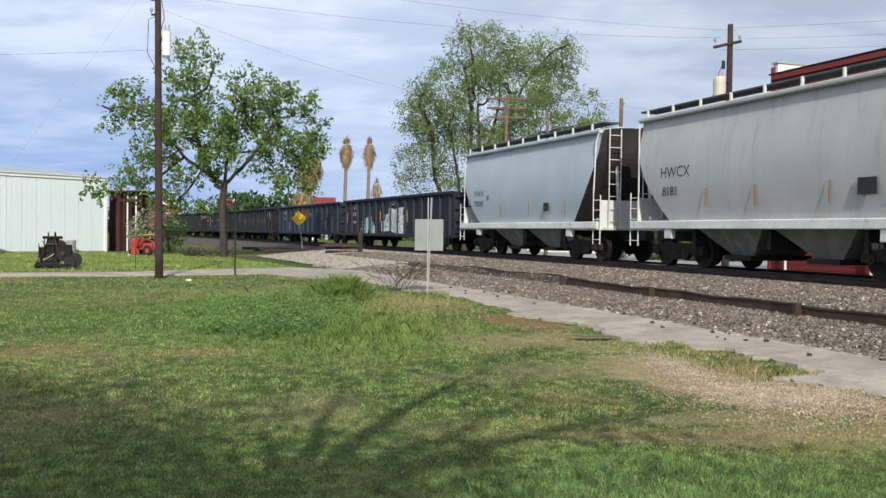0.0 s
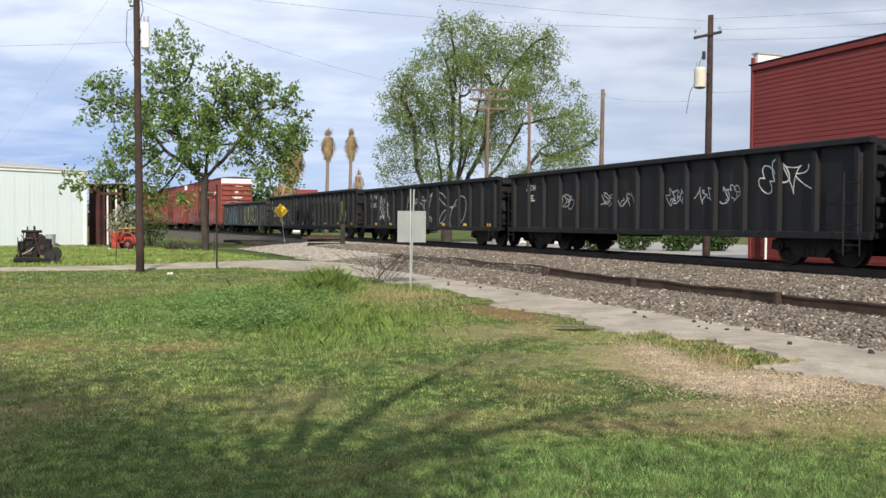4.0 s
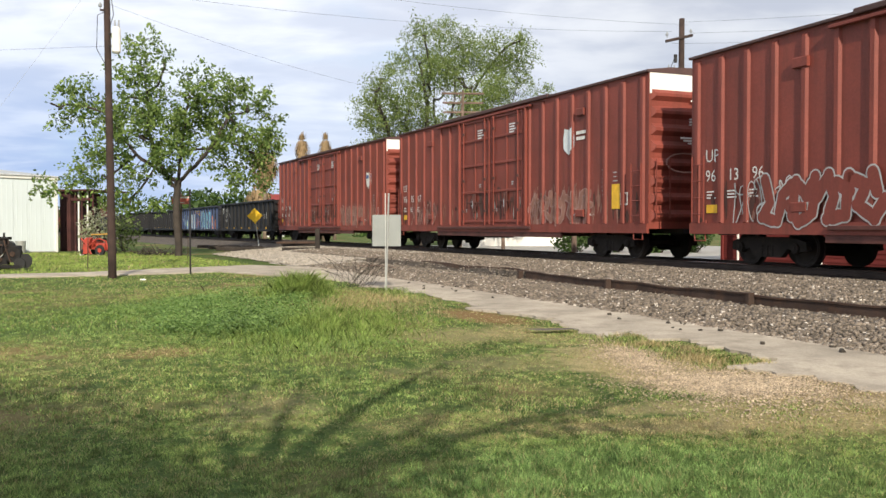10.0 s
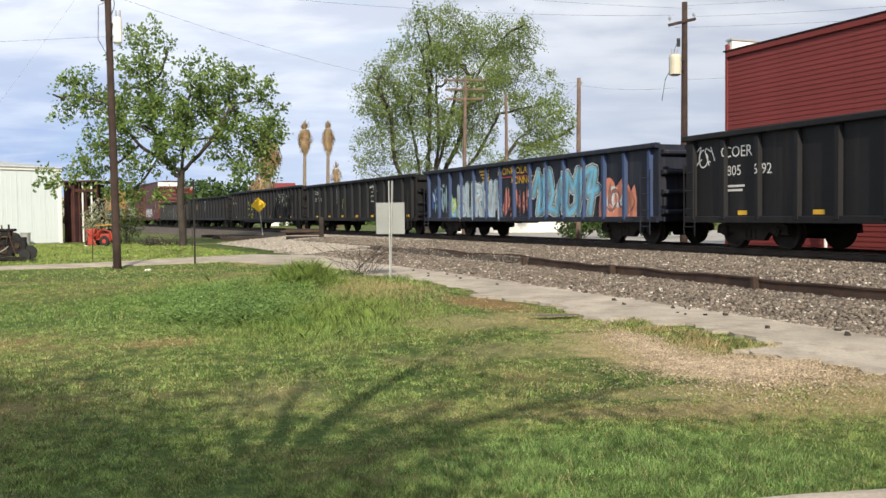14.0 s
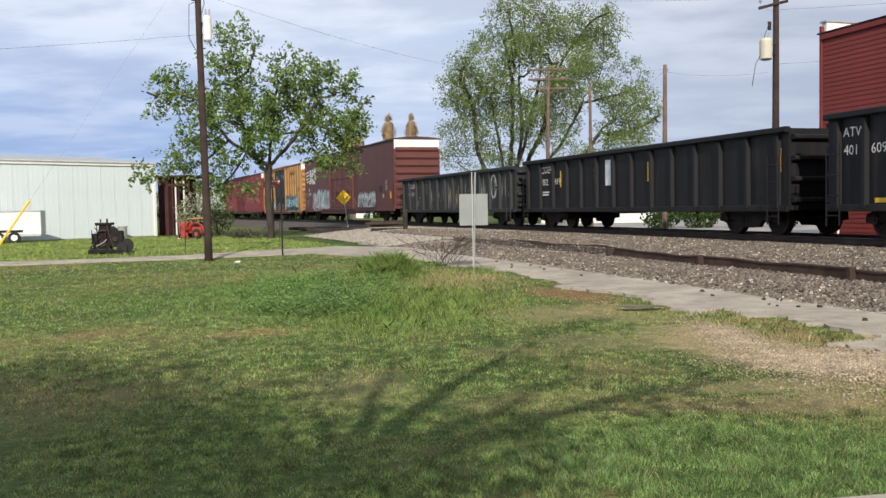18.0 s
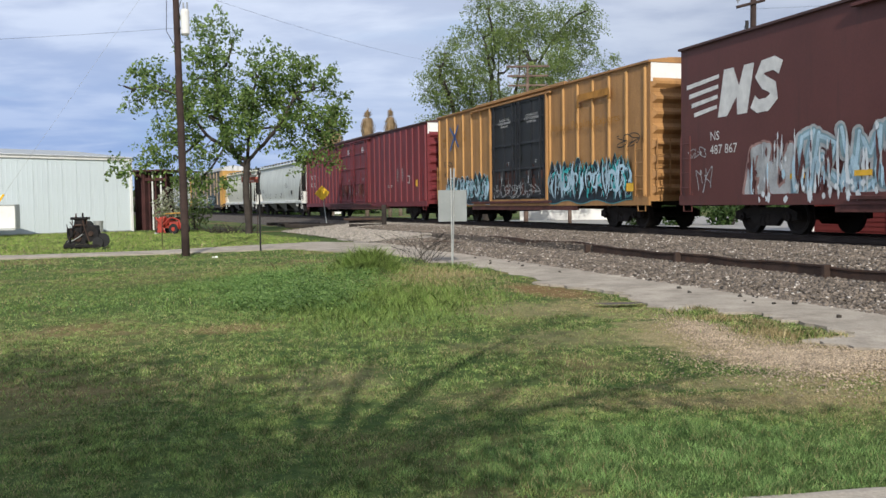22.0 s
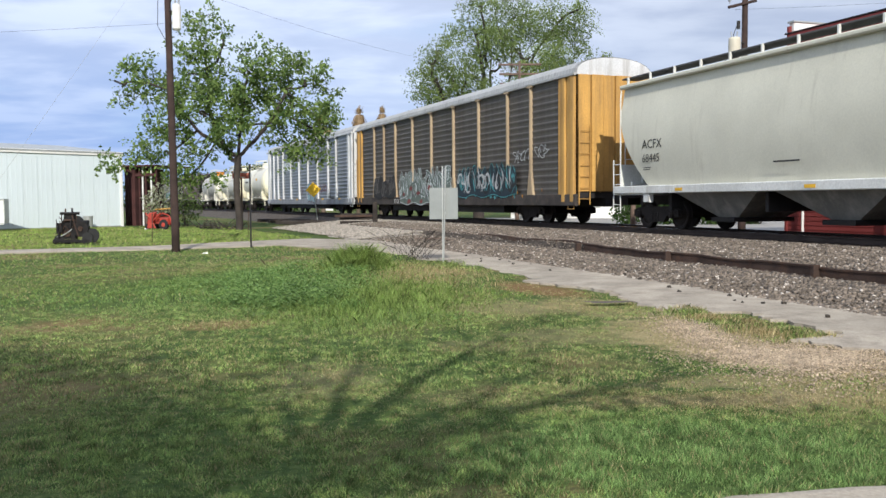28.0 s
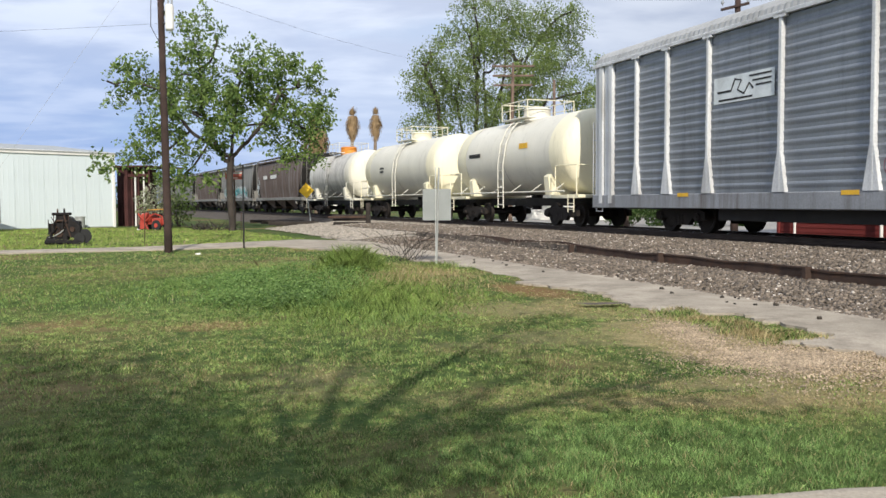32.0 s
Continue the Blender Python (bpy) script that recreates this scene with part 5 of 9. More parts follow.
def block_towers(x0, x1, z0, z1, y, fills, rim, parent, seed, n=8):
    """Stepped blocks with pale rims, like sprayed box letters."""
    r = random.Random(seed)
    w = (x1 - x0) / n
    lines = []
    for k in range(n):
        u = (k + .5) / n
        top = z0 + (z1 - z0) * (1 - 1.5 * abs(u - .55)) * r.uniform(.8, 1.0)
        a, b = x0 + k * w - .03, x0 + (k + 1) * w + r.uniform(0, .12)
        painted([(a, z0), (b, z0), (b, top), (a, top)], y - .0015 * k, fills[k % len(fills)], parent)
        lines.append([(a, z0), (a, top), (b, top), (b, top - (top - z0) * r.uniform(.3, .8))])
        if top - z0 > .5:
            m = z0 + (top - z0) * r.uniform(.35, .65)
            lines.append([(a + .05, m), (a + w * .6, m), (a + w * .6, m - .25), (a + w * .2, m - .25)])
    strokes_on(lines, .035, y - .0015 * n - .003, rim, parent, True)


def wheel_mesh():
    sh = Shape()
    prof = [(0.0, 0.09), (0.06, 0.11), (0.10, 0.055), (0.30, 0.035), (0.36, 0.07), (0.42, 0.07), (0.42, -0.05), (0.455, -0.05), (0.455, -0.075), (0.0, -0.075)]
    n = 20
    rings = []
    for rad, yy in prof:
        rings.append([(rad * math.cos(2 * math.pi * i / n), -yy, rad * math.sin(2 * math.pi * i / n)) for i in range(n)])
    sh.loft(rings, caps=False)
    return sh.mesh("wheel", P_WHEEL)


W_MESH = wheel_mesh()


def truck_frame_mesh():
    sh = Shape()
    ring = [(-1.20, .36), (-1.18, .55), (-.95, .62), (-.55, .66), (.55, .66), (.95, .62), (1.18, .55), (1.20, .36), (.95, .33), (.62, .40), (.42, .20), (-.42, .20), (-.62, .40), (-.95, .33)]
    for y0, y1 in ((-1.10, -0.96), (0.96, 1.10)):
        sh.add([(x, y0, z) for x, z in ring] + [(x, y1, z) for x, z in ring],
               [tuple(range(13, -1, -1)), tuple(range(14, 28))] + [(i, (i + 1) % 14, 14 + (i + 1) % 14, 14 + i) for i in range(14)])
    sh.box(-.22, .22, -.98, .98, .36, .62)
    return sh.mesh("side_frame", P_TRUCK)


def spring_mesh():
    rings = []
    for i in range(11):
        q = .075 if i % 2 else .055
        rings.append([(q * math.cos(k * math.pi / 4), q * math.sin(k * math.pi / 4), .23 + i * .025) for k in range(8)])
    return Shape().loft(rings).mesh("spring", P_TRUCK)


F_MESH, S_MESH = truck_frame_mesh(), spring_mesh()
A_MESH = Shape().tube((0, -.75, 0), (0, .75, 0), .08, .08, 10).mesh("axle", P_WHEEL)
CAP_MESH = Shape().tube((0, 0, 0), (0, -.14, 0), .13, .11, 12).tube((0, -.14, 0), (0, -.17, 0), .05, .05, 8).mesh("bearing_cap", P_TRUCK)


def truck(car, x):
    t = part("truck", F_MESH, P_TRUCK, car, at=Matrix.Translation((x, 0, 0)))
    for dx in (-.16, 0, .16):
        part("spring", S_MESH, P_TRUCK, t, at=Matrix.Translation((dx, -1.05, 0)))
    for wx in (-.88, .88):
        part("axle", A_MESH, P_WHEEL, t, at=Matrix.Translation((wx, 0, .42)))
        part("wheel", W_MESH, P_WHEEL, t, at=Matrix.Translation((wx, -.76, .42)))
        part("wheel", W_MESH, P_WHEEL, t, at=Matrix.Translation((wx, .76, .42)) @ Matrix.Rotation(math.pi, 4, 'Z'))
        part("bearing_cap", CAP_MESH, P_TRUCK, t, at=Matrix.Translation((wx, -1.02, .42)))


def coupler(car, L):
    for sgn in (-1, 1):
        sh = Shape().cbox(sgn * (L / 2 - .5), sgn * (L / 2 + .35), -.09, .09, .78, .95, .02) if sgn > 0 else Shape().cbox(-L / 2 - .35, -L / 2 + .5, -.09, .09, .78, .95, .02)
        sh.cbox(sgn * (L / 2 + .45) - .17, sgn * (L / 2 + .45) + .17, -.16, .16, .68, 1.0, .03)
        part("coupler", sh, P_UNDER, car)


def ladder(parent, x, y, z0, z1, w=0.4, n=None, material=None, along=True, name="ladder"):
    sh = Shape()
    n = n or max(3, int((z1 - z0) / .38))
    for i in range(n):
        z = z0 + (z1 - z0) * (i + .5) / n
        if along:
            sh.tube((x - w / 2, y, z), (x + w / 2, y, z), .014, .014, 5)
        else:
            sh.tube((x, y - w / 2, z), (x, y + w / 2, z), .014, .014, 5)
    for sgn in (-1, 1):
        a = (x + sgn * w / 2, y, z0) if along else (x, y + sgn * w / 2, z0)
        b = (x + sgn * w / 2, y, z1) if along else (x, y + sgn * w / 2, z1)
        sh.tube(a, b, .018, .018, 5)
    return part(name, sh, material, parent)


def stirrup(car, x, material, y=-1.46):
    sh = Shape().line([(x - .22, y, 1.05), (x - .2, y, .55), (x + .2, y, .55), (x + .22, y, 1.05)], .018, 5)
    part("step", sh, material, car)


def over_ribs(ob, car):
    """Carries letters over the faces of the ribs as well."""
    span = [(ob.matrix_basis @ v.co).x for v in ob.data.vertices]
    half, deep, top = (.048, .10, 2.4) if car.name.startswith("gondola") else (.05, .055, 9.0)
    for x in RIBS[car.name]:
        if x + half < min(span) or x - half > max(span):
            continue
        bm = bmesh.new()
        bm.from_mesh(ob.data)
        bm.transform(ob.matrix_basis)
        for edge, nrm in ((x - half, (-1, 0, 0)), (x + half, (1, 0, 0))):
            bmesh.ops.bisect_plane(bm, geom=bm.verts[:] + bm.edges[:] + bm.faces[:], plane_co=(edge, 0, 0), plane_no=nrm, clear_outer=True)
        if len(bm.faces):
            for v in bm.verts:
                v.co.y -= deep
                v.co.z = min(v.co.z, top)
            me = bpy.data.meshes.new("graffiti")
            bm.to_mesh(me)
            me.materials.append(ob.data.materials[0])
            tagged(part(ob.name.split(".")[0], me, None, car), kind="stuff")
        bm.free()


def gondola(L, H, body, label, ribs=15, low=0.64, belly=0.0, tabs=True, seed=1, ribmat=None, endlad=True):
    car = thing("gondola_car", label, "gondola car", "cars of the train")
    h = L / 2
    r = random.Random(seed)
    # open-topped tub
    part("floor", Shape().box(-h, h, -1.36, 1.36, .98, 1.06), body, car)
    for sgn, nm in ((-1, "near"), (1, "far")):
        y0, y1 = (-1.42, -1.36) if sgn < 0 else (1.36, 1.42)
        sh = Shape().box(-h, h, y0, y1, low + .02, H - .06)
        if belly:
            e = h - 3.4
            ring = [(-e, low + .05), (e, low + .05), (e - .8, low - belly), (-e + .8, low - belly)]
            sh.add([(x, y0, z) for x, z in ring] + [(x, y1, z) for x, z in ring], [(3, 2, 1, 0), (4, 5, 6, 7), (0, 1, 5, 4), (1, 2, 6, 5), (2, 3, 7, 6), (3, 0, 4, 7)])
        part("side", sh, body, car)
        yo = -1.56 if sgn < 0 else 1.38
        part("top_chord", Shape().cbox(-h - .02, h + .02, yo, yo + .18, H - .14, H, .02), body, car)
        part("side_sill", Shape().cbox(-h, h, -1.50 if sgn < 0 else 1.40, -1.40 if sgn < 0 else 1.50, low - .03, low + .13, .015), body, car)
        rib = Shape()
        a, b = (-1.42, -1.52) if sgn < 0 else (1.42, 1.52)
        rib.add([(-.08, a, low), (.08, a, low), (-.05, b, low + .06), (.05, b, low + .06), (-.08, a, H - .12), (.08, a, H - .12), (-.05, b, H - .20), (.05, b, H - .20)],
                [(0, 1, 3, 2), (4, 6, 7, 5), (0, 2, 6, 4), (1, 5, 7, 3), (2, 3, 7, 6)])
        me = rib.mesh("rib", ribmat or body)
        for i in range(ribs):
            x = -h + .35 + (L - .7) * i / (ribs - 1) + r.uniform(-.03, .03)
            part("rib", me, ribmat or body, car, at=Matrix.Translation((x, 0, 0)))
            if sgn < 0:
                RIBS.setdefault(car.name, []).append(x)
    for sgn in (-1, 1):
        x0 = sgn * h
        part("end_wall", Shape().box(min(x0, x0 - sgn * .06), max(x0, x0 - sgn * .06), -1.36, 1.36, low, H - .04), body, car)
        for i in range(4):
            z = low + .25 + (H - low - .5) * i / 3
            part("end_rib", Shape().cbox(-.10 + x0 + sgn * .05, .10 + x0 + sgn * .05, -1.36, 1.36, z - .06, z + .06, .03), body, car)
        if endlad:
            ladder(car, x0 - sgn * .36, -1.60, low - .35, H - .7, .42, 4, body, name="side_ladder")
        truck(car, sgn * (h - 2.0))
    part("centre_sill", Shape().box(-h, h, -.25, .25, .72, 1.0), P_UNDER, car)
    part("brake_gear", Shape().box(-1.6, -.4, -1.0, -.3, .55, .95).tube((.4, -.8, .78), (1.5, -.8, .78), .16, .16, 10), P_UNDER, car)
    if tabs:
        for i in range(1, ribs - 1, max(2, ribs // 7)):
            x = -h + .35 + (L - .7) * (i + .5) / (ribs - 1)
            plate(x - .16, x + .16, low + .16, low + .26, -1.425, I_YELLOW, car, "reflector", "yellow reflective strip")
    coupler(car, L)
    return car


def boxcar(L, H, body, label, ribs=17, door=4.9, doormat=None, endtop=None, smooth=False, seed=1, post_w=.13, postmat=None):
    car = thing("boxcar", label, "boxcar", "cars of the train")
    h, low = L / 2, .84
    doormat = doormat or body
    r = random.Random(seed)
    roof = body if body is P_TANOCHRE else P_ROOF
    part("shell", Shape().box(-h, h, -1.46, 1.46, low, H - .02), body, car)
    part("roof", Shape().prism([(-1.54, H - .06), (-1.54, H), (-.8, H + .10), (0, H + .13), (.8, H + .10), (1.54, H), (1.54, H - .06)], -h - .04, h + .04), roof, car)
    seam = Shape().prism([(-1.5, H), (-.8, H + .12), (0, H + .16), (.8, H + .12), (1.5, H), (.8, H + .08), (0, H + .11), (-.8, H + .08)], -.03, .03).mesh("roof_seam", roof)
    for i in range(int(L / 1.5)):
        part("roof_seam", seam, roof, car, at=Matrix.Translation((-h + .8 + i * 1.5, 0, 0)))
    part("raised_eave", Shape().cbox(-L * .22, L * .22, -1.58, -1.46, H - .07, H + .05, .015), roof, car)
    for sgn in (-1, 1):
        part("side_sill", Shape().box(-h, h, -1.52 if sgn < 0 else 1.44, -1.44 if sgn < 0 else 1.52, low - .12, low + .14), body, car)
        part("deep_sill", Shape().box(-h * .52, h * .52, -1.50 if sgn < 0 else 1.42, -1.42 if sgn < 0 else 1.50, low - .28, low - .11), P_GEAR, car)
        x0 = sgn * h
        # corrugated ends
        for i in range(8):
            z = low + .35 + (H - low - 1.0) * i / 7
            ring = [(-1.40, z - .16), (-1.40, z + .16), (1.40, z + .16), (1.40, z - .16)]
            mid = .10 * sgn
            sh = Shape().add([(x0, y, zz) for y, zz in ring] + [(x0 + mid, -1.30, z - .04), (x0 + mid, -1.30, z + .04), (x0 + mid, 1.30, z + .04), (x0 + mid, 1.30, z - .04)],
                             [(4, 5, 6, 7), (0, 1, 5, 4), (1, 2, 6, 5), (2, 3, 7, 6), (3, 0, 4, 7)] if sgn > 0 else [(7, 6, 5, 4), (4, 5, 1, 0), (5, 6, 2, 1), (6, 7, 3, 2), (7, 4, 0, 3)])
            part("end_rib", sh, body, car)
        if endtop:
            part("end_top", Shape().box(min(x0, x0 + sgn * .02), max(x0, x0 + sgn * .02), -1.44, 1.44, H - .62, H - .02), endtop, car, "white painted panel at the top of the end")
        for y in (-1.1,):
            ladder(car, x0 + sgn * .16, y, 1.1, 2.7, .45, 5, body, along=False)
        ladder(car, x0 - sgn * .40, -1.58, 1.0, 2.6, .45, 4, body)
        stirrup(car, x0 - sgn * .40, body, -1.5)
        truck(car, sgn * (h - 2.3 if L < 22 else h - 3.2))
    if not smooth:
        for sgn in (-1, 1):
            a, b = (-1.455, -1.522) if sgn < 0 else (1.455, 1.522)
            w, v = post_w, post_w * .55
            post = Shape().add([(-w, a, low + .1), (w, a, low + .1), (v, b, low + .16), (-v, b, low + .16), (-w, a, H - .12), (w, a, H - .12), (v, b, H - .2), (-v, b, H - .2)],
                               [(0, 1, 2, 3), (4, 7, 6, 5), (3, 2, 6, 7), (0, 3, 7, 4), (1, 5, 6, 2)]).mesh("side_post", postmat or body)
            half = ribs // 2
            span = h - door / 2
            for side in (-1, 1):
                for i in range(half):
                    x = side * (door / 2 + .3 + (span - .55) * i / (half - 1))
                    part("side_post", post, postmat or body, car, at=Matrix.Translation((x, 0, 0)))
                    if sgn < 0:
                        RIBS.setdefault(car.name, []).append(x)
    # plug doors with their bars and gear
    dw = door / 2
    for k, x0 in enumerate((-dw, .03)):
        d = part("door", Shape().cbox(x0, x0 + dw - .06, -1.505, -1.46, low + .12, H - .20, .01), doormat, car)
        hh = H - low - .4
        for q in (.02, .30, .56, .80, .985):
            z = low + .18 + hh * q
            part("door_rib", Shape().cbox(x0 + .02, x0 + dw - .08, -1.55, -1.50, z - .045, z + .045, .012), doormat, d)
        for q in (.0, .5, 1.0):
            bx = x0 + .06 + (dw - .18) * q
            part("door_stile", Shape().cbox(bx - .05, bx + .05, -1.54, -1.50, low + .15, H - .24, .012), doormat, d)
        for bx in (x0 + .30, x0 + dw - .36):
            part("locking_bar", Shape().tube((bx, -1.575, low + .12), (bx, -1.575, H - .2), .026, .026, 6), doormat, d)
            for q in (.12, .42, .88):
                part("bar_keeper", Shape().cbox(bx - .06, bx + .06, -1.60, -1.54, low + .18 + hh * q - .05, low + .18 + hh * q + .05, .012), P_GEAR if doormat is body else doormat, d)
        gx = x0 + dw / 2 - .03
        gear = Shape().cbox(gx - .13, gx + .13, -1.60, -1.54, low + .62, low + 1.28, .02)
        gear.line([(gx, -1.615, low + 1.2), (gx + .07, -1.63, low + .9), (gx + .02, -1.62, low + .5)], .022, 5)
        gear.tube((gx - .5, -1.585, low + .95), (gx + .5, -1.585, low + .95), .02, .02, 5)
        part("lock_gear", gear, P_GEAR if doormat is body else doormat, d)
        part("handle", Shape().cbox(gx - .045, gx + .025, -1.625, -1.60, low + .74, low + 1.02, .008), I_PALE, d, "pale lock handle")
        smears(x0 + .1, x0 + dw - .15, low + .15, low + 1.5, -1.507, I_GRIME, d, seed * 5 + k, 26, .16)
        smears(x0 + .2, x0 + dw - .25, low + .3, low + 1.3, -1.5095, I_CHALK, d, seed * 5 + k + 70, 5, .035)
        for q in (.14, .62):
            bars(x0 + dw * q, -1.508, low + .72 + .9 * (q == .62), .22, 2, I_CHALK, d, .035, .04)
        if doormat is body:
            bars(x0 + dw * .56, -1.508, H - .62, .6, 4, I_PALE, d, .045, .045)
    part("door_track", Shape().cbox(-dw * 1.9, dw * 1.2, -1.58, -1.50, low - .02, low + .07, .01), P_GEAR, car)
    for bx in (-h * .62, h * .62) if body is P_UP else ():
        for z0 in (H - .85, low + .35):
            part("side_bracket", Shape().cbox(bx, bx + .42, -1.55, -1.46, z0, z0 + .22, .02), body, car)
    part("upper_track", Shape().cbox(-dw * 1.9, dw * 1.2, -1.60, -1.50, H - .22, H - .15, .01), body, car)
    for bx in (-dw - .18, dw + .12):
        part("door_post", Shape().cbox(bx, bx + .1, -1.60, -1.46, low + .1, H - .15, .01), body, car)
    part("centre_sill", Shape().box(-h, h, -.3, .3, .70, low), P_UNDER, car)
    part("brake_gear", Shape().box(-1.9, -.5, -1.1, -.3, .5, .95).tube((.3, -.9, .75), (1.6, -.9, .75), .17, .17, 10), P_UNDER, car)
    coupler(car, L)
    return car


def hopper(L, H, body, label, bays=3, sill=None, bulge=0.14, lip=True, seed=1):
    """Covered hopper with curved sides, sloped ends and bottom bays."""
    car = thing("covered_hopper_car", label, "hopper car", "cars of the train")
    h, low = L / 2, 1.25
    sill = sill or body
    T = H - .35
    prof = []
    for i in range(19):
        u = i / 18
        prof.append((1.36 + bulge * math.sin(math.pi * min(1, u * 1.15)) - .10 * u ** 6, low + (T - low) * u))
    prof += [(1.24, T + .04), (1.15, T + .10), (.75, T + .16), (.3, T + .19)]
    half = prof
    ring = [(-y, z) for y, z in half] + [(y, z) for y, z in reversed(half)]

    def reach(z):
        u = max(0.0, min(1.0, (z - low) / (T - low)))
        return h - .25 - 1.55 * max(0.0, (.78 - u) / .78) ** 1.6

    sh = Shape()
    n = len(ring)
    sh.v = [(-reach(z), y, z) for y, z in ring] + [(reach(z), y, z) for y, z in ring]
    sh.f = [(i, i + 1, n + i + 1, n + i) for i in range(n - 1)]
    part("body", sh, body, car, smooth=True)
    for sgn in (-1, 1):
        e = Shape()
        k = n // 2
        e.v = [(sgn * (reach(z) - .02), y, z) for y, z in ring]
        e.f = [(i, i + 1, n - 2 - i, n - 1 - i) for i in range(k - 1)]
        part("end_slope", e, P_UNDER if lip else body, car)
        part("end_brace", Shape().cbox(sgn * (h - .55) - .05, sgn * (h - .55) + .05, -1.2, 1.2, low + .05, low + .15, .01).tube((sgn * (h - .2), -.6, 1.1), (sgn * (h - .5), -.6, T - .2), .05, .05, 6).tube((sgn * (h - .2), .6, 1.1), (sgn * (h - .5), .6, T - .2), .05, .05, 6), sill, car)
        part("end_platform", Shape().cbox(min(sgn * (h - 1.6), sgn * h), max(sgn * (h - 1.6), sgn * h), -1.45, 1.45, 1.0, 1.12, .02), sill, car)
        part("end_sheet", Shape().add([(sgn * (h - .12), -1.35, 1.1), (sgn * (h - .12), 1.35, 1.1), (sgn * (h - .12), 1.35, 1.95), (sgn * (h - .12), -1.35, 1.95)], [(0, 1, 2, 3)]).box(sgn * (h - .12) - .012, sgn * (h - .12) + .012, -1.35, 1.35, 1.1, 1.9), sill, car)
        ladder(car, sgn * (h - .15), -1.47, .55, 2.1, .42, 5, sill)
        part("corner_rail", Shape().line([(sgn * (h - .36), -1.47, 2.1), (sgn * (h - .30), -1.44, T - .3), (sgn * (h - .22), -1.36, T + .06)], .022, 5), sill, car)
        ladder(car, sgn * (h - .02), -.9, 1.1, T + .1, .42, 8, sill, along=False, name="end_ladder")
        part("jacking_post", Shape().cbox(sgn * (h - 1.9) - .16, sgn * (h - 1.9) + .16, -1.50, -1.36, .78, 1.06, .02), sill, car)
        truck(car, sgn * (h - 1.75))
    for sgn in (-1, 1):
        part("side_sill", Shape().cbox(-h + .05, h - .05, -1.54 if sgn < 0 else 1.36, -1.36 if sgn < 0 else 1.54, 1.04, 1.27, .02), sill, car)
        part("roof_lip", Shape().cbox(-h + .2, h - .2, -1.42 if sgn < 0 else 1.24, -1.24 if sgn < 0 else 1.42, T - .02, T + .10, .03), body, car)
    # running boards on posts, hatches
    for sgn in (-1, 1):
        y = sgn * 1.0
        part("running_board", Shape().cbox(-h + .1, h - .1, y - .28, y + .28, H - .07, H - .02, .012), P_GRATE, car, "grey grating walkway on the roof")
    post = Shape().cbox(-.035, .035, -1.32, -1.26, T + .05, H - .03, .008).mesh("board_post", sill)
    for i in range(int(L / 1.25)):
        part("board_post", post, sill, car, at=Matrix.Translation((-h + .5 + i * 1.25, 0, 0)))
    part("hatch", Shape().cbox(-h + 1.0, h - 1.0, -.32, .32, T + .17, T + .32, .05), body, car)
    bl = (L - 5.4) / bays
    for i in range(bays):
        x = -(L - 5.4) / 2 + bl * (i + .5)
        b = Shape()
        top = [(x - bl * .5, -1.34, 1.2), (x + bl * .5, -1.34, 1.2), (x + bl * .5, 1.34, 1.2), (x - bl * .5, 1.34, 1.2)]
        bot = [(x - .38, -.75, .36), (x + .38, -.75, .36), (x + .38, .75, .36), (x - .38, .75, .36)]
        b.loft([top, bot])
        part("hopper_bay", b, P_DUSTHOP if body is not P_UPHOP else body, car)
        part("outlet_gate", Shape().cbox(x - .5, x + .5, -.95, .95, .26, .38, .02), P_UNDER, car)
    for i in range(bays + 1):
        x = -(L - 5.4) / 2 + bl * i
        part("cross_ridge", Shape().box(x - .06, x + .06, -1.2, 1.2, .55, 1.2), P_UNDER, car)
    part("centre_sill", Shape().box(-h, h, -.22, .22, .70, 1.05), P_UNDER, car)
    coupler(car, L)
    return car


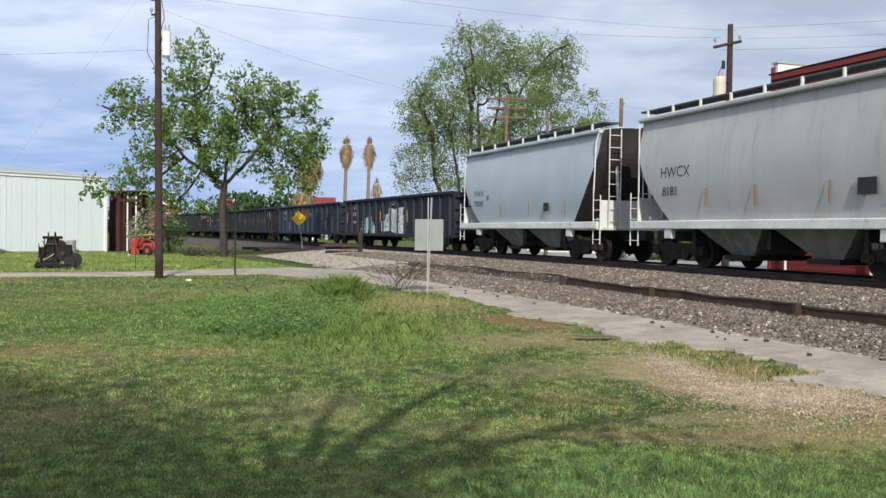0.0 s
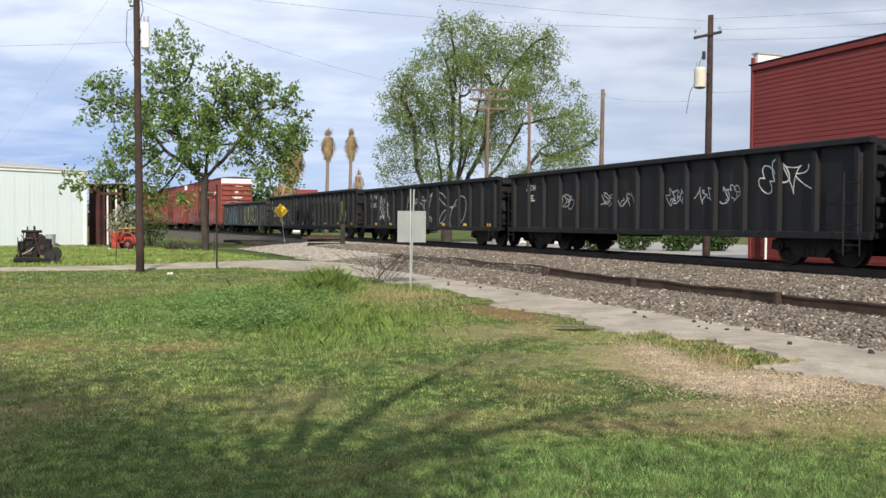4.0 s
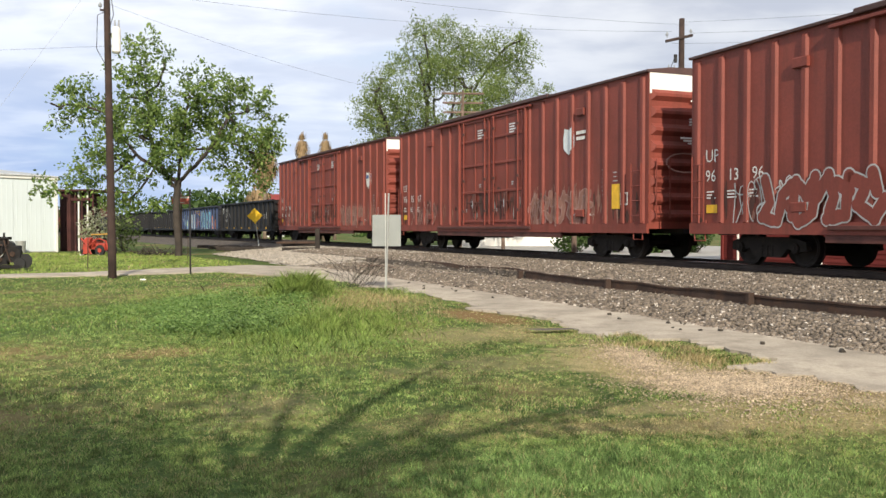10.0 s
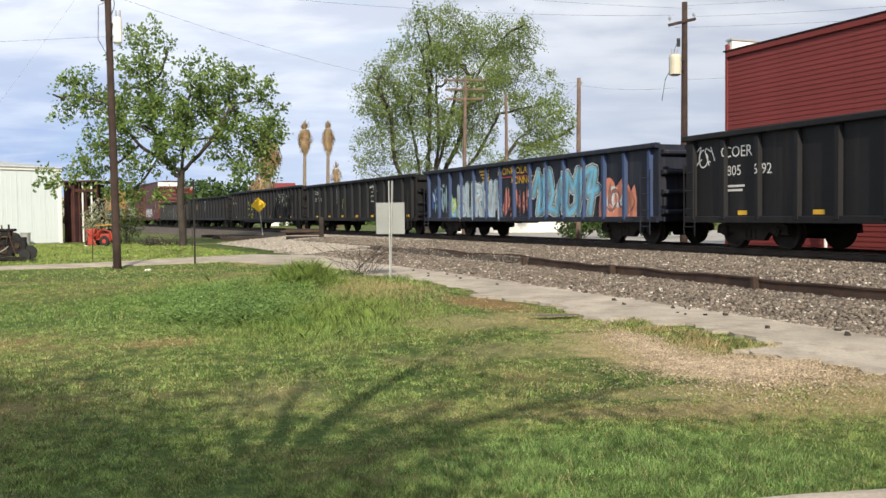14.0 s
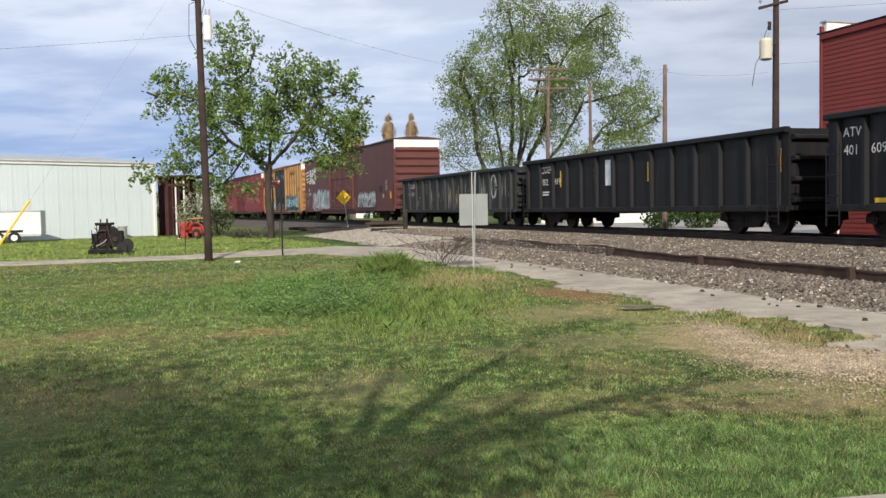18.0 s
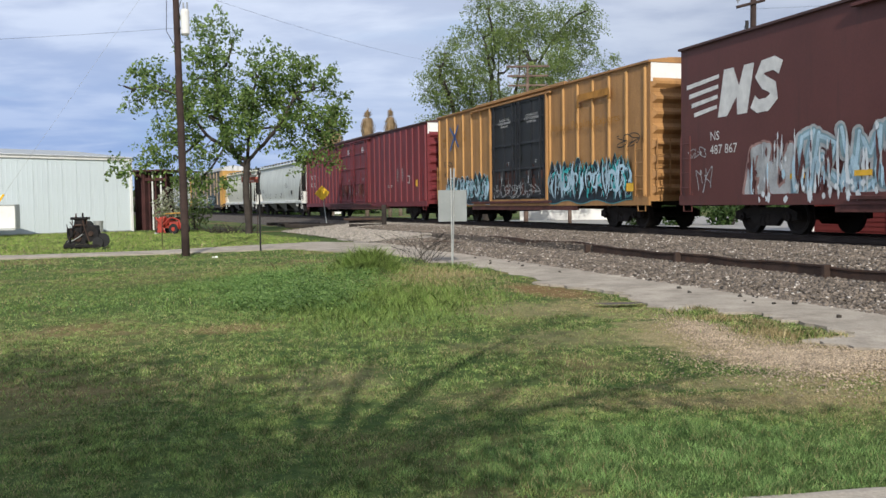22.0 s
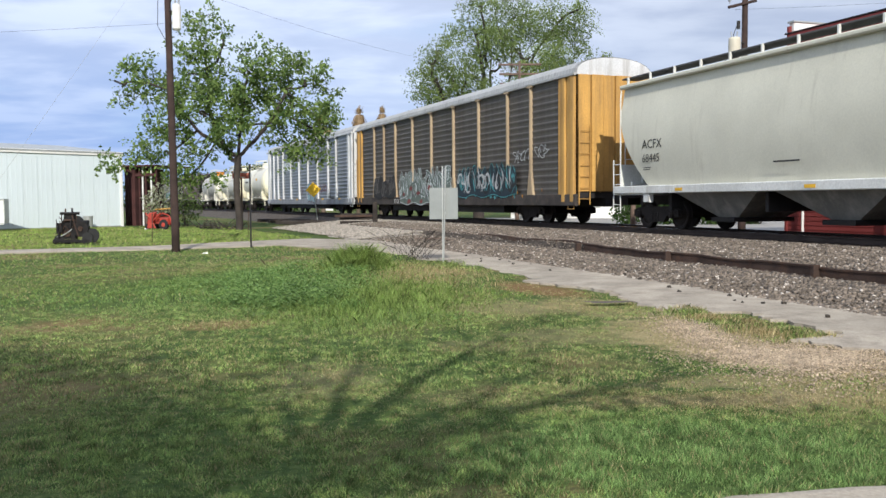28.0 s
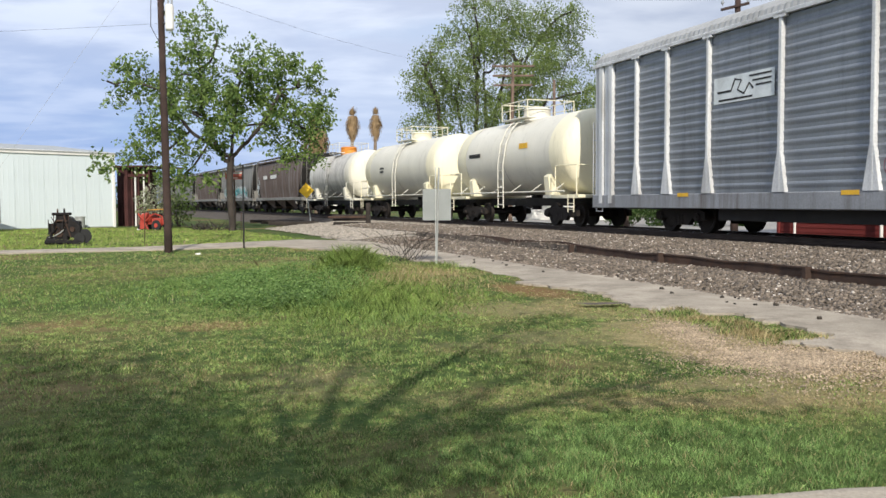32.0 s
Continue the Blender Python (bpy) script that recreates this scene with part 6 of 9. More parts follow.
def autorack(L, H, panel, trim, endmat, label, posts, endtop):
    car = thing("autorack_car", label, "autorack car", "cars of the train")
    h, low, T = L / 2, 1.06, H - .62
    e = 1.25
    part("deck", Shape().box(-h, h, -1.42, 1.42, .92, 1.12), P_UNDER, car)
    for sgn in (-1, 1):
        part("side_sill", Shape().cbox(-h, h, -1.56 if sgn < 0 else 1.40, -1.40 if sgn < 0 else 1.56, .66, low, .02), P_RACKSILL if panel is P_RACKDARK else P_SILLGREY, car, "dented side sill")
    # horizontally corrugated screens between the posts
    edges = [-h + e] + posts + [h - e]
    rows_n = 17
    step = (T - low) / rows_n
    for a, b in zip(edges, edges[1:]):
        for sgn in (-1, 1):
            ys = -1.46 * -sgn
            sh = Shape()
            pr = []
            for i in range(rows_n):
                z = low + step * i
                pr += [(0.0, z), (.006, z + step * .35), (.024, z + step * .62), (.028, z + step * .78), (.012, z + step * .94)]
            pr.append((0, T))
            for x in (a, b):
                sh.v += [(x, ys + sgn * o if sgn > 0 else ys - o, z) for o, z in pr]
            m = len(pr)
            sh.f = [(i, m + i, m + i + 1, i + 1) for i in range(m - 1)]
            part("screen", sh, panel, car)
    for x in posts:
        pw = .055
        sh = Shape().cbox(x - pw, x + pw, -1.58, -1.46, low, T, .015)
        sh.box(x - .20, x + .20, -1.60, -1.50, T - .08, T + .02)
        ring = [(x - pw, 2.0), (x + pw, 2.0), (x + .22, low), (x - .22, low)]
        sh.add([(px, -1.575, pz) for px, pz in ring] + [(px, -1.47, pz) for px, pz in ring], [(3, 2, 1, 0), (4, 5, 6, 7), (0, 1, 5, 4), (1, 2, 6, 5), (2, 3, 7, 6), (3, 0, 4, 7)])
        part("side_post", sh, trim, car)
        part("far_post", Shape().box(x - .07, x + .07, 1.46, 1.60, low, T), trim, car)
    # vaulted corrugated roof
    k = 13
    arc = [(-1.52 * math.cos(math.pi * i / (k - 1)), T + .62 * math.sin(math.pi * i / (k - 1)) ** .75) for i in range(k)]
    rf = Shape()
    nseg = int(L / .11)
    for i in range(nseg + 1):
        x = -h + .05 + (L - .1) * i / nseg
        d = .022 * (1 if i % 2 else 0)
        rf.v += [(x, y * (1 + d * .4), z + d) for y, z in arc]
    rf.f = [(i * k + j, i * k + j + 1, (i + 1) * k + j + 1, (i + 1) * k + j) for i in range(nseg) for j in range(k - 1)]
    part("roof", rf, P_RACKROOF, car)
    part("eave_rail", Shape().cbox(-h, h, -1.60, -1.50, T - .03, T + .07, .01), trim if panel is not P_RACKDARK else P_RACKROOF, car)
    for sgn in (-1, 1):
        x0 = sgn * h
        a, b = sorted((x0 - sgn * e, x0 - sgn * .06))
        w = (b - a) / 4
        for i in range(4):
            part("corner_panel", Shape().cbox(a + i * w + .02, a + (i + 1) * w - .02, -1.52 - .05 * (i % 2), -1.44, .80, T, .03), endmat, car)
        part("far_corner", Shape().box(a, b, 1.44, 1.52, 1.0, T), endmat, car)
        for i in range(6):
            y = -1.42 + i * .475
            part("end_door", Shape().cbox(x0 - .05, x0 + .05 + .06 * (i % 2), y, y + .46, 1.15, T, .02), endmat, car)
        cap = Shape()
        ring = [(x0, y * .98, z) for y, z in arc]
        ring2 = [(x0 - sgn * .5, y, z + .02) for y, z in arc]
        cap.v = ring + ring2
        cap.f = [tuple(range(k)) if sgn < 0 else tuple(range(k - 1, -1, -1))] + [(i, i + 1, k + i + 1, k + i) for i in range(k - 1)]
        part("end_cap", cap, endtop if sgn > 0 else endmat, car, "rounded end of the roof")
        ladder(car, x0 + sgn * .14, -1.25, .7, 3.4, .42, 7, endmat, along=False)
        stirrup(car, x0 - sgn * .35, endmat, -1.5)
        truck(car, sgn * (h - 4.2))
    part("centre_sill", Shape().box(-h, h, -.35, .35, .62, .95), P_UNDER, car)
    part("under_skirt", Shape().box(-h + 6.2, h - 6.2, -1.25, 1.25, .36, .90), P_UNDER, car)
    coupler(car, L)
    return car


def tank_car(L, body, heads, label, dome, seed=1):
    car = thing("tank_car", label, "tank car", "cars of the train")
    h, R, zc = L / 2 - .75, 1.50, 2.62
    n = 28

    def ring_at(x, rr):
        return [(x, rr * math.cos(2 * math.pi * i / n), zc + rr * math.sin(2 * math.pi * i / n)) for i in range(n)]

    mid = h - 1.25
    part("barrel", Shape().loft([ring_at(-mid, R), ring_at(mid, R)], caps=False), body, car, smooth=True)
    for sgn in (-1, 1):
        rr = [ring_at(sgn * mid, R + .006), ring_at(sgn * (h - .35), R + .006)]
        rr += [ring_at(sgn * (h - .35 + .45 * math.sin(a)), (R + .006) * math.cos(a) ** .6) for a in (.3, .6, .9, 1.2, 1.4, 1.52)]
        if sgn < 0:
            rr = [list(reversed(q)) for q in rr]
        part("tank_head", Shape().loft(rr, caps=False).add(rr[-1], [tuple(range(n))]), heads, car, "cream painted tank head", smooth=True)
        x0 = sgn * (L / 2)
        part("end_platform", Shape().cbox(min(x0, x0 - sgn * 1.9), max(x0, x0 - sgn * 1.9), -1.45, 1.45, .98, 1.10, .02), heads, car)
        part("cradle", Shape().prism([(-1.35, 1.1), (-1.42, 1.75), (-1.2, 1.9), (1.2, 1.9), (1.42, 1.75), (1.35, 1.1)], sgn * (h - 1.6) - .18, sgn * (h - 1.6) + .18), heads, car)
        rail = Shape().line([(x0 - sgn * .1, -1.45, 1.05), (x0 - sgn * .1, -1.45, 2.1), (x0 - sgn * 1.5, -1.50, 2.1), (x0 - sgn * 1.5, -1.50, 1.05)], .022, 5)
        rail.line([(x0 - sgn * .1, -1.45, 2.1), (x0 - sgn * .1, 1.45, 2.1)], .022, 5)
        part("handrail", rail, heads, car)
        ladder(car, x0 - sgn * .4, -1.5, .5, 1.1, .4, 3, heads, name="step")
        truck(car, sgn * (L / 2 - 1.9))
    part("side_rail", Shape().tube((-h, -1.56, 1.22), (h, -1.56, 1.22), .025, .025, 6), body, car)
    for i in range(6):
        x = -h + .8 + (2 * h - 1.6) * i / 5
        part("rail_bracket", Shape().tube((x, -1.56, 1.22), (x + .22, -1.25, 1.50), .02, .02, 5), body, car)
    part("band", Shape().loft([ring_at(-.035, R + .012), ring_at(.035, R + .012)], caps=False), P_TANKGREY, car, smooth=True)
    # ladder over the barrel, platform, dome
    lad = Shape()
    pts = [(-1.60, .62), (-1.62, 2.3), (-1.5, 3.1), (-1.2, 3.75), (-.75, 4.12)]
    for dx in (-.24, .24):
        lad.line([(dx, y, z) for y, z in pts], .022, 5)
    for i in range(9):
        z = .75 + i * .33
        y = float(np.interp(z, [p[1] for p in pts], [p[0] for p in pts]))
        lad.tube((-.24, y, z), (.24, y, z), .015, .015, 5)
    part("ladder", lad, body, car)
    part("dome", Shape().tube((0, 0, 4.05), (0, 0, 4.48), .55, .52, 20), dome, car)
    part("dome_lid", Shape().tube((0, 0, 4.48), (0, 0, 4.56), .58, .45, 20), dome, car)
    part("platform", Shape().cbox(-1.15, 1.15, -1.0, -.6, 4.08, 4.13, .01).cbox(-1.15, 1.15, .6, 1.0, 4.08, 4.13, .01), body, car)
    gr = Shape()
    for y in (-1.0, 1.0):
        for x in (-1.15, -.4, .4, 1.15):
            gr.tube((x, y, 4.1), (x, y, 4.75), .018, .018, 5)
        gr.tube((-1.15, y, 4.75), (1.15, y, 4.75), .02, .02, 5).tube((-1.15, y, 4.45), (1.15, y, 4.45), .016, .016, 5)
    for x in (-1.15, 1.15):
        gr.tube((x, -1.0, 4.75), (x, 1.0, 4.75), .02, .02, 5)
    part("guard_rail", gr, heads, car)
    part("bottom_valve", Shape().tube((0, 0, .55), (0, 0, 1.2), .2, .25, 10), P_UNDER, car)
    part("centre_sill", Shape().box(-L / 2, L / 2, -.3, .3, .70, 1.0), P_UNDER, car)
    coupler(car, L)
    return car


CARS = []


def join_train(car, a, b):
    CARS.append((car, (a + b) / 2, b - a))
    return car


# grey and blue-grey hoppers
c = join_train(hopper(11.3, 4.5, P_GREYHOP, "grey covered hopper car with black lettering and rust streaks", 2, P_SILLWHITE), -162.0, -150.7)
words("HWCX", -4.15, -1.50, 2.45, .30, I_BLACK, c)
words("8181", -4.05, -1.50, 1.95, .26, I_BLACK, c)
for x in (-2.1, -.2, 2.2, 4.6):
    plate(x, x + .05, 1.6, 2.1 + .1 * (x > 4), -1.515, I_RUSTY, c, "rust_streak")
plate(3.0, 3.5, 1.75, 2.1, -1.52, I_BLACK, c, "stencil_panel")
bars(4.0, -1.52, 2.0, .8, 3, I_BLACK, c)
c = join_train(hopper(11.3, 4.45, P_BLUEHOP, "pale blue-grey covered hopper car with white sill", 2, P_SILLWHITE), -148.8, -137.5)
words("NAHX", -4.2, -1.50, 2.35, .24, I_BLACK, c)
words("320245", -4.2, -1.50, 1.95, .22, I_BLACK, c)
plate(2.0, 2.35, 1.65, 1.95, -1.52, I_BLACK, c, "stencil_panel")
bars(-2.9, -1.52, 2.35, .3, 3, I_BLACK, c, .03, .03)
for x in (-1.6, .8, 3.5):
    plate(x, x + .04, 1.5, 2.0, -1.515, I_RUSTY, c, "rust_streak")

# black gondolas
Y = -1.425
c = join_train(gondola(16.5, 2.70, P_BLUEBLACK, "blue-black gondola car with large white and teal graffiti", 15, tabs=False, seed=3), -136.5, -120.0)
words("NOKL", -6.6, Y, 2.15, .24, I_WHITE, c)
words("323803", -6.7, Y, 1.75, .22, I_WHITE, c)
bars(-6.6, Y, 1.45, .8, 2, I_WHITE, c, .04, .04)
block_towers(-5.1, -2.5, .70, 2.0, Y - .003, [I_NAVY, I_DULLTEAL, I_DULLTEAL, I_PALE], I_PALE, c, 11)
U = [(0, .12), (0, .48), (.1, .55), (.15, .75), (.27, .78), (.3, .95), (.4, .98), (.58, .9), (.62, .95), (.75, .98), (.93, 1), (.87, .72), (1, .68), (.98, .02), (.78, .02), (.7, .05), (.62, .01), (.5, .08), (.3, .14), (.05, .1)]
painted([(-1.2 + 3.4 * u, .72 + 1.4 * v) for u, v in U], Y - .004, I_PALE, c, True, label="big white sprayed block letters")
U = ([(.1, .25), (.13, .45), (.2, .56), (.27, .55), (.3, .3), (.08, .27)], [(.33, .9), (.36, .6), (.42, .42), (.45, .7), (.4, .8)], [(.45, .68), (.5, .35), (.55, .62), (.6, .93)], [(.38, .4), (.47, .25), (.55, .05)],
     [(.6, .55), (.72, .58), (.78, .78), (.74, .95)], [(.62, .5), (.8, .46), (.75, .3), (.82, .1)], [(.85, .42), (.92, .32), (.95, .08)], [(.62, .9), (.6, .5), (.66, .1)])
strokes_on([[(-1.2 + 3.4 * u, .72 + 1.4 * v) for u, v in q] for q in U], .04, Y - .008, I_BLACK, c, True)
smears(-1.1, 2.0, 0.76, 1.9, Y - .006, I_CHALK, c, 14, 14, .16)
taper(gg := Shape(), [(.3 + .42 * math.cos(a), 2.36 + .08 * math.sin(a)) for a in [i * .66 for i in range(11)]], .05, Y - .004)
part("graffiti", gg, I_PALE, c)
for x in (-7.8, -1.75, 2.4):
    plate(x, x + .09, 1.35, 1.95, Y, I_YELLOW, c, "reflector")
c = join_train(gondola(16.4, 2.68, P_BLUEBLACK, "dark blue gondola car with a faded yellow emblem", 14, tabs=False, seed=4, ribmat=P_DIMBLUE), -118.9, -102.5)
words("NOKL", -6.4, Y, 2.05, .24, I_WHITE, c)
words("320135", -6.5, Y, 1.68, .22, I_WHITE, c)
for k in range(4):
    plate(-3.1 + .1 * k, -2.3, 2.32 - .15 * k, 2.40 - .15 * k, Y, I_FADED, c, "emblem_bar")
ribbon(gg := Shape(), [(-2.1 + .28 * math.cos(a), 2.12 + .28 * math.sin(a)) for a in [i * .55 for i in range(12)]], .1, Y - .003)
part("emblem_ring", gg, I_FADED, c)
words("GONDOLA", -1.6, Y, 2.16, .27, I_FADED, c, wide=1.3)
words("CONNECTION", -1.6, Y, 1.80, .27, I_FADED, c, wide=1.15)
plate(-1.9, 1.4, 2.08, 2.11, Y - .002, I_PINK, c, "stripe")
plate(5.4, 6.0, 1.85, 2.1, Y, I_BLACK, c, "stencil_panel")
for x in (-8.0, -4.9, -1.72, 1.6, 4.9, 7.6):
    plate(x, x + .09, .95, 1.5, Y, I_YELLOW, c, "reflector")
c = join_train(gondola(16.4, 2.68, P_BLACK, "black gondola car with white tags", 15, seed=5, tabs=False), -101.5, -85.1)
words("ATW", -6.9, Y, 2.05, .2, I_WHITE, c)
bars(-6.9, Y, 1.9, .7, 3, I_WHITE, c)
for i, x in enumerate((-4.4, -2.0, -1.0, 1.4, 2.6, 3.6)):
    tag_scrawl(x, x + .75, 1.4, 1.85, Y, I_CHALK, c, 30 + i, .03, 3)
tag_scrawl(5.0, 6.6, 1.6, 2.3, Y, I_WHITE, c, 41, .03, 4)
c = join_train(gondola(16.1, 2.68, P_BLACK, "black gondola car with tall white outline graffiti and yellow strips", 15, seed=6), -84.1, -68.0)
words("ATW", -6.7, Y, 2.1, .26, I_WHITE, c)
words("70008", -6.85, Y, 1.7, .24, I_WHITE, c)
for i, x in enumerate((-5.4, -2.0, -.9, .3, 2.4, 3.7)):
    tag_scrawl(x, x + 1.1, 0.74, 2.3 - .1 * (i % 3), Y, I_CHALK, c, 50 + i, .045, 1)
tag_scrawl(-5.6, -4.0, 0.94, 2.25, Y - .004, I_WHITE, c, 58, .04, 4)
c = join_train(gondola(19.9, 2.80, P_BLACK, "long black gondola car with chalky tags along its top", 24, belly=.16, seed=7), -66.7, -46.8)
words("ATW", -9.48, Y, 2.25, .21, I_WHITE, c)
words("40", -9.38, Y, 1.85, .22, I_WHITE, c)
words("431", -8.66, Y, 1.85, .22, I_WHITE, c)
for x in (-8.66, -7.82):
    bars(x, Y, 1.45, .5, 2, I_WHITE, c, .04, .05)
for i in range(17):
    x = -6.75 + i * .833
    tag_scrawl(x, x + .55, 2.08, 2.48, Y, I_CHALK, c, 60 + i, .022, 4)
tag_scrawl(-4.6, -4.2, 1.1, 1.9, Y, I_CHALK, c, 78, .02, 2)
tag_scrawl(1.3, 1.8, 1.2, 1.75, Y, I_CHALK, c, 79, .02, 3)
tag_scrawl(-7.2, -6.3, .9, 1.4, Y, I_LIME, c, 77, .025, 4)
tag_scrawl(-6.9, -6.1, 0.84, 2.3, Y, I_CHALK, c, 70, .03, 3)
tag_scrawl(7.3, 8.1, 0.94, 2.35, Y, I_LIME, c, 71, .04, 4)
c = join_train(gondola(16.1, 2.56, P_GREYBLACK, "dusty grey-black gondola car with lime green graffiti", 14, seed=8, tabs=False), -45.4, -29.3)
words("COER", -7.0, Y, 2.0, .2, I_WHITE, c)
words("805119", -7.0, Y, 1.7, .18, I_WHITE, c)
tag_scrawl(-7.6, -7.1, 0.74, 2.2, Y, I_CHALK, c, 80, .03)
fat_letters("cadb", -5.6, -2.4, .80, 1.95, Y - .004, [(I_DULLICE, .33, 0), (I_NAVY, .29, 0), (I_DULLTEAL, .12, .03)], c, 81, "dark teal sprayed letters with a pale rim", True)
for i in range(5):
    tag_scrawl(-4.9 + .85 * i, -4.3 + .85 * i, 2.12, 2.38, Y - .002, I_CHALK, c, 88 + i, .025, 2)
fat_letters("BURNA", .95, 4.75, .82, 2.02, Y - .004, [(I_LIME, .40, -.07), (I_PALE, .33, 0), (I_BLACK, .285, .01)], c, 83, "black sprayed letters with a lime rim", True)
tag_scrawl(4.6, 5.6, 0.84, 2.35, Y, I_CHALK, c, 84, .035, 3)
tag_scrawl(6.2, 7.0, 1.9, 2.3, Y, I_PINK, c, 85, .035, 3)
tag_scrawl(6.2, 7.4, 0.94, 1.8, Y, I_CHALK, c, 86, .03, 4)

# red boxcars
for k, (a, b) in enumerate(((-28.2, -9.8), (-7.95, 10.4), (12.05, 30.5))):
    c = join_train(boxcar(b - a, 5.08, P_UP, "tall faded red boxcar with ribbed sides and double plug doors", 17, endtop=MATS["white_paint"], seed=20 + k, post_w=.095), a, b)
    smears(-8.9, 8.9, 0.88, 2.0, -1.468, I_GRIME, c, 300 + k, 60, .12)
    smears(2.6, 8.0, 0.93, 2.2, -1.469, I_PRIMER, c, 310 + k, 90, .07)
    smears(-7.5, -2.6, 0.93, 1.9, -1.469, I_PRIMER, c, 320 + k, 40, .07)
    fat_letters("adbe"[k:] + "bad"[:k + 1], 2.9, 6.4, 0.98, 1.95, -1.470, [(I_CHALKRED, .22, 0), (I_PRIMER, .15, .02)], c, 330 + k, "faded sprayed letters", True)
    words("UP", -8.65, -1.47, 2.45, .30, I_WHITE, c)
    for i, tx in enumerate((("96", "13", "96"), ("96", "15", "67"), ("96", "12", "86"))[k]):
        words(tx, -8.65 + i * .82, -1.47, 1.98, .28, I_WHITE, c)
        bars(-8.6 + i * .75, -1.47, 1.75, .4, 3, I_WHITE, c, .035, .04)
    plate(-8.6, -8.2, 1.22, 1.42, -1.47, I_YELLOW, c, "placard")
    for i in range(2):
        bars(7.0 + .55 * i, -1.47, 2.55 - .1 * i, .26, 7, I_CHALK, c, .03, .09)
    plate(7.9, 8.25, 1.5, 1.85, -1.47, I_WHITE, c, "stencil_panel")
    plate(7.94, 8.21, 1.54, 1.81, -1.475, P_UP, c, "stencil_panel")
    if k == 0:
        ring = [(5.75, 3.15), (5.95, 2.95), (6.35, 3.0), (6.45, 3.3), (6.4, 3.85), (6.0, 3.8), (5.85, 3.85)]
        painted(ring, -1.478, I_PALE, c, True, "paint_patch", "pale paint patch over an old emblem")
        plate(4.1, 4.55, 1.2, 2.0, -1.478, I_PATCHBLUE, c, "paint_patch")
    elif k == 1:
        ring = [(4.9, 3.3), (5.2, 3.08), (5.5, 3.3), (5.52, 3.6), (5.45, 3.92), (5.2, 3.86), (4.95, 3.92), (4.88, 3.6)]
        painted(ring, -1.478, I_PALE, c, True, "shield_emblem", "small pale shield shape")
        bars(5.62, -1.478, 3.78, .8, 2, I_WHITE, c, .10, .07)
        plate(7.5, 7.9, 1.4, 2.1, -1.478, I_YELLOW, c, "placard")
    else:
        ring = [(6.72, 2.95), (7.0, 2.78), (7.3, 2.95), (7.36, 3.35), (7.3, 3.6), (7.0, 3.52), (6.7, 3.62), (6.64, 3.3)]
        painted(ring, -1.478, I_WHITE, c, True, "shield_emblem", "white shield shape with a blue band")
        plate(6.68, 7.32, 3.28, 3.46, -1.480, I_PATCHBLUE, c, "shield_band")
    for x0, x1 in ((-7.6, -5.0), (1.2 + 1.6, 4.0), (4.9, 5.6))[: 3 - (k == 1)]:
        tag_scrawl(x0, x1, 0.93, 2.0, -1.50, I_CHALK if k == 0 else I_CHALKRED, c, 90 + k * 7 + int(x0), .035)
    if k == 0:
        fat_letters("cedb", -6.6, -3.3, 0.98, 1.95, -1.530, [(I_CHALK, .34, 0), (P_UP, .27, 0)], c, 95, "outlined sprayed letters in white")
    bars(5.2, -1.47, 1.28, 2.0, 1, I_WHITE, c, .05, .05)
    xe = (b - a) / 2 + .108
    for y0, z0, w in ((-.15, 4.28, .7), (-.2, 3.78, .34), (-.2, 3.71, .42), (-.2, 3.64, .3), (-.5, 3.27, 1.1), (-.4, 3.20, .9), (-.25, 3.13, .6)):
        part("small_lettering", Shape().box(xe - .004, xe, y0, y0 + w, z0, z0 + .045), I_WHITE, c)
    if k < 2:
        ring = [(xe + .004, -.35 + .62 * math.cos(q), 2.62 + .26 * math.sin(q)) for q in [i * .42 for i in range(15)]]
        part("graffiti", Shape().line(ring, .022, 4).line([(xe + .004, .1, 2.45), (xe + .004, .3, 2.85), (xe + .004, .55, 2.5), (xe + .004, .9, 2.8)], .02, 4), I_CHALKRED if k else I_CHALK, c, "sprayed loop on the end wall")

# gondolas behind them
c = join_train(gondola(15.9, 2.77, P_BLACK, "black gondola car with white lettering", 14, seed=9), 31.9, 47.8)
words("COER", -6.5, Y, 2.15, .26, I_WHITE, c)
words("805", -6.4, Y, 1.72, .24, I_WHITE, c)
words("692", -5.4, Y, 1.72, .24, I_WHITE, c)
bars(-6.4, Y, 1.5, .9, 2, I_WHITE, c, .05, .05)
tag_scrawl(-7.6, -6.9, 2.0, 2.5, Y, I_WHITE, c, 100, .03, 3)
tag_scrawl(5.9, 6.15, 1.4, 2.45, Y, I_WHITE, c, 101, .03, 1)
plate(4.9, 5.5, 1.5, 1.8, Y, I_WHITE, c, "stencil_panel")
plate(4.94, 5.46, 1.54, 1.76, Y - .006, I_BLACK, c, "stencil_panel")
c = join_train(gondola(16.0, 2.72, P_BLUEBLACK, "blue gondola car covered in blue and coral graffiti", 15, seed=10, ribmat=P_BLUE, tabs=False), 49.0, 65.0)
spray_shards(-7.4, -6.4, 1.1, 2.2, Y, [I_PALE, I_PATCHBLUE], c, 110, 8)
fat_letters("BURNA", -4.75, -1.05, .80, 1.95, Y - .004, [(I_PALE, .42, .0), (I_BLACK, .385, .01), (I_ICE, .33, 0), (I_CHALK, .14, .03)], c, 115, "pale blue sprayed letters with a black rim", True)
wild_piece(-5.7, -4.95, 0.69, 1.9, Y - .001, I_LIME, I_SKY, [I_PALE, I_LIME], c, 112, .3)
for k in range(4):
    plate(-2.8 + .1 * k, -2.0, 2.42 - .12 * k, 2.49 - .12 * k, Y - .012, I_FADED, c, "emblem_bar")
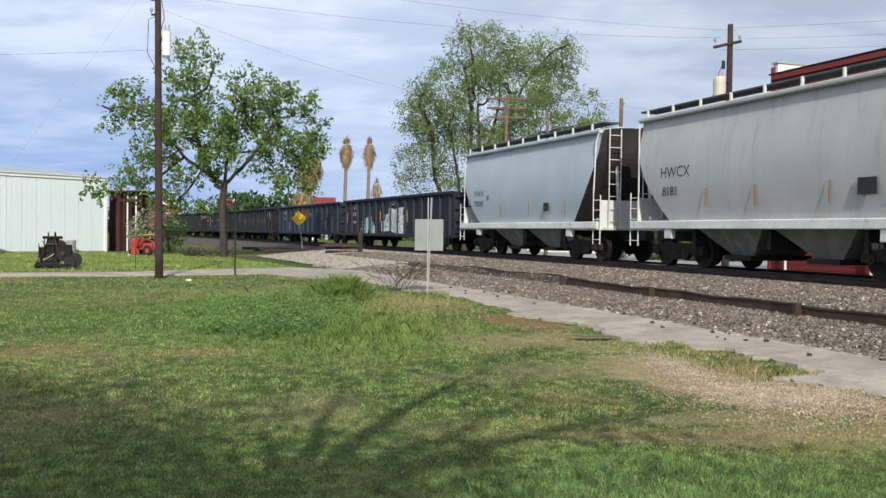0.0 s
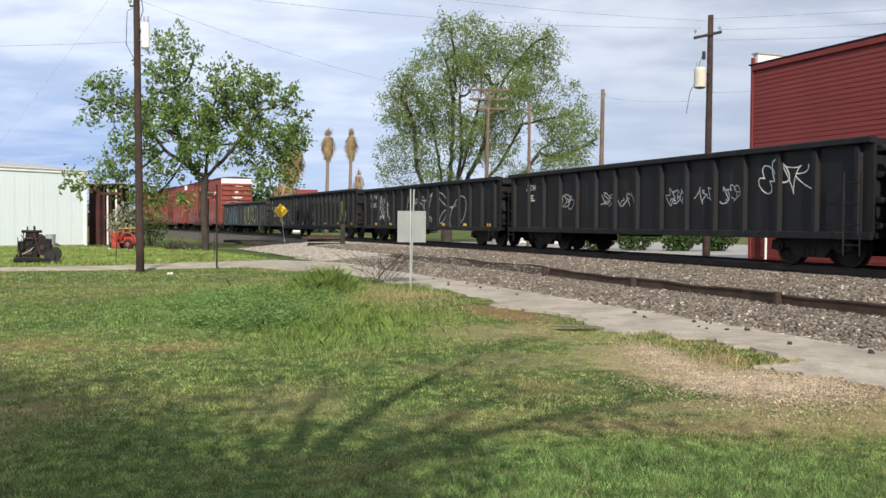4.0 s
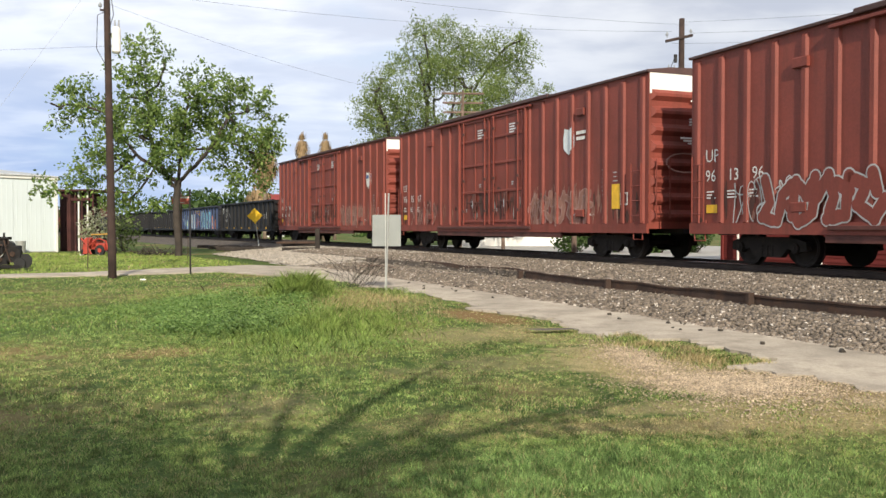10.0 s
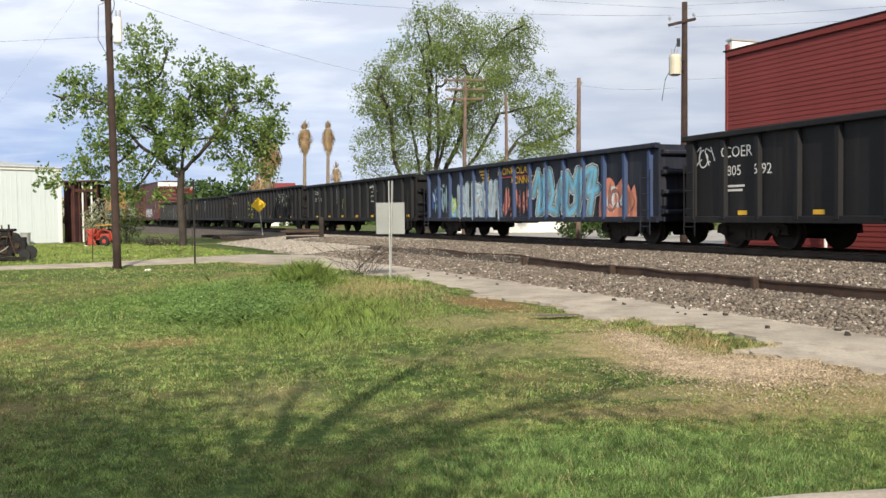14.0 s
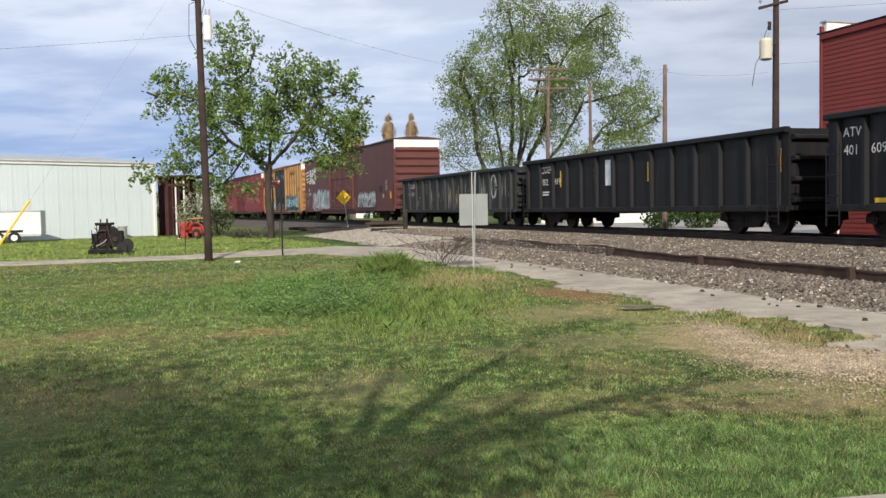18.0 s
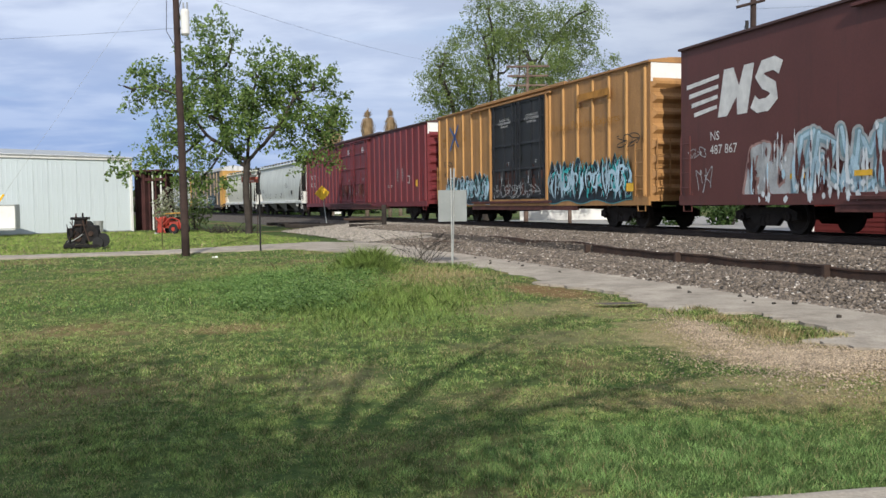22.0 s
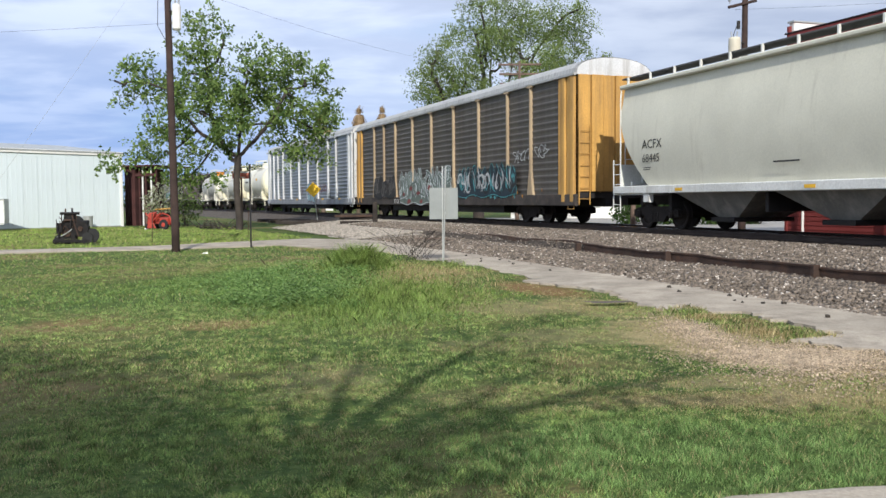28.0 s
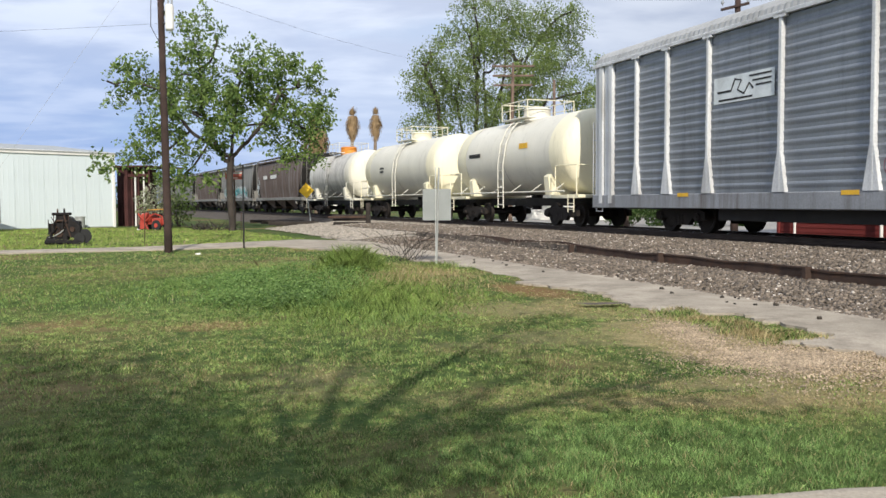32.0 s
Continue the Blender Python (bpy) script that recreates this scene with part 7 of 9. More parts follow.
words("GONDOLA", -1.3, Y - .012, 2.26, .24, I_YELLOW, c, wide=1.25)
words("CONNECTION", -.3, Y - .012, 1.92, .24, I_YELLOW, c, wide=1.1)
plate(-1.0, 1.0, 2.15, 2.18, Y - .013, I_PINK, c, "stripe")
smears(-.9, 1.2, 0.72, 1.9, Y - .002, I_CORAL, c, 111, 22, .10)
smears(-.9, 1.2, 0.72, 1.7, Y - .006, I_DULLRED, c, 116, 16, .12)
smears(-7.2, -5.6, 0.9, 2.1, Y - .006, I_DULLICE, c, 117, 16, .14)
fat_letters("dcea", 1.3, 5.1, .82, 2.2, Y - .006, [(I_BLACK, .45, .01), (I_PALE, .41, 0), (I_BLACK, .35, .01), (I_DULLICE, .31, 0), (I_SKY, .12, .04)], c, 113, "blue and grey sprayed letters with a white rim", True)
wild_piece(5.2, 7.0, 0.69, 2.0, Y, I_CORAL, I_CORAL, [I_PALE, I_PRIMER], c, 114, .5)
c = join_train(gondola(16.4, 2.70, P_BLACK, "black gondola car with white lettering and a pale panel", 15, seed=11), 66.2, 82.6)
words("COER", -6.6, Y, 2.1, .24, I_WHITE, c)
words("80", -6.5, Y, 1.7, .22, I_WHITE, c)
words("74", -5.6, Y, 1.7, .22, I_WHITE, c)
plate(-2.6, -2.2, 1.55, 2.4, Y, I_PALE, c, "paint_patch")
tag_scrawl(2.6, 3.4, 1.9, 2.4, Y, I_WHITE, c, 120, .03, 2)
plate(2.7, 3.3, 1.55, 1.85, Y, I_WHITE, c, "stencil_panel")
plate(2.74, 3.26, 1.58, 1.82, Y - .006, I_BLACK, c, "stencil_panel")
tag_scrawl(-1.6, -1.2, 0.84, 1.8, Y, I_LIME, c, 121, .04, 2)
c = join_train(gondola(19.0, 2.80, P_BLACK, "long black gondola car with a lime green tag", 23, belly=.16, seed=12), 83.6, 102.6)
words("ATW", -9.02, Y, 2.25, .21, I_WHITE, c)
words("401", -9.0, Y, 1.85, .22, I_WHITE, c)
words("609", -8.18, Y, 1.85, .22, I_WHITE, c)
tag_scrawl(-4.2, -2.2, 0.94, 2.2, Y, I_LIME, c, 130, .07, 3)
tag_scrawl(-2.3, -1.4, 1.8, 2.2, Y, I_WHITE, c, 131, .03, 2)
tag_scrawl(3.6, 6.4, 1.5, 2.3, Y, I_WHITE, c, 132, .035, 5)
c = join_train(gondola(15.9, 2.66, P_BLACK, "black gondola car with tall yellow strips", 14, seed=13, tabs=False), 104.0, 119.9)
words("COER", -6.4, Y, 2.1, .26, I_WHITE, c)
words("802", -6.3, Y, 1.65, .24, I_WHITE, c)
words("419", -5.2, Y, 1.65, .24, I_WHITE, c)
bars(-6.3, Y, 1.4, .9, 2, I_WHITE, c, .05, .05)
plate(-1.2, -.8, 1.5, 2.35, Y, I_PALE, c, "paint_patch")
for x in (-7.8, -4.7, -2.0, 1.5, 4.0, 7.6):
    plate(x, x + .08, 1.55, 2.15, Y, I_YELLOW, c, "reflector")
c = join_train(gondola(15.8, 2.55, P_GREYBLACK, "dusty black gondola car with chalky scrawls", 14, seed=14, tabs=False), 121.0, 136.8)
words("COER", -6.6, Y, 1.95, .27, I_WHITE, c)
words("801874", -6.75, Y, 1.5, .25, I_WHITE, c)
smears(-6.0, 7.4, .75, 2.4, Y - .003, I_CHALK, c, 140, 70, .045)
smears(-5.0, 5.0, 0.74, 2.2, Y - .004, I_FADED, c, 141, 7, .05)
ribbon(gg := Shape(), [(5.6 + .3 * math.cos(a), 1.75 + .5 * math.sin(a)) for a in [i * .55 for i in range(12)]], .10, Y - .006)
part("graffiti", gg, I_CHALK, c)
for x in (-7.7, 3.0):
    plate(x, x + .08, 1.5, 2.1, Y, I_YELLOW, c, "reflector")

# long brown boxcar with a plain side
c = join_train(boxcar(25.4, 5.05, P_BROWN, "long smooth brown boxcar with white graffiti low on its side", 17, 6.4, endtop=MATS["white_paint"], smooth=True, seed=30), 138.3, 163.7)
for k in range(4):
    ring = [(-12.4 + .12 * k, 4.0 - .26 * k), (-10.9 - .03 * k, 4.12 - .26 * k), (-10.9 - .03 * k, 4.02 - .26 * k), (-12.4 + .12 * k, 3.88 - .26 * k)]
    part("emblem_bar", Shape().add([(x, -1.47, z) for x, z in ring], [(3, 2, 1, 0)]), I_WHITE, c)
ring = [(-10.95, 3.0), (-10.55, 3.0), (-10.15, 3.45), (-10.12, 3.0), (-9.72, 3.0), (-9.45, 4.2), (-9.85, 4.2), (-10.05, 3.72), (-10.28, 4.2), (-10.68, 4.2)]
part("emblem_shape", Shape().add([(x, -1.47, z) for x, z in ring], [tuple(range(10))]), I_WHITE, c, "white emblem shape")
ribbon(gg := Shape(), [(-8.45, 3.95), (-8.7, 4.08), (-9.1, 4.05), (-9.25, 3.85), (-9.05, 3.66), (-8.75, 3.52), (-8.7, 3.3), (-8.95, 3.13), (-9.3, 3.12), (-9.5, 3.25)], .33, -1.47)
part("emblem_shape", gg, I_WHITE, c)
words("NS", -11.3, -1.47, 2.42, .24, I_WHITE, c)
words("487 867", -11.3, -1.47, 2.06, .24, I_WHITE, c, wide=1.05)
tag_scrawl(-12.3, -11.5, 2.0, 2.3, -1.47, I_CHALK, c, 149, .025, 3)
tag_scrawl(-11.9, -11.2, 1.08, 1.75, -1.47, I_CHALK, c, 148, .03, 3)
fat_letters("ae", -9.7, -8.0, 0.95, 2.1, -1.470, [(I_CHALKRED, .40, 0), (I_CHALK, .26, .03)], c, 150, "faded grey sprayed letters")
fat_letters("abecb", -8.0, -3.5, 0.95, 2.35, -1.474, [(I_CHALK, .36, 0), (I_DULLICE, .22, .02), (I_ICE, .10, .05)], c, 151, "pale blue sprayed letters")
smears(-9.6, -3.6, .9, 2.5, -1.492, I_PALE, c, 154, 48, .07)
smears(-9.6, -3.6, .9, 2.3, -1.4965, P_BROWN, c, 157, 40, .08)
smears(-9.6, -3.6, .9, 1.9, -1.495, I_ICE, c, 155, 30, .10)
smears(-9.8, -3.5, .74, 1.2, -1.522, I_PALE, c, 156, 40, .10)
plate(-8.1, -7.6, 1.32, 1.44, -1.474, I_YELLOW, c, "reflector")
plate(-6.0, -5.5, 1.32, 1.44, -1.54, I_YELLOW, c, "reflector")
fat_letters("avea", 4.5, 8.6, 0.86, 1.80, -1.474, [(I_WHITE, .50, 0), (I_BLACK, .45, 0), (I_CHALK, .37, 0), (I_PALE, .16, .05)], c, 153, "cream sprayed letters with a black outline")
smears(4.6, 8.5, .88, 1.7, -1.495, P_BROWN, c, 158, 26, .07)
smears(4.6, 8.5, .88, 1.7, -1.492, I_BLACK, c, 159, 12, .05)
tag_scrawl(2.9, 3.8, 0.98, 1.7, -1.474, I_CORAL, c, 152, .035, 2)
plate(9.6, 10.2, 1.9, 2.3, -1.47, I_BLACK, c, "paint_patch")
plate(10.3, 10.52, 1.55, 1.77, -1.47, I_CHALK, c, "stencil_panel")
bars(10.9, -1.47, 2.6, .5, 7, I_CHALK, c, .04, .05)
plate(11.7, 12.1, 1.5, 1.9, -1.47, I_YELLOW, c, "placard")

# ochre boxcar with black doors
c = join_train(boxcar(18.4, 5.0, P_TANOCHRE, "weathered ochre boxcar with black double doors and teal graffiti", 15, 4.9, P_DOORBLACK, MATS["white_paint"], seed=31, post_w=.06, postmat=P_OCHRE), 165.3, 183.7)
words("Railcar Pooling Experts", 3.0, -1.565, 3.35, .26, I_RUSTY, c, "lettering", 1.35)
ribbon(gg := Shape(), [(5.0, 4.0), (5.0, 4.35), (7.0, 4.35), (7.0, 4.1)], .22, -1.566)
part("faded_emblem", gg, I_RUSTY, c)
for x in (-1.75, .75):
    for i, tx in enumerate(("CLOSE AND LOCK", "BOTH DOORS BEFORE", "MOVING CAR")):
        words(tx, x + .12 * (i == 0) + .22 * (i == 2), -1.552, 4.12 - .13 * i, .085, I_WHITE, c)
words("next", -8.5, -1.47, 3.78, .20, I_RUSTY, c)
words("load", -8.5, -1.47, 3.50, .20, I_RUSTY, c)
words("any", -6.05, -1.47, 3.95, .20, I_RUSTY, c)
words("road", -6.05, -1.47, 3.67, .20, I_RUSTY, c)
words("TB OX", -8.45, -1.47, 2.55, .26, I_BLACK, c, wide=1.1)
words("66 17 37", -8.45, -1.47, 2.10, .26, I_BLACK, c, wide=1.1)
bars(-4.2, -1.47, 1.35, .6, 2, I_BLACK, c)
wild_piece(-7.9, -2.75, 0.86, 2.3, -1.53, I_ICE, I_NAVY, [I_BLACK, I_DULLTEAL, I_BLACK, I_ICE, I_DULLTEAL, I_BLACK, I_ICE], c, 160, .3)
wild_piece(2.7, 8.3, 0.86, 2.5, -1.53, I_DULLTEAL, I_NAVY, [I_BLACK, I_DULLTEAL, I_BLACK, I_ICE, I_TEAL, I_BLACK, I_ICE], c, 161, .3)
tag_scrawl(7.6, 8.7, 2.5, 2.9, -1.566, I_BLACK, c, 163, .035, 3)
plate(8.1, 8.5, 1.15, 1.4, -1.60, I_YELLOW, c, "placard")
tag_scrawl(-2.2, 2.2, 1.05, 1.55, -1.63, I_CHALK, c, 162, .02, 11)
for pts in ([(-7.3, 4.35), (-6.7, 3.9), (-6.2, 3.4)], [(-6.2, 4.4), (-6.7, 3.9), (-7.3, 3.3)]):
    ribbon(gg := Shape(), pts, .14, -1.566)
    part("emblem_stroke", gg, I_PATCHBLUE, c, "faded blue crossed emblem")

# long crimson boxcar
c = join_train(boxcar(26.3, 4.98, P_CRIMSON, "long clean crimson boxcar with ribbed sides", 23, 6.2, endtop=MATS["white_paint"], seed=32, post_w=.065), 185.2, 211.5)
words("BK", -11.75, -1.47, 2.75, .3, I_WHITE, c)
words("TY", -10.75, -1.47, 2.75, .3, I_WHITE, c)
words("860", -11.85, -1.47, 2.2, .3, I_WHITE, c)
words("002", -10.8, -1.47, 2.2, .3, I_WHITE, c)
ribbon(gg := Shape(), [(-9.6 + .16 * math.cos(a), 2.75 + .2 * math.sin(a)) for a in [i * .55 for i in range(13)]], .03, -1.474)
part("round_mark", gg, I_WHITE, c)
for x in (8.4, 9.2):
    bars(x, -1.47, 2.75, .32, 8, I_CHALK, c, .035, .05)
plate(9.95, 10.45, 1.95, 2.35, -1.47, I_WHITE, c, "stencil_panel")
plate(10.0, 10.4, 2.0, 2.3, -1.475, P_CRIMSON, c, "stencil_panel")
bars(6.8, -1.47, 1.9, 1.1, 2, I_WHITE, c)
plate(11.4, 11.7, 1.75, 2.1, -1.47, I_YELLOW, c, "placard")

# pale hoppers
c = join_train(hopper(17.7, 4.62, P_PALEHOP, "pale grey covered hopper car with dark scuffs", 3, P_SILLWHITE, .13), 213.1, 230.8)
plate(5.1, 5.5, 1.75, 2.1, -1.52, I_BLACK, c, "stencil_panel")
bars(2.9, -1.52, 2.7, 1.4, 4, I_BLACK, c, .02, .09)
bars(-6.9, -1.50, 2.3, .5, 3, I_BLACK, c)
for x in (-5.6, -3.4, -1.2, 1.0):
    tag_scrawl(x, x + .5, 1.5, 2.0, -1.515, I_BLACK, c, 170 + int(x * 3), .025, 1)
c = join_train(hopper(17.9, 4.62, P_CREAMHOP, "cream covered hopper car with a round red emblem", 3, P_SILLWHITE, .13), 232.3, 250.2)
words("ACFX", -7.3, -1.50, 2.35, .26, I_BLACK, c, wide=1.1)
words("68445", -7.3, -1.50, 1.95, .24, I_BLACK, c, wide=1.1)
bars(-7.2, -1.52, 1.8, .6, 2, I_BLACK, c, .025, .03)
ell = [(3.1 + .85 * math.cos(i * math.pi / 16), 2.85 + .72 * math.sin(i * math.pi / 16)) for i in range(32)]
part("round_emblem", Shape().add([(x, -1.53, z) for x, z in ell], [tuple(range(32))]), I_PINK, c, "red oval emblem")
for ring in ([(2.5, 2.9), (2.75, 2.9), (2.8, 3.1), (3.0, 2.9), (3.3, 2.9), (2.95, 3.3), (3.4, 3.75), (3.05, 3.7), (2.85, 3.4), (2.85, 3.7), (2.55, 3.7)], [(3.15, 2.35), (3.5, 2.35), (3.5, 2.85), (3.75, 2.85), (3.75, 3.15), (2.95, 3.15), (2.95, 2.85), (3.15, 2.85)]):
    part("emblem_shape", Shape().add([(x, -1.536, z) for x, z in ring], [tuple(range(len(ring)))]), I_WHITE, c)
plate(5.3, 5.7, 1.85, 2.15, -1.53, I_BLACK, c, "stencil_panel")
bars(4.5, -1.53, 2.5, 1.6, 3, I_BLACK, c, .03, .05)
bars(-1.5, -1.51, 1.75, 1.3, 1, I_BLACK, c, .04, .04)
for x in (-5.5, -.4, 4.6):
    plate(x, x + .35, 1.10, 1.18, -1.545, I_YELLOW, c, "reflector")

# autoracks
L = 26.6
c = join_train(autorack(L, 5.72, P_RACKDARK, P_RACKTAN, P_RACKYELLOW, "dark autorack car with yellow posts and white graffiti", [-9.6, -7.8, -5.8, -3.1, -0.4, 2.4, 5.2, 8.0, 10.0], P_RACKWHITE), 252.8, 279.4)
wild_piece(-4.9, 2.3, 0.74, 2.3, -1.592, I_PALE, I_SAGE, [I_SMOKE, I_PALE, I_SAGE], c, 180, .38, "grey-green sprayed shapes with white rims")
fat_letters("daecbda", -4.9, 2.3, 1.05, 2.4, -1.606, [(I_PALE, .20, 0), (I_SAGE, .13, .01)], c, 181, "white-rimmed sage sprayed letters")
for i, (x, z) in enumerate(((-4.2, 1.2), (-3.1, 1.5), (-2.0, 1.25), (-.5, 1.5), (.9, 1.3), (-3.4, .84), (-1.6, .84), (.3, .84))):
    painted([(x + (.20 + .03 * (i % 3)) * math.cos(a_), z + (.09 + .03 * (i % 2)) * math.sin(a_ + .3)) for a_ in [n * math.pi / 7 for n in range(14)]], -1.626, I_BRICK, c)
wild_piece(-9.5, -5.6, 1.06, 2.3, -1.592, I_BLACK, I_BLACK, [P_RACKDARK, P_RACKSILL, P_RACKDARK], c, 183, .45, "faded black sprayed letters")
words("TTGX", -6.0, -1.565, .74, .22, I_WHITE, c, wide=1.05)
bars(-4.6, -1.594, .95, 1.2, 1, I_WHITE, c, .22, .05)
wild_piece(3.0, 8.9, 1.06, 2.5, -1.592, I_DULLTEAL, I_NAVY, [I_DULLTEAL, I_BLACK, I_CHALK], c, 182, .4, "sprayed letters in thin grey and teal strokes")
tag_scrawl(8.6, 9.9, 2.3, 2.75, -1.53, I_CHALK, c, 184, .03, 4)
tag_scrawl(10.4, 11.4, 2.45, 2.85, -1.53, I_CHALK, c, 185, .03, 3)
smears(3.0, 8.8, .90, 1.24, -1.565, I_DULLTEAL, c, 188, 20, .16)
smears(-10, 11, .90, 1.24, -1.566, I_RUSTY, c, 189, 14, .10)

c = join_train(autorack(25.6, 5.72, P_RACKGREY, P_RACKWHITE, P_RACKWHITE, "blue-grey autorack car with white posts", [-10.2, -8.6, -6.7, -3.95, -1.2, 1.55, 4.3, 7.1, 9.1], P_RACKWHITE), 280.2, 305.8)
plate(-6.5, -4.2, 3.3, 3.95, -1.50, I_PALE, c, "sign_board", "pale emblem board with black strokes")
ribbon(gg := Shape(), [(-6.35, 3.58), (-5.8, 3.58), (-5.65, 3.85), (-5.4, 3.8), (-5.55, 3.58), (-5.3, 3.46), (-5.1, 3.7), (-4.95, 3.55)], .055, -1.511)
part("emblem_strokes", gg, I_BLACK, c)
for z in (3.86, 3.74, 3.62):
    plate(-5.1 + (3.86 - z), -4.3, z - .02, z + .02, -1.509, I_BLACK, c, "emblem_stroke")
bars(-6.3, -1.509, 3.4, 1.9, 1, I_BLACK, c, .05, .04)
bubble_row(1.75, 4.05, 0.78, 2.2, -1.585, [I_DULLICE], I_DULLRED, c, 5, 190, "pale teal sprayed letter with a dark red outline")
tag_scrawl(4.5, 6.6, 1.5, 2.05, -1.50, I_DULLRED, c, 192, .035, 5)
tag_scrawl(-.9, -.1, 1.4, 2.0, -1.50, I_DULLRED, c, 193, .03, 2)
for x in (-8.0, -2.0, 5.5, 9.6):
    plate(x, x + .5, .98, 1.08, -1.565, I_YELLOW, c, "reflector")
bars(8.0, -1.565, 1.12, .9, 1, I_BLACK, c, .10, .04)

# tank cars
c = join_train(tank_car(11.6, P_TANK, P_TANKCREAM, "cream white tank car with a railed platform on top", P_TANK), 306.9, 318.5)
bars(-3.4, -1.512, 2.85, 1.7, 1, I_BLACK, c, .16, .05)
plate(1.4, 2.1, 2.85, 3.05, -1.49, I_YELLOW, c, "placard")
c = join_train(tank_car(12.7, P_TANK, P_TANKCREAM, "dull white tank car with cream heads", P_TANKCREAM), 319.4, 332.1)
bars(-2.6, -1.512, 2.75, 1.0, 2, I_BLACK, c, .1, .08)
c = join_train(tank_car(11.6, P_TANKGREY, P_TANK, "soot-streaked white tank car with an orange dome", P_ORANGE), 333.4, 345.0)

# brown and dusty hoppers at the tail
c = join_train(hopper(16.6, 4.62, P_UPHOP, "grimy brown covered hopper car with pale dust", 3, P_DUSTHOP, .10), 346.2, 362.8)
bars(-5.0, -1.50, 3.15, 2.2, 1, I_WHITE, c, .3, .1)
bars(-2.2, -1.50, 3.15, 3.2, 1, I_WHITE, c, .3, .1)
spray_shards(-7.6, -6.4, 1.5, 3.4, -1.50, [I_PALE, I_BLACK], c, 200, 8)
for a, m in ((364.2, P_DUSTHOP), (382.2, P_UPHOP), (400.2, P_DUSTHOP), (418.2, P_DUSTHOP)):
    c = join_train(hopper(16.6, 4.62, m, "dusty dark covered hopper car", 3, P_DUSTHOP, .10), a, a + 16.6)
    if a < 370:
        wild_piece(-6, 6, 1.4, 2.6, -1.52, I_PALE, I_CHALK, [I_PALE, I_BLACK, I_TEAL], c, 201)

# ---- trees ----
def leaf_material(name, c1, c2, through=0.35, rough=0.6, clump=0.6, spread=0.25):
    m = bpy.data.materials.new(name)
    m.use_nodes = True
    n, l = m.node_tree.nodes, m.node_tree.links
    n.remove(n["Principled BSDF"])
    geo = n.new("ShaderNodeNewGeometry")
    ramp = n.new("ShaderNodeMixRGB")
    ramp.inputs[1].default_value, ramp.inputs[2].default_value = (*c1, 1), (*c2, 1)
    l.new(geo.outputs["Random Per Island"], ramp.inputs[0])
    tc = n.new("ShaderNodeTexCoord")
    nz = n.new("ShaderNodeTexNoise")
    nz.inputs["Scale"].default_value, nz.inputs["Detail"].default_value = clump, 3
    l.new(tc.outputs["Object"], nz.inputs["Vector"])
    mr = n.new("ShaderNodeMapRange")
    mr.inputs[1].default_value, mr.inputs[2].default_value, mr.inputs[3].default_value, mr.inputs[4].default_value = .32, .68, 1 - spread, 1 + spread
    l.new(nz.outputs[0], mr.inputs[0])
    sc = n.new("ShaderNodeVectorMath")
    sc.operation = 'SCALE'
    l.new(ramp.outputs[0], sc.inputs[0])
    l.new(mr.outputs[0], sc.inputs["Scale"])
    d = n.new("ShaderNodeBsdfPrincipled")
    d.inputs["Roughness"].default_value = rough
    d.inputs["Specular IOR Level"].default_value = 0.25
    t = n.new("ShaderNodeBsdfTranslucent")
    l.new(sc.outputs[0], d.inputs["Base Color"])
    l.new(sc.outputs[0], t.inputs["Color"])
    mx = n.new("ShaderNodeMixShader")
    mx.inputs[0].default_value = through
    l.new(d.outputs[0], mx.inputs[1])
    l.new(t.outputs[0], mx.inputs[2])
    l.new(mx.outputs[0], n["Material Output"].inputs[0])
    return m


M_BARK = mat("grey_bark", (0.050, 0.041, 0.034), 0.95, vary=0.35, size=2.0, bump=0.8, dirt=(0.05, 0.04, 0.032), streak=True)
M_LEAF1 = leaf_material("oak_leaf", (0.050, 0.100, 0.022), (0.235, 0.320, 0.085))
M_LEAF2 = leaf_material("spring_leaf", (0.085, 0.135, 0.035), (0.265, 0.335, 0.105))
M_LEAFGOLD = leaf_material("golden_leaf", (0.20, 0.15, 0.03), (0.26, 0.20, 0.05))


def in_lobes(lobes, n, rng, clear=.09):
    """Random points in a set of ellipsoids (x, y, z, rx, ry, rz, share), denser towards their skin."""
    out = []
    total = sum(q[6] for q in lobes)
    for cx, cy, cz, rx, ry, rz, w in lobes:
        k = int(n * w / total)
        d = rng.normal(size=(k, 3))
        d /= np.linalg.norm(d, axis=1)[:, None]
        r = rng.random(k) ** 0.36
        out.append(np.c_[cx + d[:, 0] * rx * r, cy + d[:, 1] * ry * r, cz + d[:, 2] * rz * r])
    out = np.vstack(out)
    gap = np.array([noise.noise(Vector((p[0] * .42, p[1] * .42, p[2] * .5)) + Vector((n, 0, 0))) for p in out])
    return out[gap < clear]


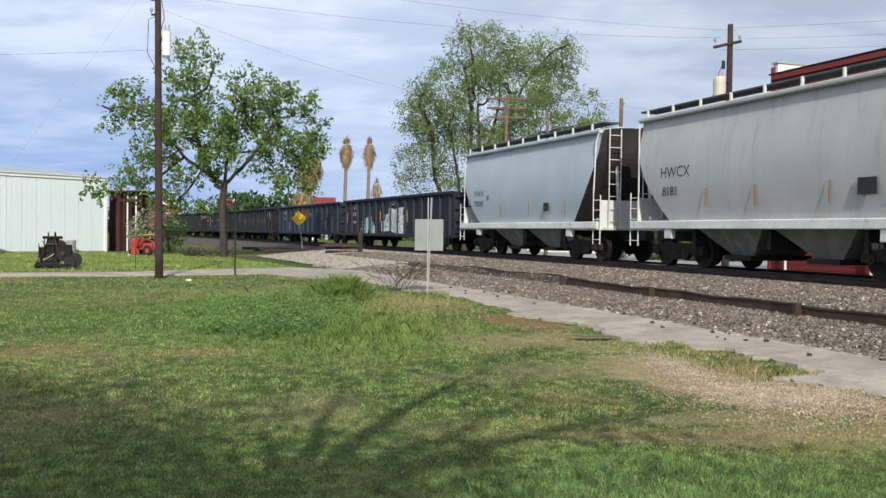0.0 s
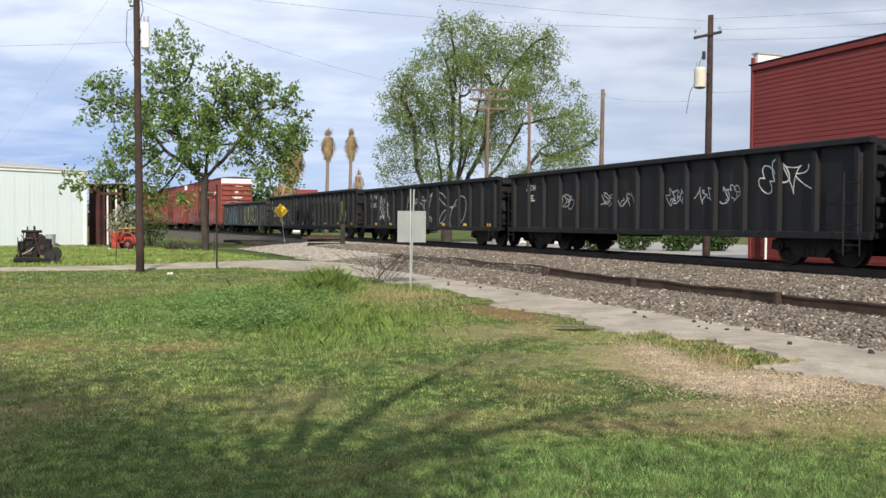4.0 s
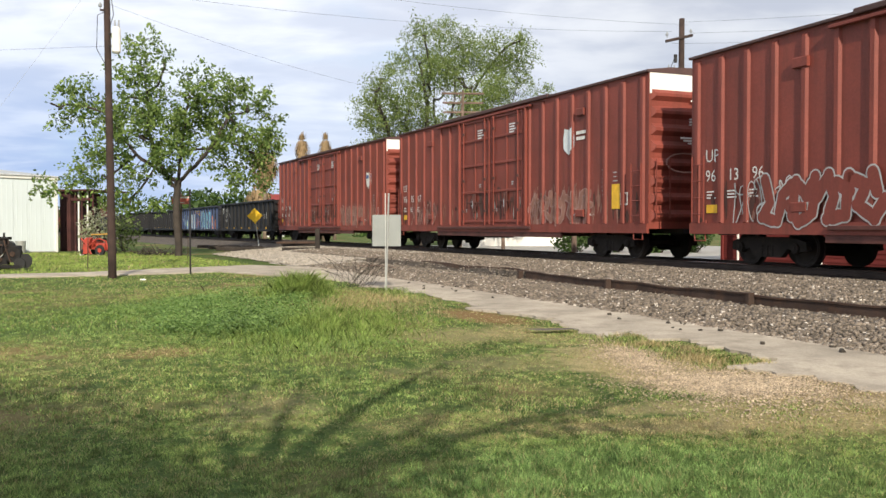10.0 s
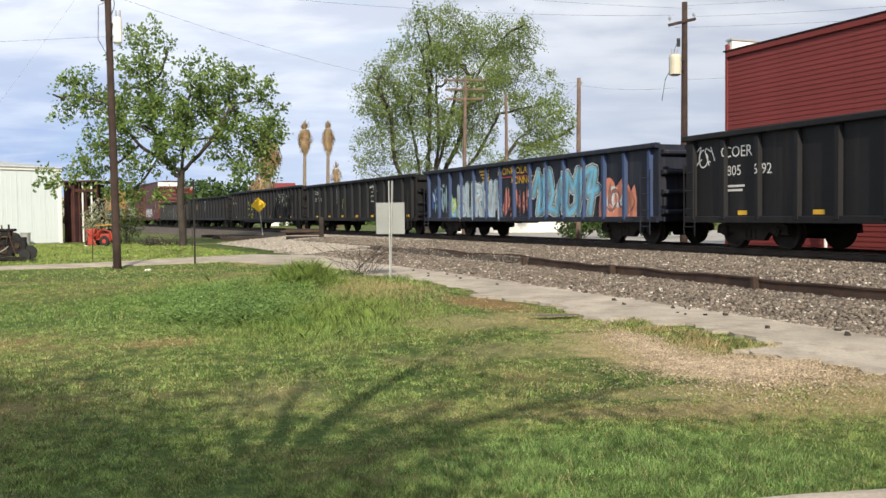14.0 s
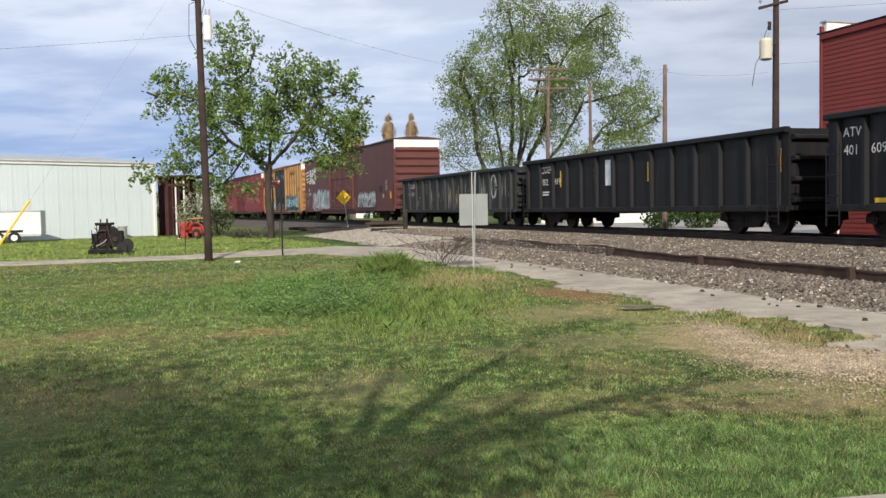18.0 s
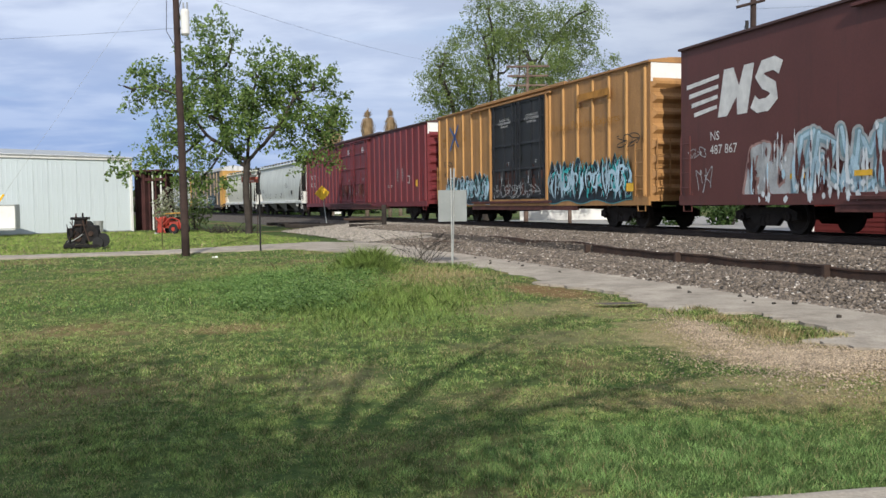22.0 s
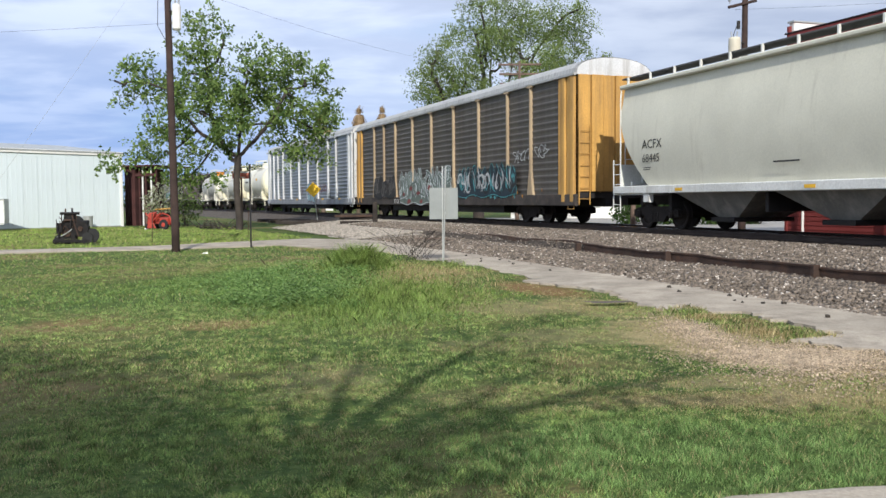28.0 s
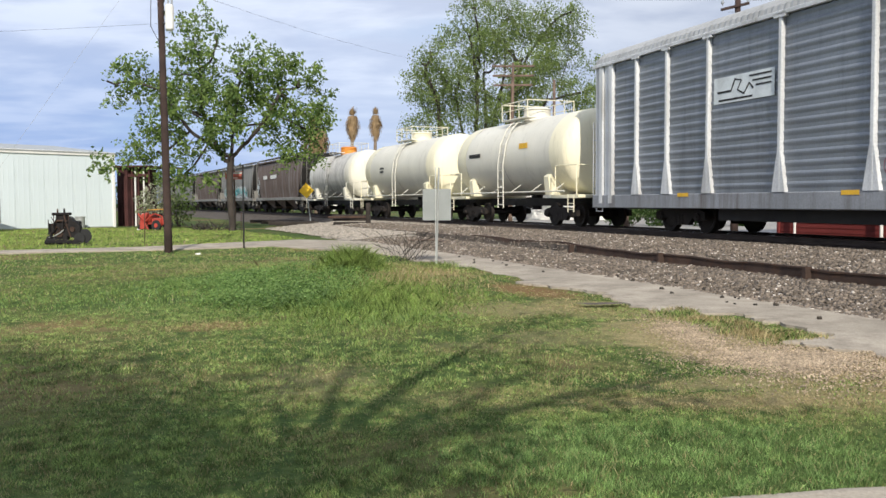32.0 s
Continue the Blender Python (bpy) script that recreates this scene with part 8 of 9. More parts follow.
def grow(points, trunk, step, reach, kill, rounds=90, stems=(), rng=None):
    """Branches that grow towards the points from the nodes of the trunk and of its main stems (x, y, z of the tip)."""
    nodes = [np.array(p, float) for p in trunk]
    parent = [-1] + list(range(len(trunk) - 1))
    fork = len(trunk) - 1
    for tip in stems:
        a, b = nodes[fork - int(rng.integers(0, 2))], np.array(tip, float)
        k = max(3, int(np.linalg.norm(b - a) / step))
        bow = rng.normal(0, .18, 3)
        for i in range(1, k + 1):
            u = i / k
            out = np.array([b[0] - a[0], b[1] - a[1], 0]) * .16 * math.sin(math.pi * u)
            nodes.append(a + (b - a) * u + out + bow * math.sin(math.pi * u * 1.5) * u + rng.normal(0, .04, 3))
            parent.append(fork if i == 1 else len(nodes) - 2)
    pts = points.copy()
    for _ in range(rounds):
        if len(pts) == 0:
            break
        N = np.array(nodes)
        d2 = ((pts[:, None, :] - N[None, :, :]) ** 2).sum(2)
        near = d2.argmin(1)
        dist = np.sqrt(d2.min(1))
        ok = dist < reach
        if not ok.any():
            reach *= 1.4
            continue
        grew = 0
        for i in np.unique(near[ok]):
            sel = ok & (near == i)
            v = pts[sel] - nodes[i]
            v = (v / np.linalg.norm(v, axis=1)[:, None]).sum(0)
            nv = np.linalg.norm(v)
            if nv < 1e-6:
                continue
            v = v / nv + np.array([0, 0, .08])
            q = nodes[i] + step * v / np.linalg.norm(v)
            nodes.append(q)
            parent.append(int(i))
            grew += 1
        N = np.array(nodes[-grew:]) if grew else np.zeros((0, 3))
        if grew:
            d2 = ((pts[:, None, :] - N[None, :, :]) ** 2).sum(2).min(1)
            pts = pts[np.sqrt(d2) > kill]
        else:
            break
    return np.array(nodes), parent


def tree(name, label, base, lobes, trunk, base_r, leafmat, n_points, n_leaves, leaf, step, seed, leaf_where=None, spread=.32, category="tree", kill=1.1, tip=.013, stems=()):
    rng = np.random.default_rng(seed)
    nodes, parent = grow(in_lobes(lobes, n_points, rng), trunk, step, 4.5, step * kill, stems=stems, rng=rng)
    n = len(nodes)
    rad = np.zeros(n)
    kids = np.zeros(n, int)
    for p in parent:
        if p >= 0:
            kids[p] += 1
    acc = np.where(kids == 0, tip ** 2.2, 0)
    for i in range(n - 1, -1, -1):
        if parent[i] >= 0:
            acc[parent[i]] += acc[i]
    rad = acc ** (1 / 2.2)
    big = rad[0]
    rad = rad * (.75 + (base_r / big - .75) * (rad / big) ** 1.3)
    t = thing(name, label, category, at=Matrix.Translation(base))
    sh = Shape()
    for i in range(1, n):
        p = parent[i]
        a, b = nodes[p], nodes[i]
        sh.tube(a, b + (b - a) * .03, max(rad[i], .010) * (1.06 if p else 1.35) if rad[p] > 1.6 * rad[i] else rad[p], max(rad[i], .008), 9 if rad[i] > .12 else 6 if rad[i] > .04 else 4, caps=False)
    part("trunk", sh, M_BARK, t, "grey-brown trunk with spreading limbs", smooth=True)
    tips = np.where(rad < .03)[0]
    if leaf_where is not None:
        tips = np.array([i for i in tips if leaf_where(nodes[i])])
    # sprigs spread evenly through the crown, each with a dozen leaves
    cell = np.floor(nodes[tips] / .55).astype(int)
    _, inv, cnt = np.unique(cell, axis=0, return_inverse=True, return_counts=True)
    wgt = 1.0 / cnt[inv.reshape(-1)]
    per = 12
    k = n_leaves // per
    centre = nodes[rng.choice(tips, k, p=wgt / wgt.sum())] + rng.normal(size=(k, 3)) * spread
    n_leaves = k * per
    pos = np.repeat(centre, per, 0) + rng.normal(size=(n_leaves, 3)) * spread * .55
    a = rng.normal(size=(n_leaves, 3))
    a[:, 2] -= .4
    a /= np.linalg.norm(a, axis=1)[:, None]
    b = np.cross(a, rng.normal(size=(n_leaves, 3)))
    b /= np.linalg.norm(b, axis=1)[:, None]
    s = leaf * rng.uniform(.6, 1.25, n_leaves)[:, None]
    quads = np.stack([pos - a * s * .5, pos + b * s * .28, pos + a * s * .5, pos - b * s * .28], 1)
    ob = new("crown", cloud_mesh("crown", quads, 4, leafmat))
    ob.parent = t
    return t, nodes, tips


tree("shade_tree", "leafy green tree with a forked trunk at the yard's edge", (-12.2, 49.4, 0),
     [(-.8, 0, 7.2, 4.4, 3.4, 3.2, 4.0), (-1.9, 0, 10.2, 1.5, 1.6, 2.1, 1.0), (-5.0, 0, 8.0, 2.0, 1.7, 1.6, .9), (-4.9, 0, 5.4, 2.2, 1.8, 1.4, .9), (-6.3, -.2, 3.9, 1.6, 1.3, 1.2, .7), (1.7, 0, 9.1, 1.9, 1.7, 1.3, 1.0),
      (3.5, .2, 8.0, 2.0, 1.8, 1.6, 1.3), (4.1, 0, 6.2, 1.8, 1.6, 1.4, 1.0), (3.6, .2, 4.3, 1.5, 1.3, .9, .5), (-3.4, .6, 3.2, 1.7, 1.3, .9, .5)],
     [(0, 0, -.2), (.0, 0, .6), (-.05, 0, 1.3), (-.1, 0, 2.0), (-.1, 0, 2.7), (-.05, 0, 3.4), (0, 0, 4.0)], .185, M_LEAF1, 1800, 18500, .235, .36, 5, spread=.27, tip=.011,
     stems=((-1.9, 0, 8.8), (.4, .3, 9.2), (2.9, -.3, 8.0), (-3.6, .2, 7.4)))
tree("big_tree", "broad pale green spring tree with many upright limbs", (1.3, 66.0, 0),
     [(2.0, 0, 10.6, 5.8, 5.0, 5.2, 5.0), (1.0, 0, 14.6, 3.0, 2.8, 2.4, 1.7), (5.4, 0, 13.6, 2.5, 2.5, 2.2, 1.4), (-2.8, 0, 10.2, 2.4, 2.3, 2.2, 1.1), (7.9, 0, 10.2, 2.3, 2.3, 2.2, 1.2), (9.2, 0, 8.2, 2.0, 2.2, 1.7, .9), (6.6, 0, 13.9, 2.1, 2.2, 2.0, 1.1), (-3.4, 0, 6.2, 2.1, 2.3, 2.0, 1.1),
      (8.6, 0, 6.2, 2.0, 2.3, 1.8, 1.0), (-1.2, 0, 4.6, 2.2, 2.0, 1.2, .6), (6.0, 0, 4.8, 2.2, 2.0, 1.2, .6)],
     [(0, 0, -.2), (0, 0, .8), (0, 0, 1.6), (.05, 0, 2.4)], .42, M_LEAF2, 4600, 72000, .165, .42, 9, spread=.30, tip=.0135,
     stems=((.5, 0, 10.8), (-1.0, .8, 9.8), (2.2, -.6, 10.9), (3.6, .8, 11.0), (-2.8, -.4, 8.4), (5.4, -.3, 9.4), (7.0, .3, 7.2), (1.4, 1.4, 10.4), (6.6, .2, 5.4), (-3.4, .4, 5.0)))


def lawn_tree():
    """Tree behind the viewer, known by its shade on the lawn: limbs fan out from one fork, the leaves on one side."""
    rng = np.random.default_rng(21)
    lean = np.array([-math.sin(SUN_YAW), math.cos(SUN_YAW)]) / math.tan(SUN_UP)
    t = thing("lawn_tree", "half-bare tree whose shade falls on the lawn", "tree", at=Matrix.Translation((-.1, -2.0, 0)))
    foot = np.array([-.1, -2.0, 0])

    def over(gx, gy, z):
        return np.array([gx - lean[0] * z, gy - lean[1] * z, z]) - foot

    fork = over(-.92, 5.0, 3.9)
    sh = Shape()
    sh.tube((0, 0, -.2), (.0, .05, 2.2), .15, .12, 9, caps=False)
    sh.tube((.0, .05, 2.2), fork, .12, .09, 9, caps=False)
    sprig = []
    # shade of the tip on the lawn, height of the tip, thickness, bend, leafiness
    for gx, gy, z, r, bend, leafy in ((2.15, 8.0, 7.4, .060, .25, .04), (-1.0, 9.0, 7.6, .064, -.12, .03), (.85, 11.1, 8.2, .058, .3, .10), (.8, 8.3, 7.2, .042, .1, .04), (-1.6, 8.2, 7.0, .042, .1, .06), (.2, 6.6, 6.4, .036, -.1, .05),
                                      (-3.7, 8.0, 7.2, .05, .15, .9), (-2.6, 6.1, 6.2, .045, .1, .35), (-4.6, 6.4, 6.6, .045, .2, 1.0), (-4.4, 8.2, 7.2, .04, .1, .8), (-2.4, 5.0, 5.6, .035, .1, .5), (-.2, 5.1, 5.8, .035, .05, .35), (-1.6, 5.2, 5.7, .035, .0, .3), (-3.3, 5.5, 5.8, .035, .1, 1.0), (-4.4, 7.4, 6.8, .04, .1, 1.0)):
        z, r = z * .82, r * 1.75
        tip = over(gx, gy, z)
        d = tip - fork
        side = np.array([-d[1], d[0], 0]) / np.linalg.norm(d[:2])
        k = 9
        chain = [fork + d * (i / k) + side * bend * math.sin(math.pi * i / k) + rng.normal(0, .03, 3) * (i > 0) for i in range(k + 1)]
        for i in range(k):
            sh.tube(chain[i], chain[i + 1], r * (1 - .8 * i / k), r * (1 - .8 * (i + 1) / k), 6, caps=False)
        for i in range(3, k + 1):
            for _ in range(3):
                w = d / np.linalg.norm(d) * rng.uniform(.3, .9) + rng.normal(0, .5, 3)
                w = w / np.linalg.norm(w) * rng.uniform(.3, .8)
                q = chain[i] + w
                sh.tube(chain[i], q, .013, .007, 4, caps=False)
                for _ in range(2):
                    q2 = q + w * .5 + rng.normal(0, .18, 3)
                    sh.tube(q, q2, .008, .005, 4, caps=False)
                    if rng.random() < leafy:
                        sprig += [q, q2, (q + chain[i]) / 2]
    part("trunk", sh, M_BARK, t, "grey trunk with thin spreading limbs", smooth=True)
    c = np.array(sprig)
    n = 7
    pos = np.repeat(c, n, 0) + rng.normal(size=(len(c) * n, 3)) * .24
    a = rng.normal(size=pos.shape)
    a /= np.linalg.norm(a, axis=1)[:, None]
    b = np.cross(a, rng.normal(size=pos.shape))
    b /= np.linalg.norm(b, axis=1)[:, None]
    s = .17 * rng.uniform(.6, 1.25, len(pos))[:, None]
    ob = new("crown", cloud_mesh("crown", np.stack([pos - a * s * .5, pos + b * s * .3, pos + a * s * .5, pos - b * s * .3], 1), 4, M_LEAF1))
    ob.parent = t


lawn_tree()

# bushes and distant foliage
def bush(x, y, w, h, n, leaf, material, label, seed, name="bush", z=0.0):
    rng = np.random.default_rng(seed)
    t = thing(name, label, "bush", at=Matrix.Translation((x, y, z)))
    for i in range(7):
        a = rng.uniform(0, 6.28)
        part("stem", Shape().tube((0, 0, -.1), (w * .4 * math.cos(a), w * .4 * math.sin(a), h * rng.uniform(.5, .9)), .03, .008, 5), M_BARK, t)
    u = rng.normal(size=(n, 3))
    u /= np.linalg.norm(u, axis=1)[:, None]
    r = rng.random(n) ** .4
    pos = np.c_[u[:, 0] * w * .5 * r, u[:, 1] * w * .5 * r, h * .5 + u[:, 2] * h * .5 * r]
    pos += .12 * np.sin(pos[:, [1, 2, 0]] * 5.0 / max(w, .6)) * w
    pos[:, 2] = np.abs(pos[:, 2])
    a = rng.normal(size=(n, 3))
    a /= np.linalg.norm(a, axis=1)[:, None]
    b = np.cross(a, rng.normal(size=(n, 3)))
    b /= np.linalg.norm(b, axis=1)[:, None]
    s = leaf * rng.uniform(.6, 1.3, n)[:, None]
    ob = new("foliage", cloud_mesh("foliage", np.stack([pos - a * s * .5, pos + b * s * .3, pos + a * s * .5, pos - b * s * .3], 1), 4, material))
    ob.parent = t


M_BLOSSOM = leaf_material("blossom", (0.20, 0.24, 0.10), (0.50, 0.50, 0.38), .3)
M_BUSH = leaf_material("dark_bush_leaf", (0.028, 0.060, 0.014), (0.075, 0.125, 0.03))
for i, (x, y, w, h) in enumerate(((10.6, 54.5, 3.0, 1.9), (12.8, 53.6, 3.0, 2.1), (15.2, 52.8, 2.8, 1.8), (17.4, 53, 2.4, 1.7))):
    bush(x, y, w, h, 1500, .22, M_BUSH, "dark green hedge bush beyond the railway", 40 + i, "hedge_bush")
for i, (x, y, w, h) in enumerate(((-24, 118, 9, 6.0), (-31, 132, 10, 6.5), (-38, 150, 12, 7), (-16, 150, 10, 5.0), (-27, 150, 12, 7), (0, 150, 16, 5), (18, 140, 16, 5), (-48, 190, 20, 8), (40, 150, 20, 6), (-70, 200, 26, 8))):
    bush(x, y, w, h, 1300, .75, M_BUSH, "distant clump of dark green trees", 60 + i, "far_trees")
bush(-17.6, 57.5, 1.9, 2.4, 520, .22, M_LEAF2, "green shrub against the yard fence", 80, "shrub")
bush(-18.9, 56.9, 2.2, 3.0, 800, .20, M_BLOSSOM, "pale blossoming shrub against the yard fence", 81, "shrub")

# brush heap by the tree
rng = np.random.default_rng(3)
hp = thing("brush_heap", "dark heap of dead branches by the tree", "brush heap", at=pose(-13.9, 50.6, 0))
hs = Shape()
for i in range(70):
    a, l0 = rng.uniform(0, 6.28), rng.uniform(.5, 1.2)
    x, y, z = rng.normal(0, .55), rng.normal(0, .4), abs(rng.normal(.18, .16))
    hs.tube((x, y, z * .3), (x + l0 * math.cos(a) * .6, y + l0 * math.sin(a) * .6, z + rng.uniform(0, .35)), .025, .01, 4)
tagged(part("dead_wood", hs, M_HEAPDARK, hp), kind="stuff")

# ---- dead palms ----
M_FROND = leaf_material("dead_frond", (0.20, 0.135, 0.065), (0.42, 0.30, 0.165), .25)
M_PALMTRUNK = mat("palm_trunk", (0.20, 0.155, 0.115), 0.95, vary=0.3, size=3, bump=.5)


def palm(x, y, top, w, h, seed, n=900):
    rng = np.random.default_rng(seed)
    t = thing("palm_tree", "dead palm with a skirt of brown hanging fronds", "palm tree", at=pose(x, y, 0))
    rings = []
    for i in range(8):
        u = i / 7
        r = .24 - .08 * u
        rings.append([(r * math.cos(a) + .25 * u * math.sin(seed), r * math.sin(a), (top - h * .4) * u) for a in [k * math.pi / 5 for k in range(10)]])
    part("trunk", Shape().loft(rings), M_PALMTRUNK, t, smooth=True)
    ox = .25 * math.sin(seed)
    a = rng.uniform(0, 6.28, n)
    u = rng.random(n)
    prof = np.interp(u, [0, .15, .45, .75, 1.0], [.18, .55, 1.0, .75, .18])
    r = w * .5 * prof * rng.uniform(.25, 1.25, n)
    z = top - h + h * u
    p0 = np.c_[ox + r * np.cos(a), r * np.sin(a), z]
    ln = rng.uniform(.35, .8, n) * h * .28
    p1 = p0 + np.c_[np.cos(a) * ln * rng.uniform(-.1, .6, n), np.sin(a) * ln * .3, -ln + (u > .85) * ln * rng.uniform(1.0, 2.2, n)]
    side = np.c_[-np.sin(a), np.cos(a), np.zeros(n)] * rng.uniform(.03, .08, n)[:, None] * w / 1.5
    ob = new("frond_skirt", cloud_mesh("frond_skirt", np.stack([p0 - side, p0 + side, p1 + side * .3, p1 - side * .3], 1), 4, M_FROND))
    ob.parent = t
    tagged(ob, "brown dried fronds")


palm(-11.98, 105.3, 12.1, 1.55, 3.0, 1)
palm(-9.33, 105.6, 12.2, 1.35, 3.0, 2)
palm(-13.6, 89.0, 9.6, 2.4, 3.8, 3, 1300)
palm(-8.76, 114.7, 8.0, 1.3, 2.6, 4, 500)
palm(-15.9, 100, 6.2, 2.4, 2.6, 6, 600)

# ---- grass ----
M_BLADE = leaf_material("grass_blade", (0.040, 0.085, 0.016), (0.42, 0.515, 0.16), .38, clump=6.0, spread=.65)
M_YARDBLADE = leaf_material("yard_grass_blade", (0.17, 0.26, 0.05), (0.42, 0.52, 0.13), .45, clump=.8, spread=.35)
M_LUSH = leaf_material("lush_blade", (0.026, 0.068, 0.014), (0.31, 0.455, 0.15), .36, clump=6.0, spread=.45)
M_FARBLADE = leaf_material("far_grass_blade", (0.115, 0.185, 0.036), (0.31, 0.40, 0.11), .42, clump=4.0, spread=.7)
M_DRYBLADE = leaf_material("dry_blade", (0.25, 0.195, 0.085), (0.55, 0.46, 0.25), .3, clump=7.0, spread=.35)
M_WEED = leaf_material("weed_leaf", (0.075, 0.155, 0.032), (0.29, 0.42, 0.125), .40, clump=2.0, spread=.35)
M_CHIP = mat("wood_chip", (0.41, 0.325, 0.225), 0.95, vary=0.25, size=4, each=.9)


def lawn_z(x, y):
    return np.array([lawn_height(float(a), float(b)) for a, b in zip(x, y)])


def track_off(x, y):
    """Metres from the track's line, near enough for the verge."""
    s, run = np.zeros(len(x)), np.zeros(len(x))
    best = np.full(len(x), 1e9)
    for q in np.arange(-10, 46, 1.0):
        px, py, h = on_track(q)
        along = (x - px) * -math.sin(h) + (y - py) * math.cos(h)
        off = -((x - px) * math.cos(h) + (y - py) * math.sin(h))
        c = np.abs(along)
        upd = c < best
        best = np.where(upd, c, best)
        s = np.where(upd, off, s)
        run = np.where(upd, q, run)
    return s, run


def dryness(x, y):
    """0 green to 1 bare, by the worn patches and a broken-up mottle."""
    d = np.zeros(len(x))
    for cx, cy, rx, ry, turn, amount, _ in WORN:
        c, s = math.cos(radians(turn)), math.sin(radians(turn))
        u, v = ((x - cx) * c + (y - cy) * s) / rx, (-(x - cx) * s + (y - cy) * c) / ry
        d += amount * np.exp(-(u * u + v * v) ** 1.5 * .7)
    mot = np.array([noise.noise(Vector((a * .9, b * .6, 1.7))) * .5 + noise.noise(Vector((a * 2.7, b * 2.2, 5.1))) * .45 + noise.noise(Vector((a * 8, b * 7, 2.2))) * .25 for a, b in zip(x, y)])
    return np.clip(d * (1 + .8 * mot) + .16 + .55 * mot - 1.1 * lushness(x, y), 0, 1)


def lushness(x, y):
    """Longer, greener grass near the slab and in front of the mound."""
    d = np.exp(-((((x - 1.35) / 1.5) ** 2 + ((y - 5.35) / .85) ** 2) ** 2)) + .6 * np.exp(-(((x + 1.3) / 1.0) ** 2 + ((y - 11.9) / 1.1) ** 2))
    return d + .5 * np.exp(-(((x + 4.5) / 2.5) ** 2 + ((y - 14.5) / 2.0) ** 2))


def scatter(n, r0, r1, rng, a0=-33, a1=34):
    """Points in the view's wedge of lawn, even by area."""
    r = np.sqrt(rng.uniform(r0 ** 2, r1 ** 2, n))
    a = np.radians(rng.uniform(a0, a1, n))
    return np.sin(-a) * r * -1, np.cos(a) * r


def on_lawn(x, y):
    off, run = track_off(x, y)
    ok = off > np.array([path_near(float(q)) for q in run]) - .06 + .10 * np.sin(y * 3.1) + .08 * np.sin(x * 7.0)
    arm_y = np.interp(x, [-60, -30, -14, -10.2, -8.2, -6.0, -4.2, -2.6], [17, 24, 28.3, 30.1, 32, 34.2, 32.4, 29.2])
    arm_w = np.interp(x, [-60, -14, -10.2, -8.2, -6, -4.2, -2.6], [1.0, 1.0, 1.15, 1.7, 2.6, 2.4, 1.3])
    ok &= ~((np.abs(y - arm_y) < arm_w + .1) & (x < -2.2))
    slab_edge = np.interp(x, [-.6, .3, .79, 1.24, 1.72, 2.06, 4.2], [3.2, 4.14, 4.38, 4.52, 4.64, 4.73, 5.05])
    ok &= ~((x > -.5) & (x < 4.5) & (y < slab_edge))
    return ok


def blades(x, y, h, w, rng, lean=.45):
    n = len(x)
    z = lawn_z(x, y) - .01
    a = rng.uniform(0, 6.28, n)
    la = rng.uniform(0, 6.28, n)
    l0 = h * lean * rng.uniform(.2, 1.3, n)
    sx, sy = np.cos(a) * w * .5, np.sin(a) * w * .5
    b0 = np.stack([x - sx, y - sy, z], 1)
    b1 = np.stack([x + sx, y + sy, z], 1)
    m0 = np.stack([x + np.cos(la) * l0 * .4 + sx * .8, y + np.sin(la) * l0 * .4 + sy * .8, z + h * .6], 1)
    m1 = np.stack([x + np.cos(la) * l0 * .4 - sx * .8, y + np.sin(la) * l0 * .4 - sy * .8, z + h * .6], 1)
    tp_ = np.stack([x + np.cos(la) * l0, y + np.sin(la) * l0, z + h], 1)
    return np.stack([b0, b1, m0, tp_, m1], 1)


def spikes(x, y, h, w, rng, lean=.9):
    """Fine leaning blades, one triangle each."""
    n = len(x)
    z = lawn_z(x, y) - .006
    a, la = rng.uniform(0, 6.28, n), rng.uniform(0, 6.28, n)
    l0 = h * lean * rng.uniform(.2, 1.3, n)
    sx, sy = np.cos(a) * w * .5, np.sin(a) * w * .5
    return np.stack([np.stack([x - sx, y - sy, z], 1), np.stack([x + sx, y + sy, z], 1), np.stack([x + np.cos(la) * l0, y + np.sin(la) * l0, z + h], 1)], 1)


def lawn_patch(name, n, r0, r1, h0, h1, width, seed):
    rng = np.random.default_rng(seed)
    x, y = scatter(n, r0, r1, rng)
    ok = on_lawn(x, y)
    x, y = x[ok], y[ok]
    d = dryness(x, y) * (1 if r1 < 40 else .2)
    tuft = np.array([.6 * noise.noise(Vector((a * 4.5, b * 3.5, 7.7))) + .5 * noise.noise(Vector((a * 12, b * 10, 3.3))) for a, b in zip(x, y)])
    keep = rng.random(len(x)) > np.maximum(.42 * np.clip(d * 1.4 - .5, 0, 1), np.clip(.05 - 1.7 * tuft, 0, .8))
    x, y, d, tuft = x[keep], y[keep], d[keep], tuft[keep]
    h = (h0 + (h1 - h0) * rng.random(len(x))) * (.8 + .55 * lushness(x, y)) * (1 + 1.1 * tuft) * (1 - .45 * d)
    q = spikes(x, y, h, width * rng.uniform(.7, 1.3, len(x)), rng)
    dry = rng.random(len(x)) < d * .8 + .07
    lush = ~dry & (rng.random(len(x)) < .25 + lushness(x, y))
    for sel, m, nm, lb in ((~dry & ~lush, M_BLADE if r1 < 20 else M_FARBLADE if r1 < 40 else M_YARDBLADE, name, "short mown green grass"), (lush, M_LUSH if r1 < 40 else M_YARDBLADE, name + "_lush", "deep green grass"), (dry, M_DRYBLADE, name + "_dry", "dry straw-coloured grass")):
        if not sel.any():
            continue
        ob = new(nm, cloud_mesh(nm, q[sel], 3, m))
        tagged(ob, lb, "grass", kind="stuff")


